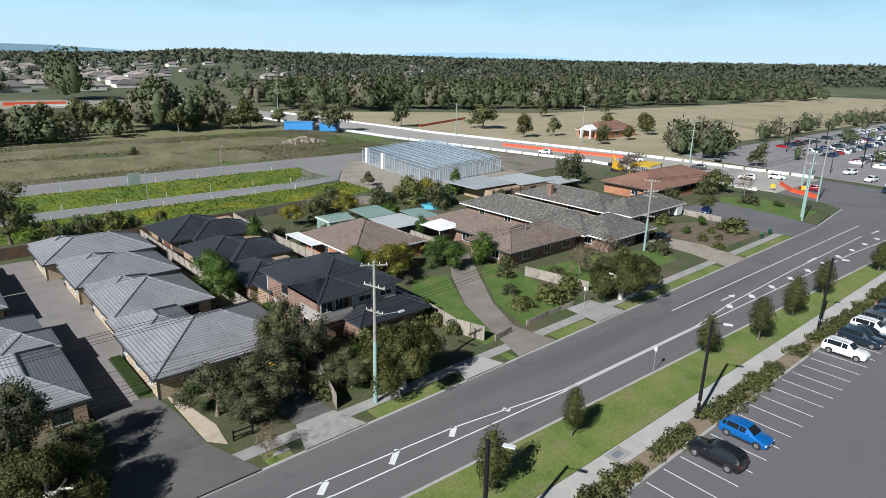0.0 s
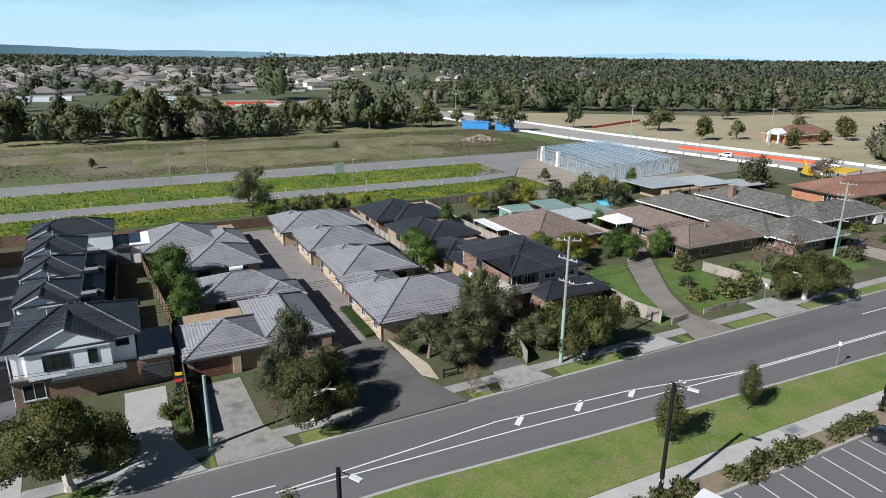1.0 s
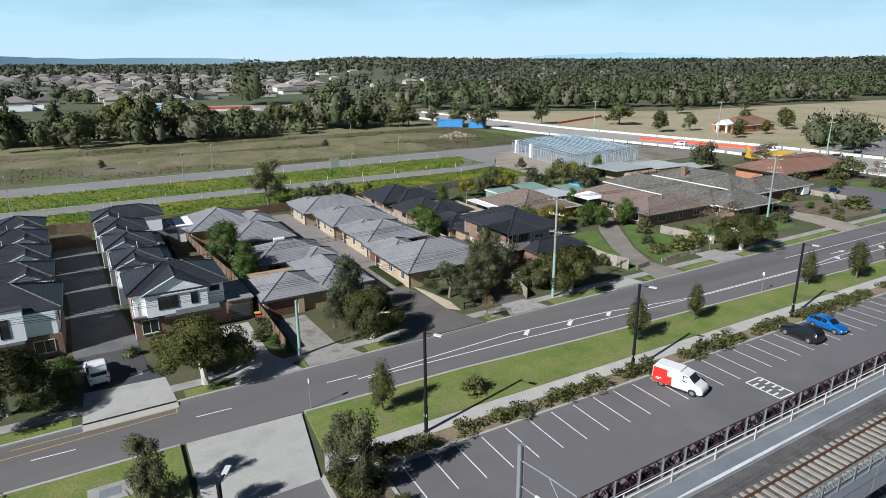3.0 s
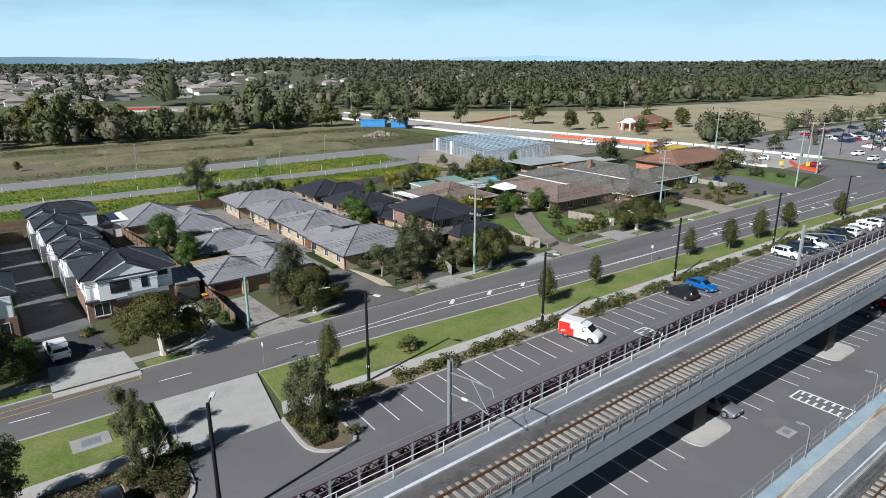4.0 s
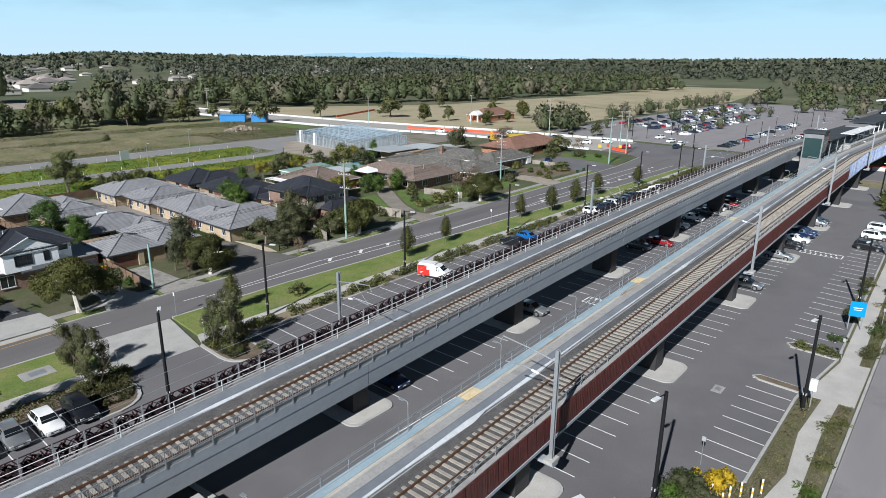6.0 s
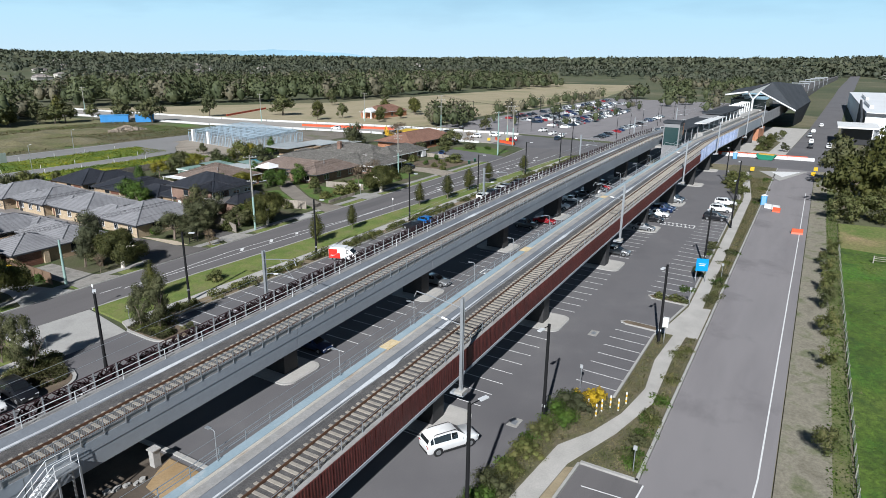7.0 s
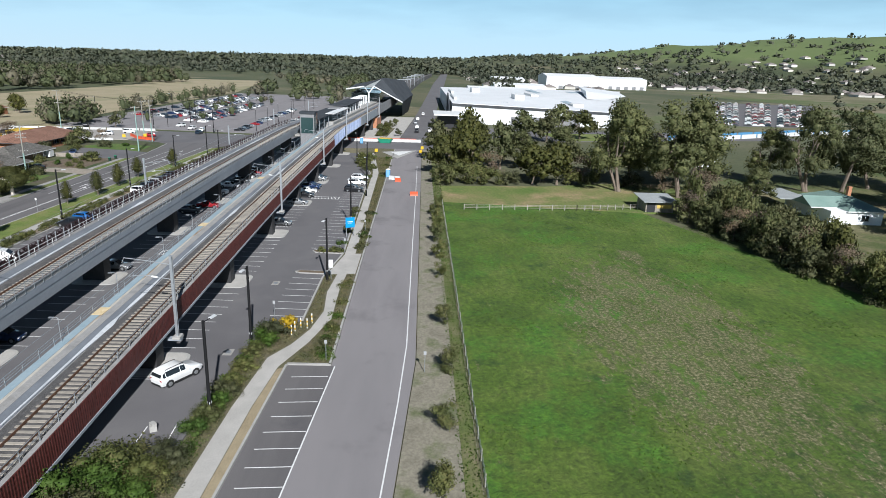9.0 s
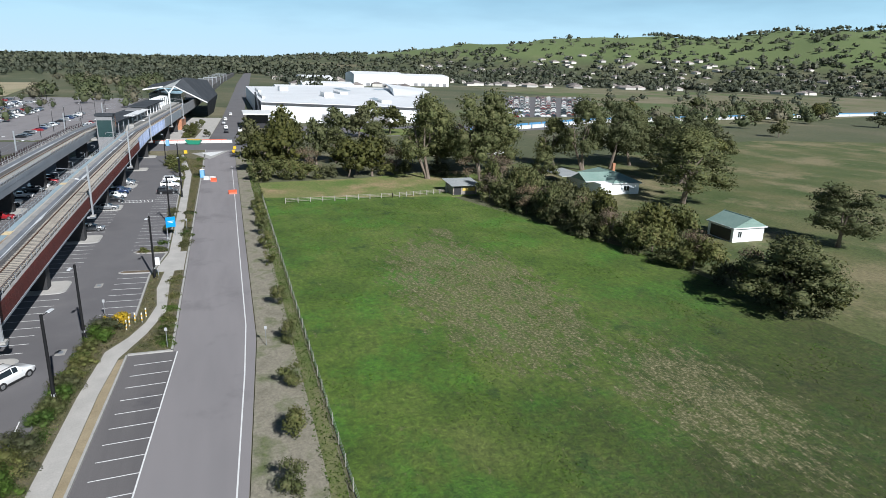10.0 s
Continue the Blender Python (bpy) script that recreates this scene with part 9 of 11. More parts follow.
for q in ((20, 56, 3.2), (36, 57, 5.6), (48, 78, 3.2), (-12, 57, 6.0), (6, 57, 3)):
    wire_run("service_line", (27.8, 43.3, 9.3), q, 0.5, 0.014, "thin black service line to a house")

# signs, bollards, bins
SIGN_WHITE = plain("white sign face", (0.75, 0.75, 0.74), 0.5)


def sign_post(x, y, h, w, hh, face, label, z=0.1, rz=0):
    ob = thing("sign_post", label, "sign", pose(x, y, z, 0, 0, rz), "sign posts")
    part("post", MB().cyl((0, 0, 0), (0, 0, h), 0.035), STEEL_GREY, ob)
    if w:
        part("plate", MB().box(-0.015 - 0.04, -w / 2, h - hh, -0.03, w / 2, h), face, ob)
    return ob


for x, y, h in ((53.7, 29.9, 2.9), (-10.0, 32.6, 3.0), (-11.6, 23.0, 2.6), (-21.4, 22.6, 2.4), (63.2, 45.8, 2.6)):
    sign_post(x, y, h, 0.32, 0.45, SIGN_WHITE, "slim metal sign post with small white plate")
for x, y, h in ((2.3, -28.3, 2.6), (-8.3, -36.2, 2.4), (-10.6, -46.9, 2.4), (31.2, -33.6, 2.6), (45, -35.8, 2.4)):
    sign_post(x, y, h, 0.3, 0.4, plain("grey sign back", (0.35, 0.36, 0.37), 0.5), "slim metal sign post with grey plate")
bs = thing("notice_board", "bright blue notice board on a post", "sign", pose(41.8, -33.3, 0.1, 0, 0, 20))
part("post", MB().box(-0.05, -0.75, 0, 0.05, -0.65, 3.6).box(-0.05, 0.65, 0, 0.05, 0.75, 3.6), STEEL_GREY, bs)
part("board", MB().box(-0.09, -0.85, 1.7, -0.05, 0.85, 3.6), plain("bright blue sign paint", (0.005, 0.26, 0.62), 0.5), bs)
part("text_bar", MB().box(-0.1, -0.5, 2.75, -0.092, 0.5, 2.85).box(-0.1, -0.4, 2.5, -0.092, 0.4, 2.58), SIGN_WHITE, bs)
cb = thing("control_box", "white equipment cabinet on a lamp post", "cabinet", pose(17.3, -33.2, 1.0))
part("cabinet", MB().box(-0.2, -0.3, 1.2, 0.2, 0.3, 2.3), SIGN_WHITE, cb)
part("post", MB().box(-0.04, -0.04, -0.95, 0.04, 0.04, 1.2), STEEL_GREY, cb)
BOLL_Y = plain("bollard yellow", (0.65, 0.42, 0.02), 0.5)
boll = thing("bollard", "white and yellow banded bollard", "bollard", pose(0, 0, -50), "path bollards")
part("post", MB().cyl((0, 0, 0), (0, 0, 1.25), 0.075), SIGN_WHITE, boll, smooth=True)
part("band", MB().cyl((0, 0, 0.75), (0, 0, 1.0), 0.08).cyl((0, 0, 0.2), (0, 0, 0.45), 0.08), BOLL_Y, boll, smooth=True)
for i, (x, y) in enumerate(((-1.4, -30.3), (-1.9, -31.2), (-0.8, -31.4), (0.3, -31.9), (0.1, -32.7), (1.7, -33.0))):
    if i == 0:
        boll.matrix_basis = pose(x, y, 0.09)
    else:
        copy_thing(boll, pose(x, y, 0.09))
BIN_GREEN = plain("dark green bin plastic", (0.012, 0.05, 0.03), 0.5)
BIN_LIDS = {"yellow": plain("yellow bin lid", (0.62, 0.42, 0.02), 0.5), "red": plain("red bin lid", (0.45, 0.03, 0.04), 0.5), "green": plain("green bin lid", (0.03, 0.22, 0.12), 0.5)}


def wheelie_bin(x, y, lid, rz=0):
    ob = thing("wheelie_bin", f"dark green wheelie bin with {lid} lid", "bin", pose(x, y, 0.12, 0, 0, rz), "wheelie bins")
    part("body", MB().add([(-0.24, -0.24, 0.08), (0.24, -0.24, 0.08), (0.24, 0.24, 0.08), (-0.24, 0.24, 0.08), (-0.29, -0.3, 0.95), (0.29, -0.3, 0.95), (0.29, 0.32, 0.95), (-0.29, 0.32, 0.95)],
                          [(0, 3, 2, 1), (4, 5, 6, 7), (0, 1, 5, 4), (1, 2, 6, 5), (2, 3, 7, 6), (3, 0, 4, 7)]), BIN_GREEN, ob)
    part("lid", MB().add([(-0.31, -0.34, 0.95), (0.31, -0.34, 0.95), (0.31, 0.36, 0.95), (-0.31, 0.36, 0.95), (-0.28, -0.3, 1.02), (0.28, -0.3, 1.02), (0.28, 0.36, 1.08), (-0.28, 0.36, 1.08)],
                         [(0, 3, 2, 1), (4, 5, 6, 7), (0, 1, 5, 4), (1, 2, 6, 5), (2, 3, 7, 6), (3, 0, 4, 7)]), BIN_LIDS[lid], ob)
    for s in (-0.2, 0.2):
        part("wheel", MB().cyl((s - 0.03, 0.28, 0.1), (s + 0.03, 0.28, 0.1), 0.1, 0.1, 10), TYRE, ob)


for x, y, lid in ((-8.9, 56.0, "yellow"), (-9.0, 54.6, "red"), (-7.9, 55.2, "green"), (23.2, 54.5, "yellow"), (23.0, 53.4, "green"), (117, 45.4, "green"), (121.6, 45.8, "green")):
    wheelie_bin(x, y, lid, 90)
mb_ = thing("mailbox_stand", "black letterbox stand at the drive entry", "letterbox", pose(15.9, 45.7, 0.12))
part("post", MB().box(-0.9, -0.06, 0, -0.78, 0.06, 1.0).box(0.78, -0.06, 0, 0.9, 0.06, 1.0), POLE_BLACK, mb_)
part("rail", MB().box(-0.9, -0.05, 0.75, 0.9, 0.05, 0.85).box(-0.9, -0.05, 0.3, 0.9, 0.05, 0.38), POLE_BLACK, mb_)
for x, y, w, d in ((-27.0, 28.6, 3.0, 2.2), (-23.5, 48.2, 1.2, 0.9), (-25.2, 67.0, 1.6, 0.8), (38.4, 24.0, 2.2, 1.3), (16.0, -25.4, 1.6, 1.0), (-6.6, -25.2, 1.5, 1.0), (22.0, -6.4, 1.6, 1.2), (17.4, 41.9, 1.4, 0.5), (20.6, 41.9, 1.2, 0.5), (11, -11, 0.9, 0.7), (40, -9, 0.9, 0.7), (-3, -10, 0.9, 0.7)):
    p_ = thing("service_pit", "concrete service pit with a dark grate", "pit lid", pose(x, y, 0.0 if y < 20 or 39 < y < 41 else 0.13), "service pits")
    part("surround", MB().box(-w / 2, -d / 2, -0.1, w / 2, d / 2, 0.03), CONCRETE_DARK, p_)
    part("grate", MB().box(-w / 4, -d / 4, 0, w / 4, d / 4, 0.04), STEEL_GREY, p_)
kb = thing("traffic_island", "kerbed garden island in the car park", "traffic island", pose(0, 0, 0), "islands")
poly = [(-12.7, 22.1), (-12.9, 18), (-12.8, 16.8), (-12.4, 15.9), (-11.6, 15.2), (-10.6, 14.8), (-9.7, 14.75), (-9.0, 15.0), (-8.5, 15.6), (-8.3, 16.6), (-8.1, 20.7), (-8.2, 23.1), (-11.8, 23.15)]
part("kerb", MB().prism(poly, -0.1, 0.13), CONCRETE, kb)
cx, cy = -10.5, 19
part("bed", MB().prism([(cx + (a - cx) * 0.85, cy + (b - cy) * 0.93) for a, b in poly], 0, 0.16), MULCH, kb)
kb = thing("traffic_island", "kerbed garden island in the car park", "traffic island", pose(0, 0, 0), "islands")
poly = [(-26.4, 14.9), (-24.6, 14.9), (-23.4, 15.2), (-22.5, 15.8), (-21.9, 16.6), (-21.5, 17.8), (-21.3, 21.0), (-21.8, 23.0), (-26.4, 22.6)]
part("kerb", MB().prism(poly, -0.1, 0.13), CONCRETE, kb)
part("bed", MB().prism([(-24.2 + (a + 24.2) * 0.85, 19 + (b - 19) * 0.93) for a, b in poly], 0, 0.16), MULCH, kb)
for poly in ([(20.3, -31.9), (20.6, -27.9), (21.2, -27.2), (21.9, -27.8), (21.6, -31.9)], [(31.0, -33.2), (31.3, -28.6), (32.2, -28.0), (33.0, -28.6), (32.6, -33.2)]):
    kb = thing("traffic_island", "kerbed garden island in the car park", "traffic island", pose(0, 0, 0), "islands")
    part("kerb", MB().prism(poly, -0.1, 0.13), CONCRETE, kb)
    cx, cy = sum(p[0] for p in poly) / 5, sum(p[1] for p in poly) / 5
    part("bed", MB().prism([(cx + (a - cx) * 0.7, cy + (b - cy) * 0.9) for a, b in poly], 0, 0.16), MULCH, kb)
for x, y in ((-25.2, 14.2), (-24.2, 12.8), (-23.2, 11.4)):
    stripe(lot, "give_way_dash", x, y, x + 0.7, y - 0.3, 0.35)
solid("concrete_block", MB().box(-0.4, -0.3, 0, 0.4, 0.3, 0.5, pose(0, 0, 0, 0, 0, 25)).box(-0.3, -0.2, 0.5, 0.25, 0.2, 0.72, pose(0, 0, 0, 0, 0, 50)), CONCRETE, "broken pale concrete block on the asphalt", "block", pose(-21.9, -23.2, 0))
# wire fence of the paddock
pf = thing("wire_fence", "post and wire paddock fence", "fence", pose(0, 0, 0), "paddock fences")
fpost = MB().cyl((0, 0, 0), (0, 0, 1.25), 0.05, 0.045, 6).mesh("fence_post")
fpost.materials.append(POLE_TIMBER)
fpts = [(-80, -52.9), (-39, -51.6), (75, -51.25)]
for (x0, y0), (x1, y1) in zip(fpts, fpts[1:]):
    n = int((x1 - x0) / 3.2)
    for i in range(n):
        part("fence_post", fpost, POLE_TIMBER, pf, m=pose(x0 + (x1 - x0) * i / n, y0 + (y1 - y0) * i / n, 0.02))
    for z in (0.4, 0.75, 1.1):
        part("wire", MB().cyl((x0, y0, z), (x1, y1, z), 0.012, 0.012, 4), STEEL_GREY, pf)
rf = thing("rail_fence", "weathered timber post and rail fence", "fence", pose(0, 0, 0), "paddock fences")
rpts = [(66.6, -56), (68.6, -82), (72, -99)]
for (x0, y0), (x1, y1) in zip(rpts, rpts[1:]):
    n = 9
    for i in range(n + 1):
        part("fence_post", MB().box(-0.08, -0.08, 0, 0.08, 0.08, 1.25), POLE_TIMBER, rf, m=pose(x0 + (x1 - x0) * i / n, y0 + (y1 - y0) * i / n, 0.04))
    for z in (0.5, 0.85, 1.15):
        part("rail", MB().cyl((x0, y0, z), (x1, y1, z), 0.04, 0.04, 5), PALING, rf)
HATCHM = surface("yellow hatch mat", [(0.55, 0.42, 0.22), (0.66, 0.55, 0.36)], 3.0, 8.0, 0.2, 0.9, 0.1)
for x in (-8.4, 24.0, 60):
    solid("tactile_mat", MB().box(-1.0, -0.55, 0, 1.0, 0.55, 0.03), HATCHM, "pale yellow mat on the deck walkway", "mat", pose(x, -12.9, z_deck(x) + 0.36))

# ---- station ----
STATION_DARK = surface("dark grey metal roof", [(0.045, 0.05, 0.057), (0.062, 0.068, 0.076)], 0.2, 3.0, 0.1, 0.9, 0.4, spec=0.15, brick=(60.0, 1.2, 0.03, (0.8, 0.8, 0.8), 0.0))
STATION_GLASS = glassy("teal station glass", (0.03, 0.06, 0.06), 0.1)
st = thing("station", "elevated railway station with faceted dark metal canopy", "station", pose(250, -8, 0))
sm = pose(-250, 8, 0) @ pose(150, 0, 0, 0, 0, -3.3) @ pose(-150, 0, 0)
ZP = 8.4
part("platform", MB().box(170, -12.0, 5.6, 330, -2.0, ZP), CONCRETE, st, m=sm)
ROOF = [(285, -4.6, 15.4), (283, -14.6, 17.1), (290, -23.6, 21.7), (287.5, -19.2, 17.3), (292, -35.2, 8.8), (340, -40.2, 11.0), (352, -34.5, 18.9), (372, -22, 19.6), (384, 0, 14.6), (313, -34.6, 0.2), (346, -37.4, 0.2), (392, -36, 10.0)]


def folded(faces):
    """Facets of the folded canopy, as thick sheets."""
    mb = MB()
    for f in faces:
        n = len(f)
        mb.add([ROOF[k] for k in f] + [(ROOF[k][0], ROOF[k][1], ROOF[k][2] - 0.5) for k in f],
               [tuple(range(n)), tuple(range(2 * n - 1, n - 1, -1))] + [(q, n + q, n + (q + 1) % n, (q + 1) % n) for q in range(n)])
    return mb


st_flat = pose(-250, 8, 0)
part("canopy", folded([(2, 3, 4), (2, 4, 5), (2, 5, 6), (2, 6, 7), (0, 1, 2), (0, 2, 7), (0, 7, 8), (6, 5, 11), (6, 11, 7)]), STATION_DARK, st, "faceted dark metal canopy", m=st_flat)
part("canopy_facet", folded([(1, 3, 2)]), METAL_ROOF, st, "pale grey front facet of the canopy", m=st_flat)
part("canopy_skirt", folded([(4, 9, 5), (9, 10, 5)]), STATION_DARK, st, "dark side skirt under the canopy", m=st_flat)
part("canopy_edge", MB().tube([ROOF[0], ROOF[1]], 0.4).tube([ROOF[3], ROOF[4]], 0.35), FASCIA_WHITE, st, "pale canopy edge beam", m=st_flat)
part("canopy_column", MB().cyl((286, -16.8, 8.4), (286, -16.8, 13.6), 0.45).cyl((286, -16.8, 13.6), (283.6, -14.8, 16.6), 0.35).cyl((286, -16.8, 13.6), (287.4, -19.2, 16.8), 0.35), WHITE_METAL, st, "white branching column", m=st_flat)
for i in range(6):
    part("frame_post", MB().box(254 + i * 6, -8.4, ZP, 254.5 + i * 6, -7.9, 12.6).box(254 + i * 6, -8.4, 12.2, 254.5 + i * 6, -4.4, 12.6), WHITE_METAL, st, "white portal frame", m=sm)
part("low_roof", MB().box(206, -11, 11.9, 252, -3.4, 12.3), STATION_DARK, st, m=sm)
for x in (196, 228):
    part("platform_building", MB().box(x, -9.6, ZP, x + 18, -4.6, 11.6), RENDER_GREY, st, m=sm)
for i in range(9):
    part("platform_post", MB().box(186 + i * 7.6, -10.6, ZP, 186.25 + i * 7.6, -10.35, 11.6), WHITE_METAL, st, m=sm)
part("side_wall", MB().box(240, -20.2, 6.0, 330, -19.9, 10.5), RENDER_GREY, st, m=sm)
# added solid dark block, stands in for the shade under the canopy
part("hall", MB().box(298, -22, 8.4, 368, -6, 13.0), STATION_GLASS, st, "added dark block for the shade under the canopy", m=st_flat)
part("brick_base", MB().box(236, -20, 0, 252, -14, 4.6), BRICK_ORANGE, st, m=sm)
lt = thing("lift_tower", "grey and teal glazed lift tower beside the track", "lift tower", pose(146, -7.6, 0))
part("shaft", MB().box(-2.4, -2.6, 0, 2.8, 2.0, 13.4), RENDER_GREY, lt)
part("glazing", MB().box(-2.5, -2.3, 7.0, -2.42, 1.7, 12.2).box(-2.0, -2.7, 7.0, 2.4, -2.62, 12.2), STATION_GLASS, lt, "teal tinted glazing")
part("cap", MB().box(-2.7, -2.9, 13.4, 3.1, 2.3, 14.0), STATION_DARK, lt)
part("brick_panel", MB().box(2.82, -2.5, 9.6, 5.0, 1.0, 13.0), BRICK_ORANGE, lt)
fb = thing("platform_ramp", "dark flat roof over the platform entry", "canopy", pose(170, -8.0, 0, 0, 0, -3.3))
part("roof", MB().box(-19, -4.0, 11.0, 32, 3.6, 11.3), STATION_DARK, fb)
part("floor", MB().box(-24, -4.6, 5.6, 40, 3.4, 6.2), CONCRETE_DARK, fb)
part("concrete_edge", MB().box(-24, -6.0, 5.6, 40, -4.6, 7.4), GIRDER, fb)
part("pale_roof", MB().box(0, -5.4, 11.32, 34, -2.0, 11.5), FASCIA_WHITE, fb)
for i in range(7):
    part("post", MB().box(-18 + i * 8, -3.8, 6.6, -17.8 + i * 8, -3.6, 11.0), STEEL_GREY, fb)
part("pier", MB().box(-12, -3, 0, -10, 1.6, 6.2).box(14, -3, 0, 16, 1.6, 6.2), PIER, fb)
tb = thing("ticket_booth", "small yellow and white booth on the platform", "booth", pose(222, -8.5, 8.4))
part("body", MB().box(-1.8, -1.4, 0, 1.8, 1.4, 3.4), FASCIA_WHITE, tb)
part("panel", MB().box(-1.84, -1.3, 1.2, -1.8, 1.3, 3.2), plain("yellow panel", (0.62, 0.44, 0.04), 0.5), tb)
for i in range(9):  # gantries of the line beyond
    x = 340 + i * 60
    g = thing("line_gantry", "grey steel gantry over the tracks", "gantry", pose(x, -14 - 0.058 * (x - 340), 0), "line gantries")
    part("post", MB().box(-0.15, -6.5, 5, 0.15, -6.2, 13.5).box(-0.15, 6.2, 5, 0.15, 6.5, 13.5), STEEL_GREY, g)
    part("beam", MB().box(-0.2, -6.5, 12.8, 0.2, 6.5, 13.4), STEEL_GREY, g)
flat("rail_embankment", [(330, -24), (900, -44), (1300, -66), (1300, -50), (900, -26), (330, 6)], -0.3, 6.0, BALLAST, "railway formation beyond the station", "railway")

# ---- warehouse store ----
WHITE_CLAD = surface("white wall cladding", [(0.72, 0.73, 0.74), (0.79, 0.80, 0.81)], 0.1, 2.0, 0.05, 0.6, 0.2, brick=(60.0, 1.2, 0.02, (0.9, 0.9, 0.9), 0.0))
WHITE_ROOF = surface("white metal roof", [(0.70, 0.71, 0.72), (0.78, 0.79, 0.80)], 0.05, 1.0, 0.06, 0.55, 0.2, brick=(80.0, 0.9, 0.05, (0.92, 0.92, 0.92), 0.0))
wh = thing("warehouse", "large white store building with low white roof", "warehouse", pose(330, -160, 0))
wm = pose(-330, 160, 0)
wq = [(268, -62), (274, -148), (500, -222), (500, -62)]
wz = [10.6, 8.0, 11.0, 9.6]
part("wall", MB().add([(x, y, 0) for x, y in wq] + [(x, y, z) for (x, y), z in zip(wq, wz)], [(3, 2, 6, 7), (0, 3, 7, 4), (1, 0, 4, 5), (2, 1, 5, 6)]), WHITE_CLAD, wh, m=wm)
part("roof", MB().add([(x, y, z + 0.01) for (x, y), z in zip(wq, wz)] + [(x, y, z + 0.5) for (x, y), z in zip(wq, wz)], [(0, 1, 2, 3), (7, 6, 5, 4), (1, 0, 4, 5), (0, 3, 7, 4), (2, 1, 5, 6), (3, 2, 6, 7)]), WHITE_ROOF, wh, m=wm)
part("roof_edge", MB().add([(x - dx, y, z + d) for dx in (0.15, 0.6) for x, y, z in ((268, -62, 10.6), (274, -148, 8.0)) for d in (-0.9, 0.2)], [(4, 5, 7, 6), (0, 2, 3, 1), (1, 3, 7, 5), (0, 4, 6, 2)]), FASCIA_DARK, wh, "dark roof edge band", m=wm)
for b in ((330, -110, 10, 348, -104, 13.4), (370, -126, 9, 402, -121, 12.0), (420, -90, 10, 440, -84, 13.2), (300, -140, 8.6, 312, -134, 10.6)):
    part("roof_plant", MB().box(*b), FASCIA_WHITE, wh, m=wm)
part("loading_wall", MB().add([(x - dx, y, z) for dx in (0.05, 0.5) for x, y in ((270.2, -94), (272.9, -132)) for z in (0, 4.6)], [(4, 5, 7, 6), (0, 2, 3, 1), (1, 3, 7, 5), (0, 4, 6, 2), (2, 6, 7, 3)]), RENDER_GREY, wh, "dark grey lower wall", m=wm)
part("entry", MB().box(244, -64, 0, 261.9, -54, 7.0), FRAME_DARK, wh, "dark glazed entry", m=wm)
part("entry_canopy", MB().box(238, -66, 6.6, 262.5, -52, 7.2), FASCIA_WHITE, wh, m=wm)
part("entry_screen", MB().add([(266, -61, 0), (296, -61, 0), (296, -61, 14.8), (266, -61, 9), (266, -60.2, 0), (296, -60.2, 0), (296, -60.2, 14.8), (266, -60.2, 9)], [(0, 1, 2, 3), (7, 6, 5, 4), (3, 2, 6, 7), (0, 3, 7, 4), (1, 5, 6, 2)]), STATION_DARK, wh, m=wm)
for i in range(4):
    part("entry_post", MB().box(239 + i * 6, -65.6, 0, 239.4 + i * 6, -65.2, 6.6), STEEL_GREY, wh, m=wm)
SKYLIGHT = surface("blue-grey roof sheeting", [(0.30, 0.37, 0.42), (0.38, 0.45, 0.50)], 0.05, 1.0, 0.08, 0.5, 0.1)


def roof_z(x, y):
    """Height of the store's roof."""
    u = (x - 268) / 232
    v = (-62 - y) / (86 + 74 * u)
    return (10.6 * (1 - u) + 9.6 * u) * (1 - v) + (8.0 * (1 - u) + 11.0 * u) * v + 0.5
for x0, x1, y0, y1 in ((300, 352, -140, -134), (380, 470, -176, -166), (400, 480, -140, -134), (300, 330, -96, -92)):
    part("roof_sheet", MB().add([(x, y, roof_z(x, y) + d) for d in (0.02, 0.12) for x, y in ((x0, y0), (x1, y0), (x1, y1), (x0, y1))], [(4, 5, 6, 7), (0, 1, 5, 4), (1, 2, 6, 5), (2, 3, 7, 6), (3, 0, 4, 7)]), SKYLIGHT, wh, "blue-grey roof sheeting", m=wm)
part("parapet", MB().box(300, -66, 10.4, 350, -64.5, 12.2).box(380, -68, 10.2, 430, -66.5, 12.0), FASCIA_WHITE, wh, m=wm)
part("roof_gable", MB().add([(372, -160, 10.2), (400, -166, 14.4), (400, -196, 11.6), (372, -172, 9.6), (480, -180, 15.2), (480, -214, 11.8)], [(0, 3, 2, 1), (1, 2, 5, 4), (0, 1, 4), (3, 5, 2)]), WHITE_ROOF, wh, "white gabled roof wing", m=wm)
for k, (x, y, w, d, h_) in enumerate(((560, -120, 40, 60, 8), (890, -262, 70, 76, 17), (935, -345, 60, 84, 15), (700, -160, 40, 60, 8), (960, -180, 60, 50, 9))):
    f_ = thing("warehouse", "white distant industrial shed", "warehouse", pose(x, y, 0), "industrial sheds")
    part("wall", MB().box(-w / 2, -d / 2, 0, w / 2, d / 2, h_), WHITE_CLAD, f_)
    mbr, cps = MB(), []
    gable(mbr, cps, -w / 2, -d / 2, w / 2, d / 2, h_, 6, "y")
    part("roof", mbr, WHITE_ROOF, f_)
    for i in range(5):
        part("bay_door", MB().box(-w / 2 - 0.1, -d / 2 + 4 + i * 12, 0, -w / 2, -d / 2 + 10 + i * 12, 4.5), RENDER_GREY, f_)
flat("store_yard", [(200, -62), (250, -64), (258, -236), (240, -236), (205, -110)][::-1], -0.3, -0.01, ASPHALT, "asphalt yard of the store", "car park")
flat("store_lawn", [(206, -108), (236, -104), (240, -150), (214, -150)][::-1], -0.3, 0.06, GRASS, "green lawn beside the store", "lawn")
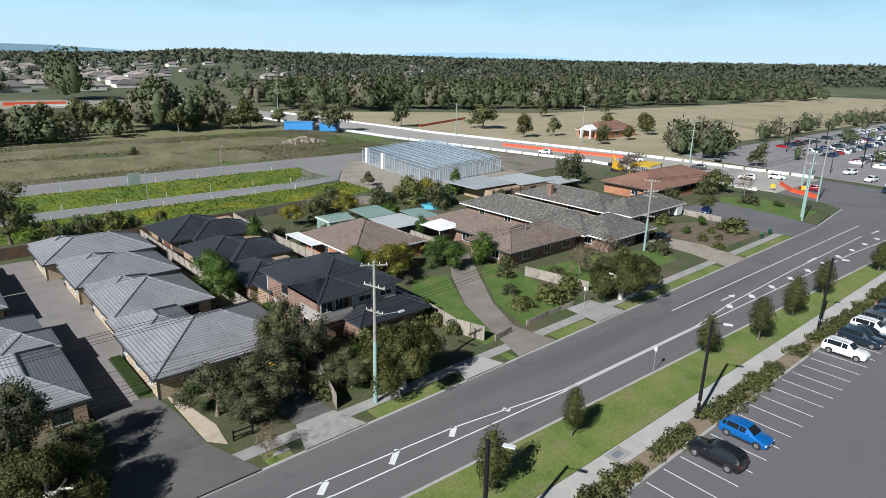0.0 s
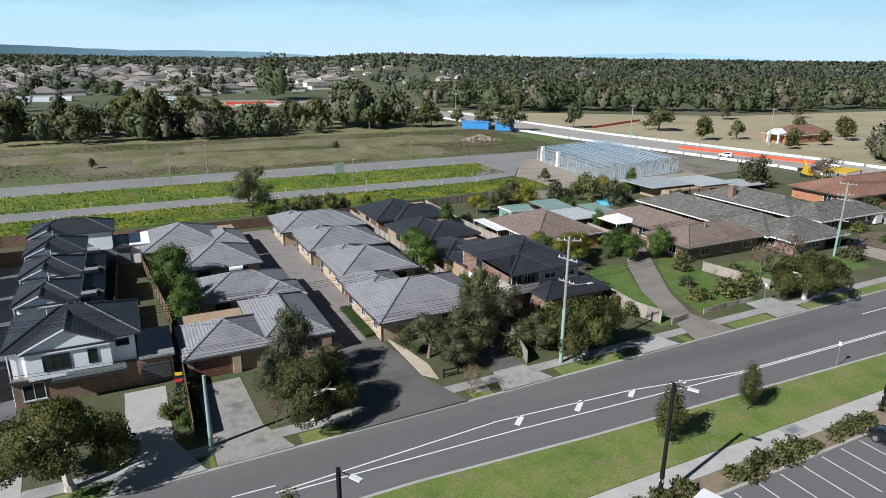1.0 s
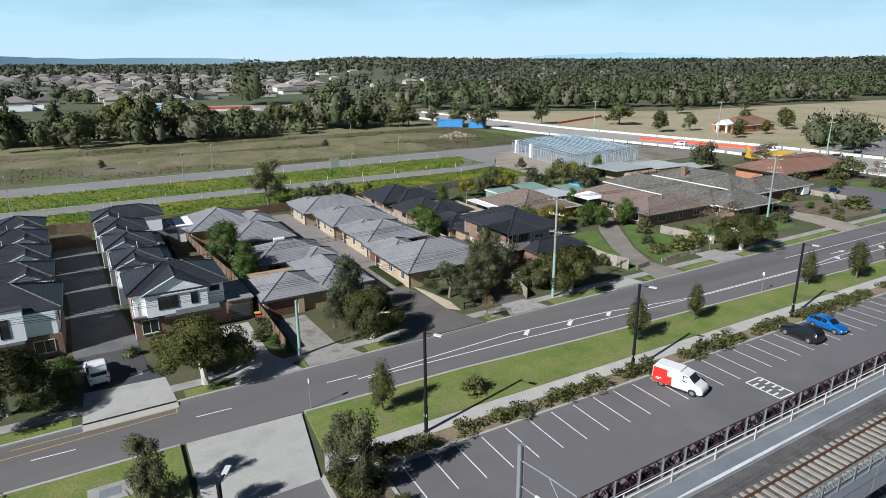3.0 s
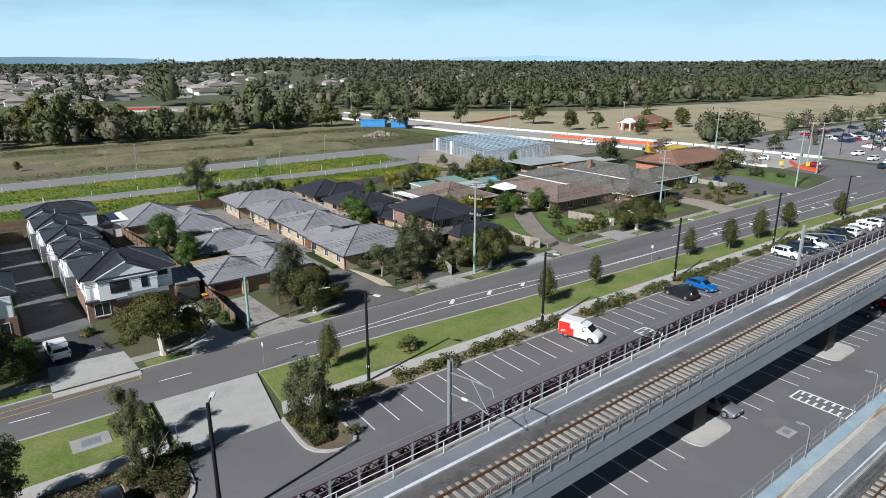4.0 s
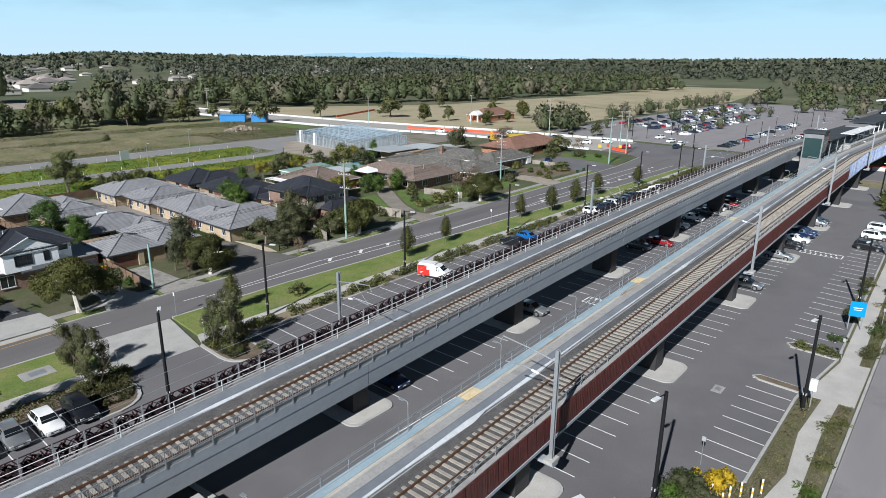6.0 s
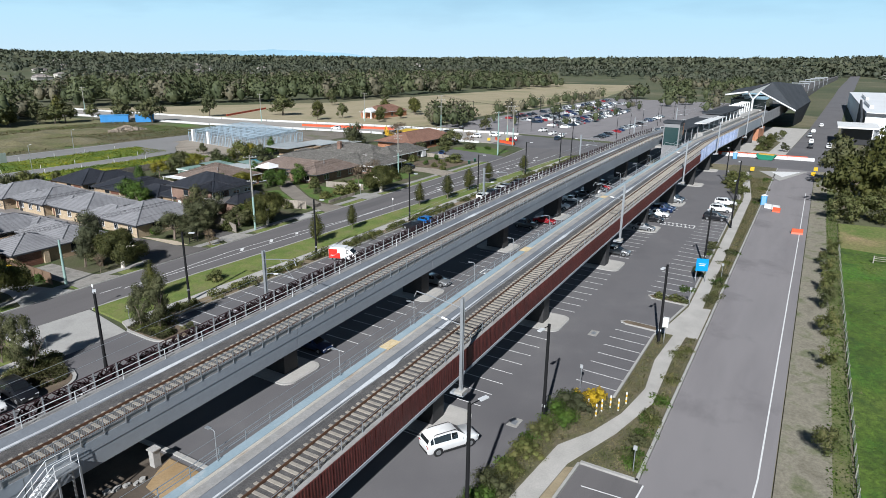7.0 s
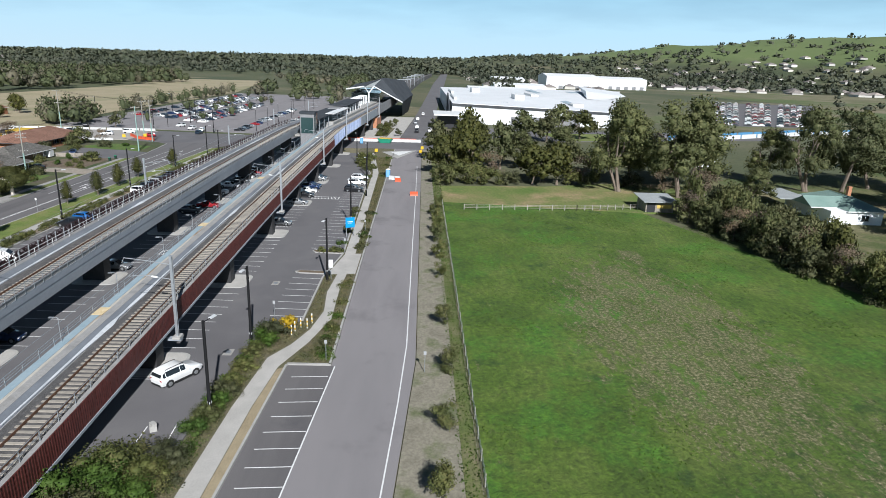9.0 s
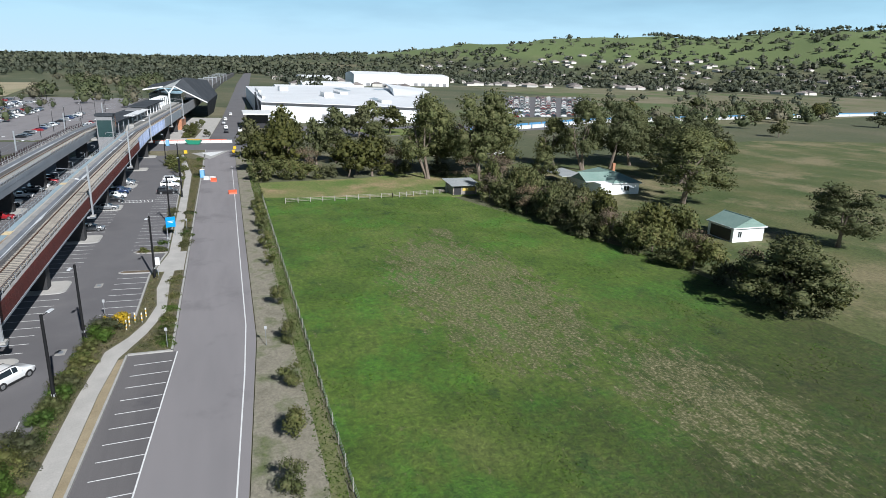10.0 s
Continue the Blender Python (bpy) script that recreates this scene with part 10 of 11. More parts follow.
flat("crowded_yard", [(311, -220), (600, -346), (592, -458), (318, -292)][::-1], -0.3, 0.0, ASPHALT, "asphalt yard crowded with cars", "car park")

# ---- road works and building site ----
BARRIER_RED = plain("orange red barrier plastic", (0.62, 0.09, 0.03), 0.5)
BARRIER_WHITE = plain("white barrier", (0.56, 0.56, 0.55), 0.8)


def barrier_run(pts, material, label, h_=0.85, ln=2.0, base=None):
    key = material.name + str(ln)
    ob = thing("barrier_run", label, "barrier", pose(*pts[0], 0.0), "road barriers")
    inv = pose(-pts[0][0], -pts[0][1], 0)
    me = MB().sweep([(-0.3, 0), (0.3, 0), (0.12, 0.3), (0.09, h_), (-0.09, h_), (-0.12, 0.3)], [0.02, ln - 0.04], lambda q: 0).mesh("barrier")
    me.materials.append(material)
    for (x0, y0), (x1, y1) in zip(pts, pts[1:]):
        n = max(1, int(math.hypot(x1 - x0, y1 - y0) / ln))
        a = math.degrees(math.atan2(y1 - y0, x1 - x0))
        for i in range(n):
            part("barrier", me, material, ob, m=inv @ pose(x0 + (x1 - x0) * i / n, y0 + (y1 - y0) * i / n, 0.0, 0, 0, a))
    return ob


barrier_run([(163.5, 66), (165.6, 119), (149, 200), (137.5, 328), (137, 440)], BARRIER_WHITE, "row of white concrete road barriers", ln=6.0)
barrier_run([(196.5, 64), (191.2, 122), (173.4, 206), (161, 330)], BARRIER_WHITE, "row of white concrete road barriers", ln=6.0)
barrier_run([(182, 118), (170, 162)], BARRIER_RED, "row of orange red plastic barriers", 1.0)
barrier_run([(178, 66), (170, 60), (166, 52)], BARRIER_RED, "row of orange red plastic barriers", 1.0)
barrier_run([(186, -16), (188, -44)], BARRIER_RED, "row of orange red plastic barriers", 1.0)
barrier_run([(183, -18), (185, -46)], BARRIER_WHITE, "row of white road barriers", 1.1, 4.0)
barrier_run([(80.2, -43.6), (80.6, -45.8)], BARRIER_RED, "orange red plastic road barrier", 1.0, 2.0)
barrier_run([(101.6, -37.4), (100.6, -40.6)], BARRIER_WHITE, "row of white and red road barriers", 1.0, 1.6)
barrier_run([(98.4, -39.2), (98.2, -40.8)], BARRIER_RED, "orange red plastic road barrier", 1.0, 1.6)
pt = thing("portable_toilet", "blue portable toilet cabin", "portable toilet", pose(104.5, -37.0, 0.0))
part("cabin", MB().box(-0.6, -0.6, 0.1, 0.6, 0.6, 2.2), plain("blue cabin plastic", (0.02, 0.22, 0.50), 0.5), pt)
part("roof", MB().add([(-0.65, -0.65, 2.2), (0.65, -0.65, 2.2), (0.65, 0.65, 2.2), (-0.65, 0.65, 2.2), (0, 0, 2.5)], [(0, 1, 4), (1, 2, 4), (2, 3, 4), (3, 0, 4), (3, 2, 1, 0)]), FASCIA_WHITE, pt)
part("door", MB().box(-0.64, -0.45, 0.15, -0.6, 0.45, 2.1), plain("pale blue door", (0.2, 0.4, 0.6), 0.5), pt)
pt2 = copy_thing(pt, pose(176, -23, 0))
skip = thing("skip_bin", "green steel skip beside the works", "skip bin", pose(180, -32, 0, 0, 0, 80))
part("body", MB().add([(-2.0, -1.1, 0.1), (2.0, -1.1, 0.1), (2.0, 1.1, 0.1), (-2.0, 1.1, 0.1), (-3.0, -1.2, 1.7), (3.0, -1.2, 1.7), (3.0, 1.2, 1.7), (-3.0, 1.2, 1.7)], [(0, 3, 2, 1), (4, 5, 6, 7), (0, 1, 5, 4), (1, 2, 6, 5), (2, 3, 7, 6), (3, 0, 4, 7)]), plain("green skip paint", (0.02, 0.22, 0.13), 0.6), skip)
part("load", MB().box(-2.4, -1.0, 1.7, 2.2, 1.0, 2.0), PAINT_YELLOW, skip)
tri = thing("splitter_island", "pale concrete triangular traffic island", "traffic island", pose(0, 0, 0), "islands")
part("slab", MB().prism([(139.6, -38.2), (160, -44.4), (154, -32.2)], -0.1, 0.14), CONCRETE, tri)
part("chevron", MB().prism([(146, -38.6), (158, -42.8), (154.4, -35.2)], 0.14, 0.146), PAINT_LINE, tri)
for x, y in ((150, -30.5), (150, -46), (160, -46.5), (172, 58), (168, 64)):
    sb = thing("sign_stand", "yellow temporary road sign on a stand", "sign", pose(x, y, 0, 0, 0, 20), "temporary signs")
    part("leg", MB().box(-0.3, -0.3, 0, -0.24, 0.3, 0.06).box(0.24, -0.3, 0, 0.3, 0.3, 0.06).box(-0.03, -0.03, 0, 0.03, 0.03, 1.6), STEEL_GREY, sb)
    part("plate", MB().box(-0.06, -0.55, 0.6, -0.03, 0.55, 1.7), BOLL_Y, sb)
ex = thing("excavator", "yellow excavator at the road works", "excavator", pose(158, 104, 0, 0, 0, 60))
EXY = plain("machine yellow", (0.60, 0.36, 0.02), 0.5)
part("crawler", MB().box(-1.8, -1.4, 0, 1.8, -0.8, 0.8).box(-1.8, 0.8, 0, 1.8, 1.4, 0.8), TYRE, ex)
part("body", MB().box(-1.8, -1.3, 0.9, 1.4, 1.3, 2.0).box(-0.2, 0.1, 2.0, 1.3, 1.2, 3.0), EXY, ex)
part("boom", MB().cyl((1.0, -0.3, 1.6), (4.0, -0.3, 4.0), 0.25, 0.2).cyl((4.0, -0.3, 4.0), (5.6, -0.3, 1.6), 0.18, 0.14), EXY, ex)
part("bucket", MB().box(5.2, -0.8, 0.8, 6.2, 0.2, 1.7), TYRE, ex)
yb = solid("yellow_awning", MB().box(-5, -3, 3.4, 5, 3, 3.6).box(-4.8, -2.8, 0, -4.6, -2.6, 3.4).box(4.6, -2.8, 0, 4.8, -2.6, 3.4).box(-4.8, 2.6, 0, -4.6, 2.8, 3.4).box(4.6, 2.6, 0, 4.8, 2.8, 3.4), BOLL_Y, "flat yellow awning on posts", "awning", pose(158, 95, 0, 0, 0, 10))

# steel frame of a new building
FRAME_BLUE = plain("galvanised frame steel", (0.40, 0.50, 0.58), 0.45, 0.2)
sf = thing("steel_frame", "open galvanised steel frame of a new single-storey building", "building frame", pose(118, 140, 0))
fm = pose(-118, -140, 0)
FQ = [(99.5, 120.5), (129, 124), (139, 166), (106, 160)]


def on_quad(u, v):
    a = Vector(FQ[0]).lerp(Vector(FQ[1]), u)
    b = Vector(FQ[3]).lerp(Vector(FQ[2]), u)
    return a.lerp(b, v)


for u in range(0, 9):
    for v_ in range(0, 9):
        if u in (0, 8) or v_ in (0, 8) or (u + v_) % 3 == 0:
            p = on_quad(u / 8, v_ / 8)
            part("stud", MB().box(p.x - 0.09, p.y - 0.09, 0, p.x + 0.09, p.y + 0.09, 3.6), FRAME_BLUE, sf, m=fm)
for edge in range(4):
    for i in range(40):
        k = i / 40
        p = (on_quad(k, 0), on_quad(1, k), on_quad(1 - k, 1), on_quad(0, 1 - k))[edge]
        part("wall_stud", MB().box(p.x - 0.04, p.y - 0.04, 0, p.x + 0.04, p.y + 0.04, 3.2), FRAME_BLUE, sf, m=fm)
for i in range(34):
    v_ = i / 33
    a, b = on_quad(0, v_), on_quad(1, v_)
    part("roof_truss", MB().cyl((a.x, a.y, 3.5), (b.x, b.y, 3.5), 0.05, 0.05, 4).cyl((a.x, a.y, 4.1), (b.x, b.y, 4.1), 0.05, 0.05, 4), FRAME_BLUE, sf, m=fm)
for i in range(12):
    u = i / 11
    a, b = on_quad(u, 0), on_quad(u, 1)
    part("purlin", MB().cyl((a.x, a.y, 4.2), (b.x, b.y, 4.2), 0.06, 0.06, 4).cyl((a.x, a.y, 3.2), (b.x, b.y, 3.2), 0.05, 0.05, 4), FRAME_BLUE, sf, m=fm)
for i in range(16):
    a, b = on_quad(0.06 + i * 0.058, 0.04), on_quad(0.1 + i * 0.055, 0.96)
    part("roof_batten", MB().cyl((a.x, a.y, 4.26), (b.x, b.y, 4.26), 0.07, 0.07, 4), FRAME_BLUE, sf, m=fm)
part("slab", MB().prism(FQ, 0.0, 0.12), CONCRETE, sf, m=fm)
for x, y in ((105.6, 157), (103.4, 146)):
    part("white_column", MB().box(x, y, 0, x + 0.9, y + 1, 4.5), FASCIA_WHITE, sf, m=fm)
for x, y, c, w in ((132, 246, "blue", 12), (141, 236, "blue", 8)):
    s_ = thing("site_shed", "blue sheeted site shed", "shed", pose(x, y, 0, 0, 0, -40), "site sheds")
    part("wall", MB().box(-w / 2, -2, 0, w / 2, 2, 3.2), plain("blue sheeting", (0.05, 0.24, 0.55), 0.5), s_)
    part("roof", MB().box(-w / 2 - 0.2, -2.2, 3.2, w / 2 + 0.2, 2.2, 3.4), plain("blue roof sheet", (0.08, 0.30, 0.62), 0.5), s_)
rub = MB()
rr = random.Random(3)
for i in range(220):
    a, q = rr.random() * math.tau, rr.random() ** 0.7
    x, y, s_ = q * 9 * math.cos(a), q * 4 * math.sin(a), rr.uniform(0.3, 0.9)
    rub.box(-s_ / 2, -s_ / 2, -s_ / 3, s_ / 2, s_ / 2, s_ / 3, pose(x, y, 2.2 * (1 - q), rr.uniform(0, 90), rr.uniform(0, 90), rr.uniform(0, 90)))
solid("rubble", rub, surface("rubble", [(0.22, 0.18, 0.14), (0.34, 0.29, 0.24)], 0.5, 4.0, 0.2, 0.95, 0.3, vary=0.3, island=True), "heap of broken rubble on bare ground", "rubble", pose(112, 208, 0), kind="stuff")
ws = thing("estate_sign", "white hoarding sign beside the estate road", "sign", pose(40.5, 160, 0, 0, 0, 10))
part("panel", MB().box(-1.5, -0.05, 0.3, 1.5, 0.05, 3.2), SIGN_WHITE, ws)
part("leg", MB().box(-1.3, -0.06, 0, -1.2, 0.06, 0.4).box(1.2, -0.06, 0, 1.3, 0.06, 0.4), STEEL_GREY, ws)
stake = MB().box(-0.05, -0.05, 0, 0.05, 0.05, 1.2).mesh("marker_stake")
stake.materials.append(SIGN_WHITE)
for i in range(44):
    ob = new("marker_stake", stake)
    ob.matrix_basis = pose(-70 + 3.4 * i, (143.2, 160.8, 134.6)[i % 3] + rr.uniform(-0.4, 0.4), 0)
    tagged(ob, "white timber marker stake in the weeds", "stake", "marker stakes")
for x, y in ((-2, 160.8), (36, 135), (8, 174), (62, 160), (-40, 143)):
    el = thing("estate_lamp", "slim grey estate street lamp", "street lamp", pose(x, y, 0), "estate lamps")
    part("pole", MB().cyl((0, 0, 0), (0, 0, 8.0), 0.09, 0.06), STEEL_GREY, el)
    part("arm", MB().cyl((0, 0, 7.9), (0, -1.2, 8.2), 0.04), STEEL_GREY, el)
    part("lamp_head", MB().box(-0.1, -1.7, 8.15, 0.1, -1.1, 8.25), LAMP_HEAD, el)
pool = thing("trampoline_pool", "round blue backyard pool", "pool", pose(83.5, 101, 0.1))
part("wall", MB().cyl((0, 0, 0), (0, 0, 0.8), 2.2, 2.2, 24), plain("pool liner", (0.12, 0.42, 0.55), 0.5), pool, smooth=True)
part("water", MB().cyl((0, 0, 0.8), (0, 0, 0.82), 2.05, 2.05, 24), plain("pool water", (0.1, 0.45, 0.6), 0.1), pool)
tram = thing("trampoline", "dark netted backyard trampoline", "trampoline", pose(90, 103.5, 0.1))
part("mat", MB().cyl((0, 0, 0.8), (0, 0, 0.86), 2.2, 2.2, 20), TYRE, tram)
for i in range(8):
    a = i * math.tau / 8
    part("post", MB().cyl((2.2 * math.cos(a), 2.2 * math.sin(a), 0), (2.2 * math.cos(a), 2.2 * math.sin(a), 2.6), 0.03), POLE_BLACK, tram)

# ---- houses and sheds in the distance ----
h = House("brick_villa", "red-roofed brick house with white portico", "house", 226, 160)
h.walls(220, 154, 246, 166, 0, 3.0, BRICK_ORANGE)
h.roof([(220, 154, 246, 166)], 3.1, 26, TILE_ORANGE, FASCIA_WHITE)
h.put("portico", MB().box(216.4, 156.4, 0, 217, 157, 3.4).box(216.4, 161, 0, 217, 161.6, 3.4).box(216.2, 156.2, 3.4, 220, 161.8, 3.8).add([(216.2, 156.2, 3.8), (216.2, 161.8, 3.8), (216.2, 159, 5.6), (221, 156.2, 3.8), (221, 161.8, 3.8), (221, 159, 5.6)], [(0, 2, 1), (3, 4, 5), (0, 3, 5, 2), (1, 2, 5, 4)]), FASCIA_WHITE, "white portico")
h.window("W", 220, 164, 0.9, 1.6, 1.4)
h.window("S", 154, 232, 0.9, 2, 1.4)
for x, y in ((112, 304), (128, 297)):
    h = House("farm_house", "low house with dark hip roof", "house", x, y)
    h.walls(x - 8, y - 5, x + 8, y + 5, 0, 2.6, RENDER_TAUPE)
    h.roof([(x - 8, y - 5, x + 8, y + 5)], 2.7, 24, TILE_DARK)
    h.window("S", y - 5, x, 0.9, 2, 1.3)
h = House("farm_house", "white weatherboard house with pale green metal roof", "house", 70, -143)
h.walls(62, -149, 80, -137, 0, 3.0, RENDER_WHITE)
h.roof([(62, -149, 80, -141)], 3.1, 24, METAL_GREEN, FASCIA_WHITE, gables=[(66, -146, 73, -135, "y")])
h.put("roof_extension", MB().box(74, -140, 3.0, 88, -132, 3.2), METAL_ROOF)
h.window("W", 62, -145, 0.9, 1.8, 1.4, FRAME_WHITE)
h.window("S", -149, 68, 0.9, 1.8, 1.4, FRAME_WHITE)
h.put("chimney", MB().box(71, -147, 3, 71.8, -146.2, 7), BRICK_ORANGE)
h = House("farm_shed", "white weatherboard shed with pale green metal roof", "shed", 17.6, -140.6)
h.walls(14.4, -144.6, 21.4, -137.0, 0, 2.9, RENDER_WHITE)
h.roof([], 3.0, 24, METAL_GREEN, FASCIA_WHITE, over=0.35, gables=[(14.4, -144.6, 21.4, -137.0, "x")])
# dark sheet on the solid wall, imitates the shade inside a doorway
h.put("opening", MB().box(15.0, -136.98, 0.2, 20.6, -136.94, 2.5), FRAME_DARK)
h.window("W", 14.4, -138.6, 1.0, 1.0, 1.2, FRAME_WHITE)
h = House("hay_shed", "weathered timber shed with pale metal roof", "shed", 71, -101)
h.walls(69, -104.5, 75, -98, 0, 2.6, PALING)
h.put("roof", MB().add([(68, -105.4, 2.5), (76, -105.4, 3.1), (76, -97.2, 3.1), (68, -97.2, 2.5), (68, -105.4, 2.6), (76, -105.4, 3.2), (76, -97.2, 3.2), (68, -97.2, 2.6)], [(0, 3, 2, 1), (4, 5, 6, 7), (0, 1, 5, 4), (1, 2, 6, 5), (2, 3, 7, 6), (3, 0, 4, 7)]), METAL_ROOF)
h.put("hay", MB().box(68.94, -104, 1.0, 69.0, -100.6, 1.9), plain("straw yellow", (0.55, 0.40, 0.10), 0.9), "yellow straw bales")
# no hole here either: the shaded inside is a dark sheet
h.put("opening", MB().box(68.95, -100.2, 0.1, 69.0, -98.3, 2.2), FRAME_DARK)
h = House("cottage", "cottage with pale green roof among trees", "house", 146, -141)
h.walls(141, -147, 151, -136, 0, 3.0, RENDER_WHITE)
h.roof([(141, -147, 151, -136)], 3.1, 28, METAL_GREEN, FASCIA_WHITE)
h.window("W", 141, -141, 0.9, 1.6, 1.4)
BLUE_HOARD = plain("blue hoarding", (0.08, 0.24, 0.42), 0.6)
barrier_run([(214, -160), (272, -262), (352, -624), (380, -760)], BARRIER_WHITE, "long white roadside hoarding", 2.0, 12.0)
barrier_run([(218, -160), (276, -262), (356, -624), (384, -760)], BLUE_HOARD, "long blue roadside hoarding", 2.6, 12.0)
flat("bypass_road", [(219, -160), (277, -262), (357, -624), (385, -760), (400, -758), (372, -622), (292, -258), (234, -156)], -0.3, 0.01, ASPHALT_PALE, "new bypass road", "road")
# suburbs far off: too many small houses to count
def suburb(label, poly, count, seed, s0=7, s1=11):
    rng = random.Random(seed)
    walls, roofs = MB(), MB()
    for x, y, z, r, hh in spots_in(poly, count, rng, s0, s1, 2.6, 5.0):
        a, b = r, r * rng.uniform(0.6, 0.9)
        walls.box(x - a, y - b, z - 1, x + a, y + b, z + hh)
        hip(roofs, [], x - a - 0.5, y - b - 0.5, x + a + 0.5, y + b + 0.5, z + hh, 24)
    tagged(part("suburb_walls", walls, surface("pale house walls " + str(seed), [(0.46, 0.44, 0.41), (0.62, 0.60, 0.57)], 0.02, 2.0, 0.1, 0.8, 0.0, vary=0.3, island=True), uv=False), label, "houses", kind="stuff")
    tagged(part("suburb_roofs", roofs, surface("mixed roof tiles " + str(seed), [(0.15, 0.14, 0.145), (0.30, 0.265, 0.25)], 0.02, 2.0, 0.15, 0.8, 0.0, vary=0.55, island=True), uv=False), label, "houses", kind="stuff")


suburb("rows of distant suburban houses", [(-420, 560), (60, 520), (132, 560), (200, 640), (300, 900), (140, 1500), (-500, 1500)], 620, 6)
suburb("distant houses among trees", [(300, 700), (900, 560), (1500, 700), (900, 1500), (300, 1500)], 90, 7)
suburb("town houses below the hills", [(1000, -420), (1150, -340), (1900, -500), (1700, -1100), (1150, -1500), (760, -1350), (860, -1000)], 190, 9, 8, 13)
suburb("distant houses beyond the road", [(760, -120), (1400, -140), (1400, -300), (760, -300)], 60, 10)

# ranges on the horizon, the blue of distance haze put into their base colour
RANGE_HAZE = surface("far range", [(0.27, 0.43, 0.55), (0.31, 0.47, 0.59)], 0.002, 0.02, 0.05, 1.0, 0.0, spec=0.0)


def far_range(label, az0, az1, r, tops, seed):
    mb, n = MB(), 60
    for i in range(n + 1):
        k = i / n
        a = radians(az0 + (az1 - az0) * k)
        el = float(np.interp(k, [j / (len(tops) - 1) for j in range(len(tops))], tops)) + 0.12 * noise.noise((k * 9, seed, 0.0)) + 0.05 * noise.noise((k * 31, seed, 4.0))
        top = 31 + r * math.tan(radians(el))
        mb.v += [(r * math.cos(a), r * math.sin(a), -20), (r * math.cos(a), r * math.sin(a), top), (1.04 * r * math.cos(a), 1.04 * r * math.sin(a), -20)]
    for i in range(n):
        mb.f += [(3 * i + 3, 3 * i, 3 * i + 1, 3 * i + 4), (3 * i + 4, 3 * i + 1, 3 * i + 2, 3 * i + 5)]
    solid("backdrop", mb, RANGE_HAZE, label, "mountain range", kind="structure", smooth=True, uv=False)


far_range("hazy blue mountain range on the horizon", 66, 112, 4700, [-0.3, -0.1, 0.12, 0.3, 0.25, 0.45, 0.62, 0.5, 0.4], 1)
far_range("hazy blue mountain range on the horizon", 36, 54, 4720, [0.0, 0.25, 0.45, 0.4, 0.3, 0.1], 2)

# works compound and farm sheds beyond the waste ground
BLUE_DOOR = plain("blue roller door", (0.10, 0.28, 0.45), 0.5)
ls = thing("long_shed", "long white shed with blue roller doors", "shed", pose(16, 442, 0, 0, 0, -16), "field sheds")
part("wall", MB().box(-11, -4, 0, 11, 4, 4.0), FASCIA_WHITE, ls)
part("roof", MB().sweep([(-4.3, 4.0), (4.3, 4.0), (0, 5.2)], [-11.3, 11.3], lambda q: 0), METAL_ROOF, ls)
for i in range(5):
    part("roller_door", MB().box(-10 + i * 4.2, -4.1, 0, -7 + i * 4.2, -4.0, 3.2), BLUE_DOOR, ls)
for i, (x, y, w) in enumerate(((-70, 500, 9), (-54, 494, 11), (-46, 500, 8))):
    fs = thing("farm_tunnel", "low grey rounded farm shed", "shed", pose(x, y, 0, 0, 0, -10), "field sheds")
    part("shell", MB().sweep([(-w / 2, 0)] + [(w / 2 * -math.cos(a), 3.4 * math.sin(a)) for a in (0.4, 0.8, 1.2, 1.57, 1.94, 2.34, 2.74)] + [(w / 2, 0)], [-7, 7], lambda q: 0), METAL_ROOF, fs)
barrier_run([(50, 428), (80, 424)], BARRIER_RED, "row of orange red plastic barriers", 1.8, 5.0)
barrier_run([(54, 418), (84, 414)], BARRIER_WHITE, "row of white road barriers", 1.2, 6.0)
barrier_run([(184, 228), (230, 246)], BARRIER_RED, "orange red mesh fence across the paddock", 1.0, 6.0)
flat("works_ground", [(40, 405), (134, 395), (134, 460), (44, 470)], -0.3, 0.02, DIRT, "bare dirt of the works compound", "ground")
flat("station_forecourt", [(197, -37), (300, -42), (300, -21), (197, -21)][::-1], -0.3, 0.02, CONCRETE_PATH, "pale paved station forecourt", "pavement")
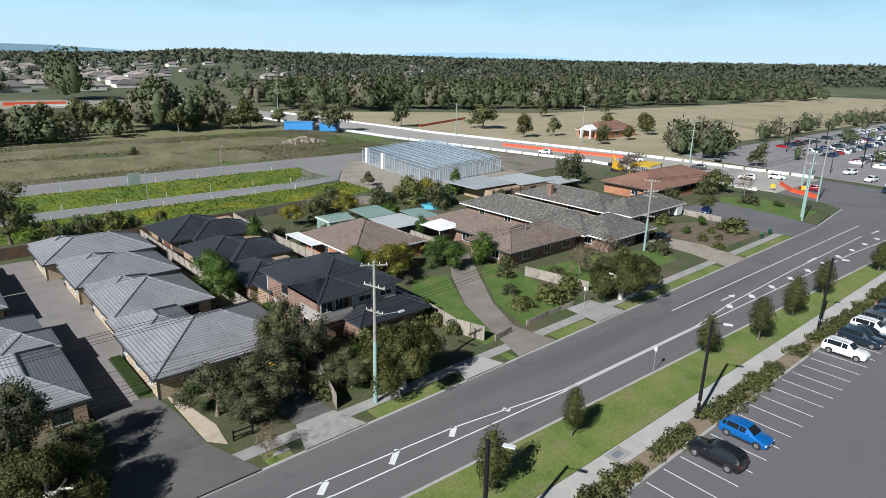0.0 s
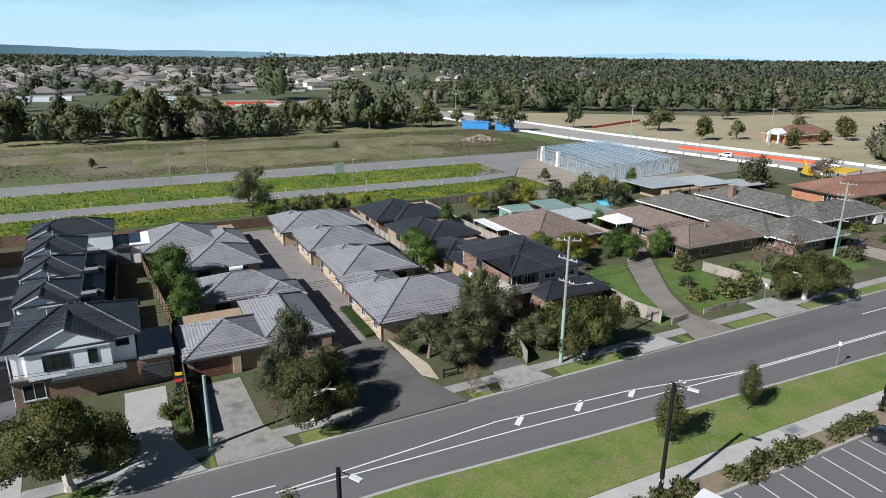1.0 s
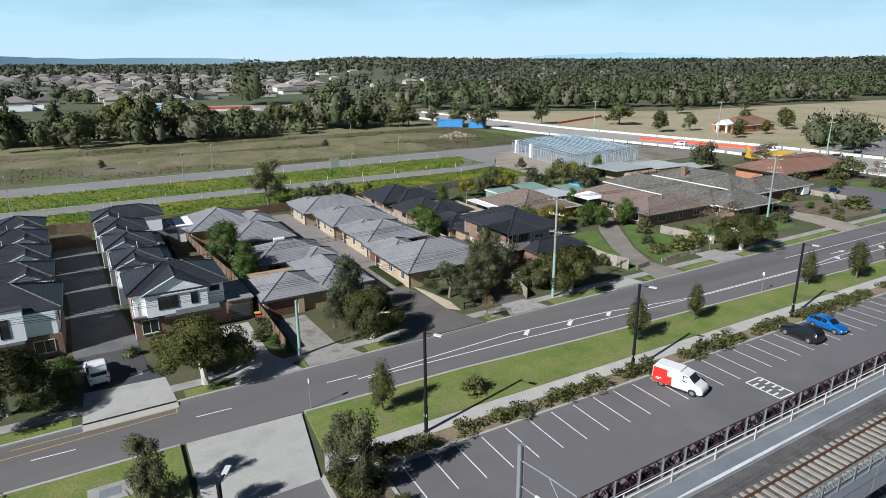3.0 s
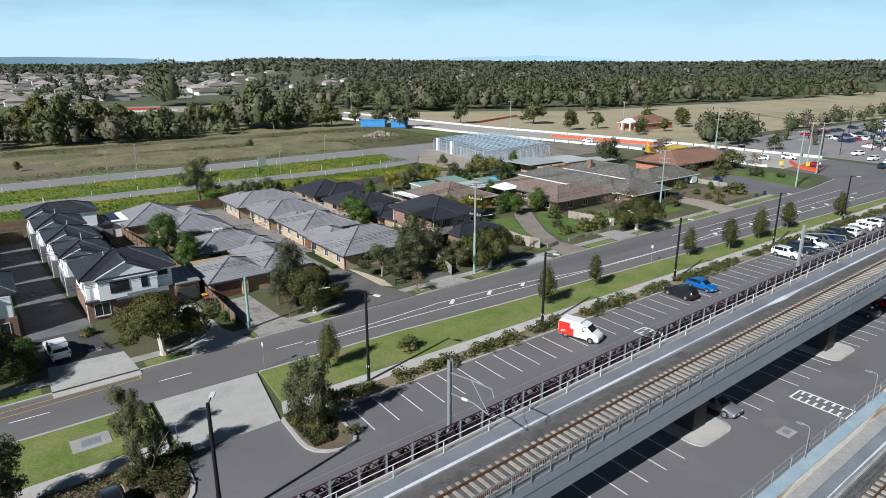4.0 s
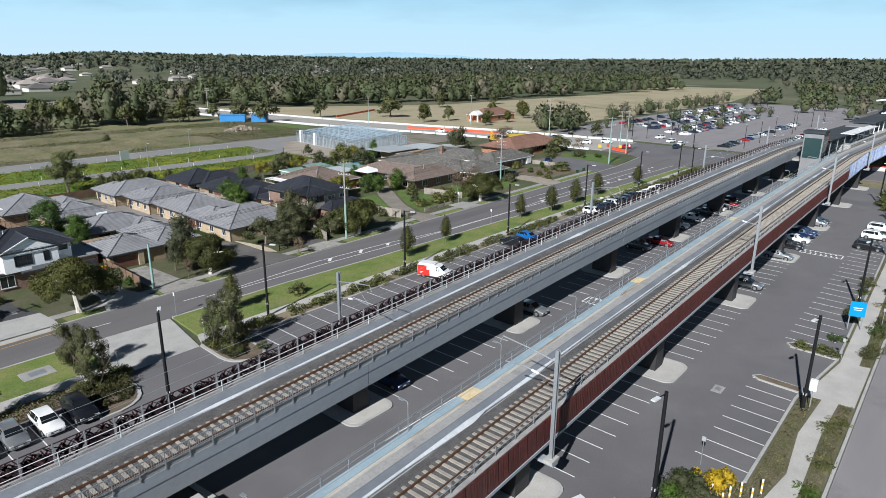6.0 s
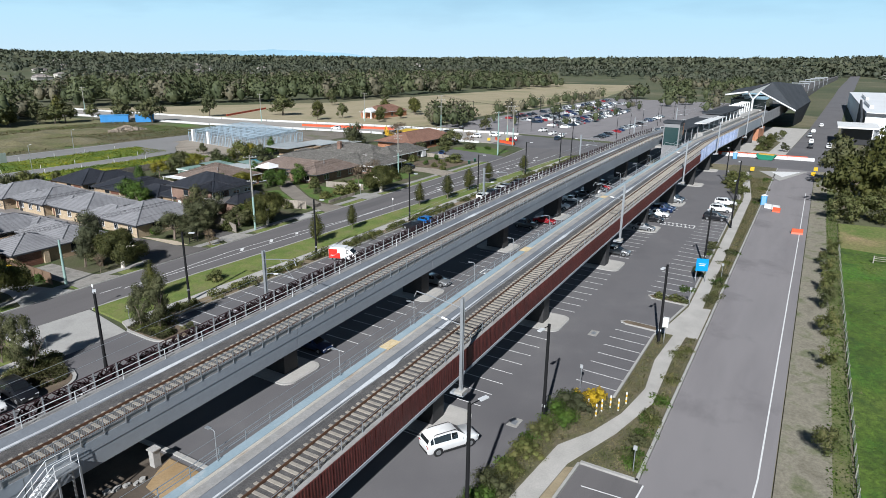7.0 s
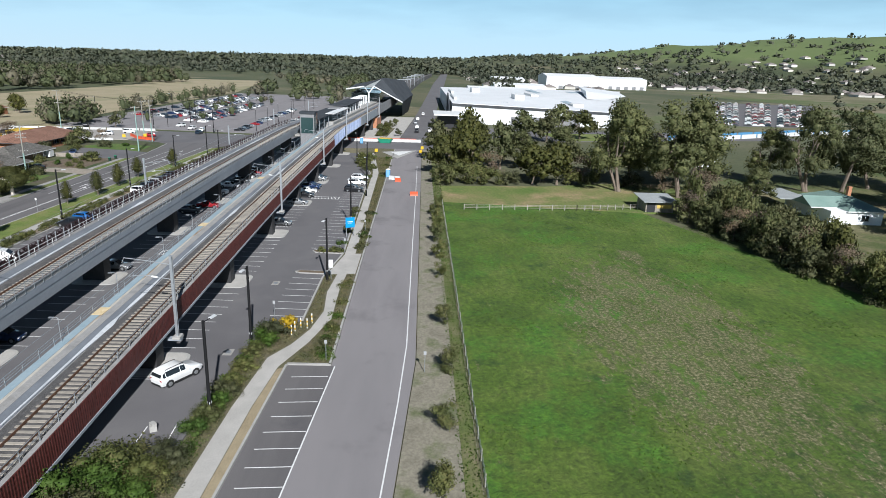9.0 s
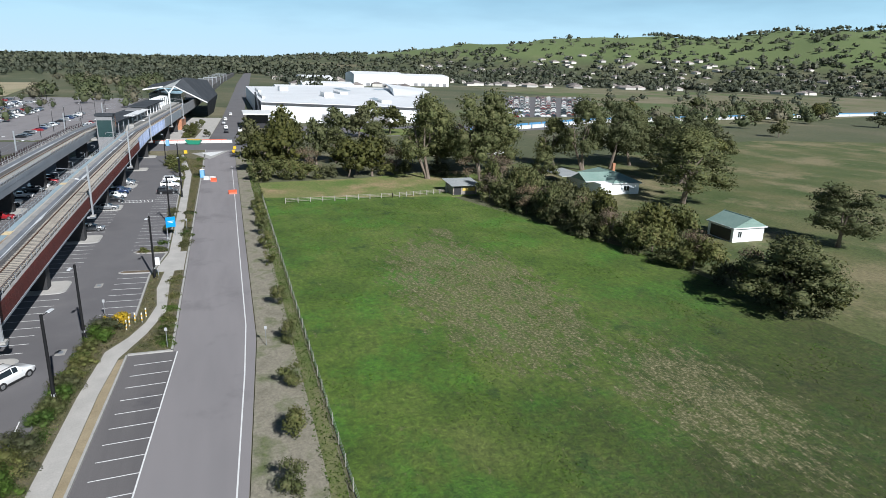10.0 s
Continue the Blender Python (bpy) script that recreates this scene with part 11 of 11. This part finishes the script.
flat("forecourt_bed", [(201, -31.5), (236, -33.5), (238, -26.5), (202, -26)][::-1], -0.3, 0.08, BED, "planted bed on the station forecourt", "garden bed")
for i in range(14):
    plant(ROUND, 202 + 2.5 * i, -29 - 0.06 * i + MR.uniform(-1.6, 1.6), MR.uniform(0.8, 1.4), MR.uniform(0.6, 1.2), z=0.05)
for row, (y, x0, x1) in enumerate(((16, 204, 300), (32, 206, 330))):
    x = x0
    while x < x1:
        if cr.random() < 0.5:
            p = cr.choice(TINTS)
            car(cr.choice(("suv", "sedan", "hatch")), p, f"{p} car in the station car park", x, y + cr.uniform(-0.3, 0.3), cr.choice((90, -90)), -0.18, far=True, group="station car park cars")
        x += 3.2
for i in range(16):
    x, y = 206 + (i % 8) * 22 + 5 * (i // 8), 24 + 38 * (i // 8) + MR.uniform(-3, 3)
    cp = thing("car_park_lamp", "slim dark car park lamp post", "lamp post", pose(x, y, 0), "car park lamps")
    part("pole", MB().cyl((0, 0, 0), (0, 0, 9), 0.11, 0.08), POLE_BLACK, cp)
    part("lamp_head", MB().box(-0.6, -0.12, 8.95, 0.6, 0.12, 9.08), LAMP_HEAD, cp)

# the storage yard's cars, too many to count
yard_sets = {"white": MB(), "dark blue": MB(), "grey": MB(), "red": MB()}
yr_ = random.Random(17)
for i in range(64):
    for j in range(15):
        if yr_.random() < 0.1 or j % 5 == 4:
            continue
        u, v_ = (i + 0.5) / 64, (j + 0.5) / 15
        a = Vector((314, -224)).lerp(Vector((596, -352)), u)
        b = Vector((320, -288)).lerp(Vector((590, -452)), u)
        p = a.lerp(b, v_)
        m = pose(p.x, p.y, 0.0, 0, 0, 60 + yr_.uniform(-4, 4))
        yc_ = yard_sets[yr_.choice(("white", "white", "white", "dark blue", "dark blue", "dark blue", "grey", "grey", "red"))]
        yc_.box(-2.1, -0.85, 0.2, 2.1, 0.85, 0.85, m)
        yc_.box(-1.3, -0.72, 0.85, 0.9, 0.72, 1.42, m)
for p, yc_ in yard_sets.items():
    tagged(part("yard_cars", yc_, PAINTS[p], uv=False), f"rows of {p} cars crowding a storage yard", "cars", kind="stuff")
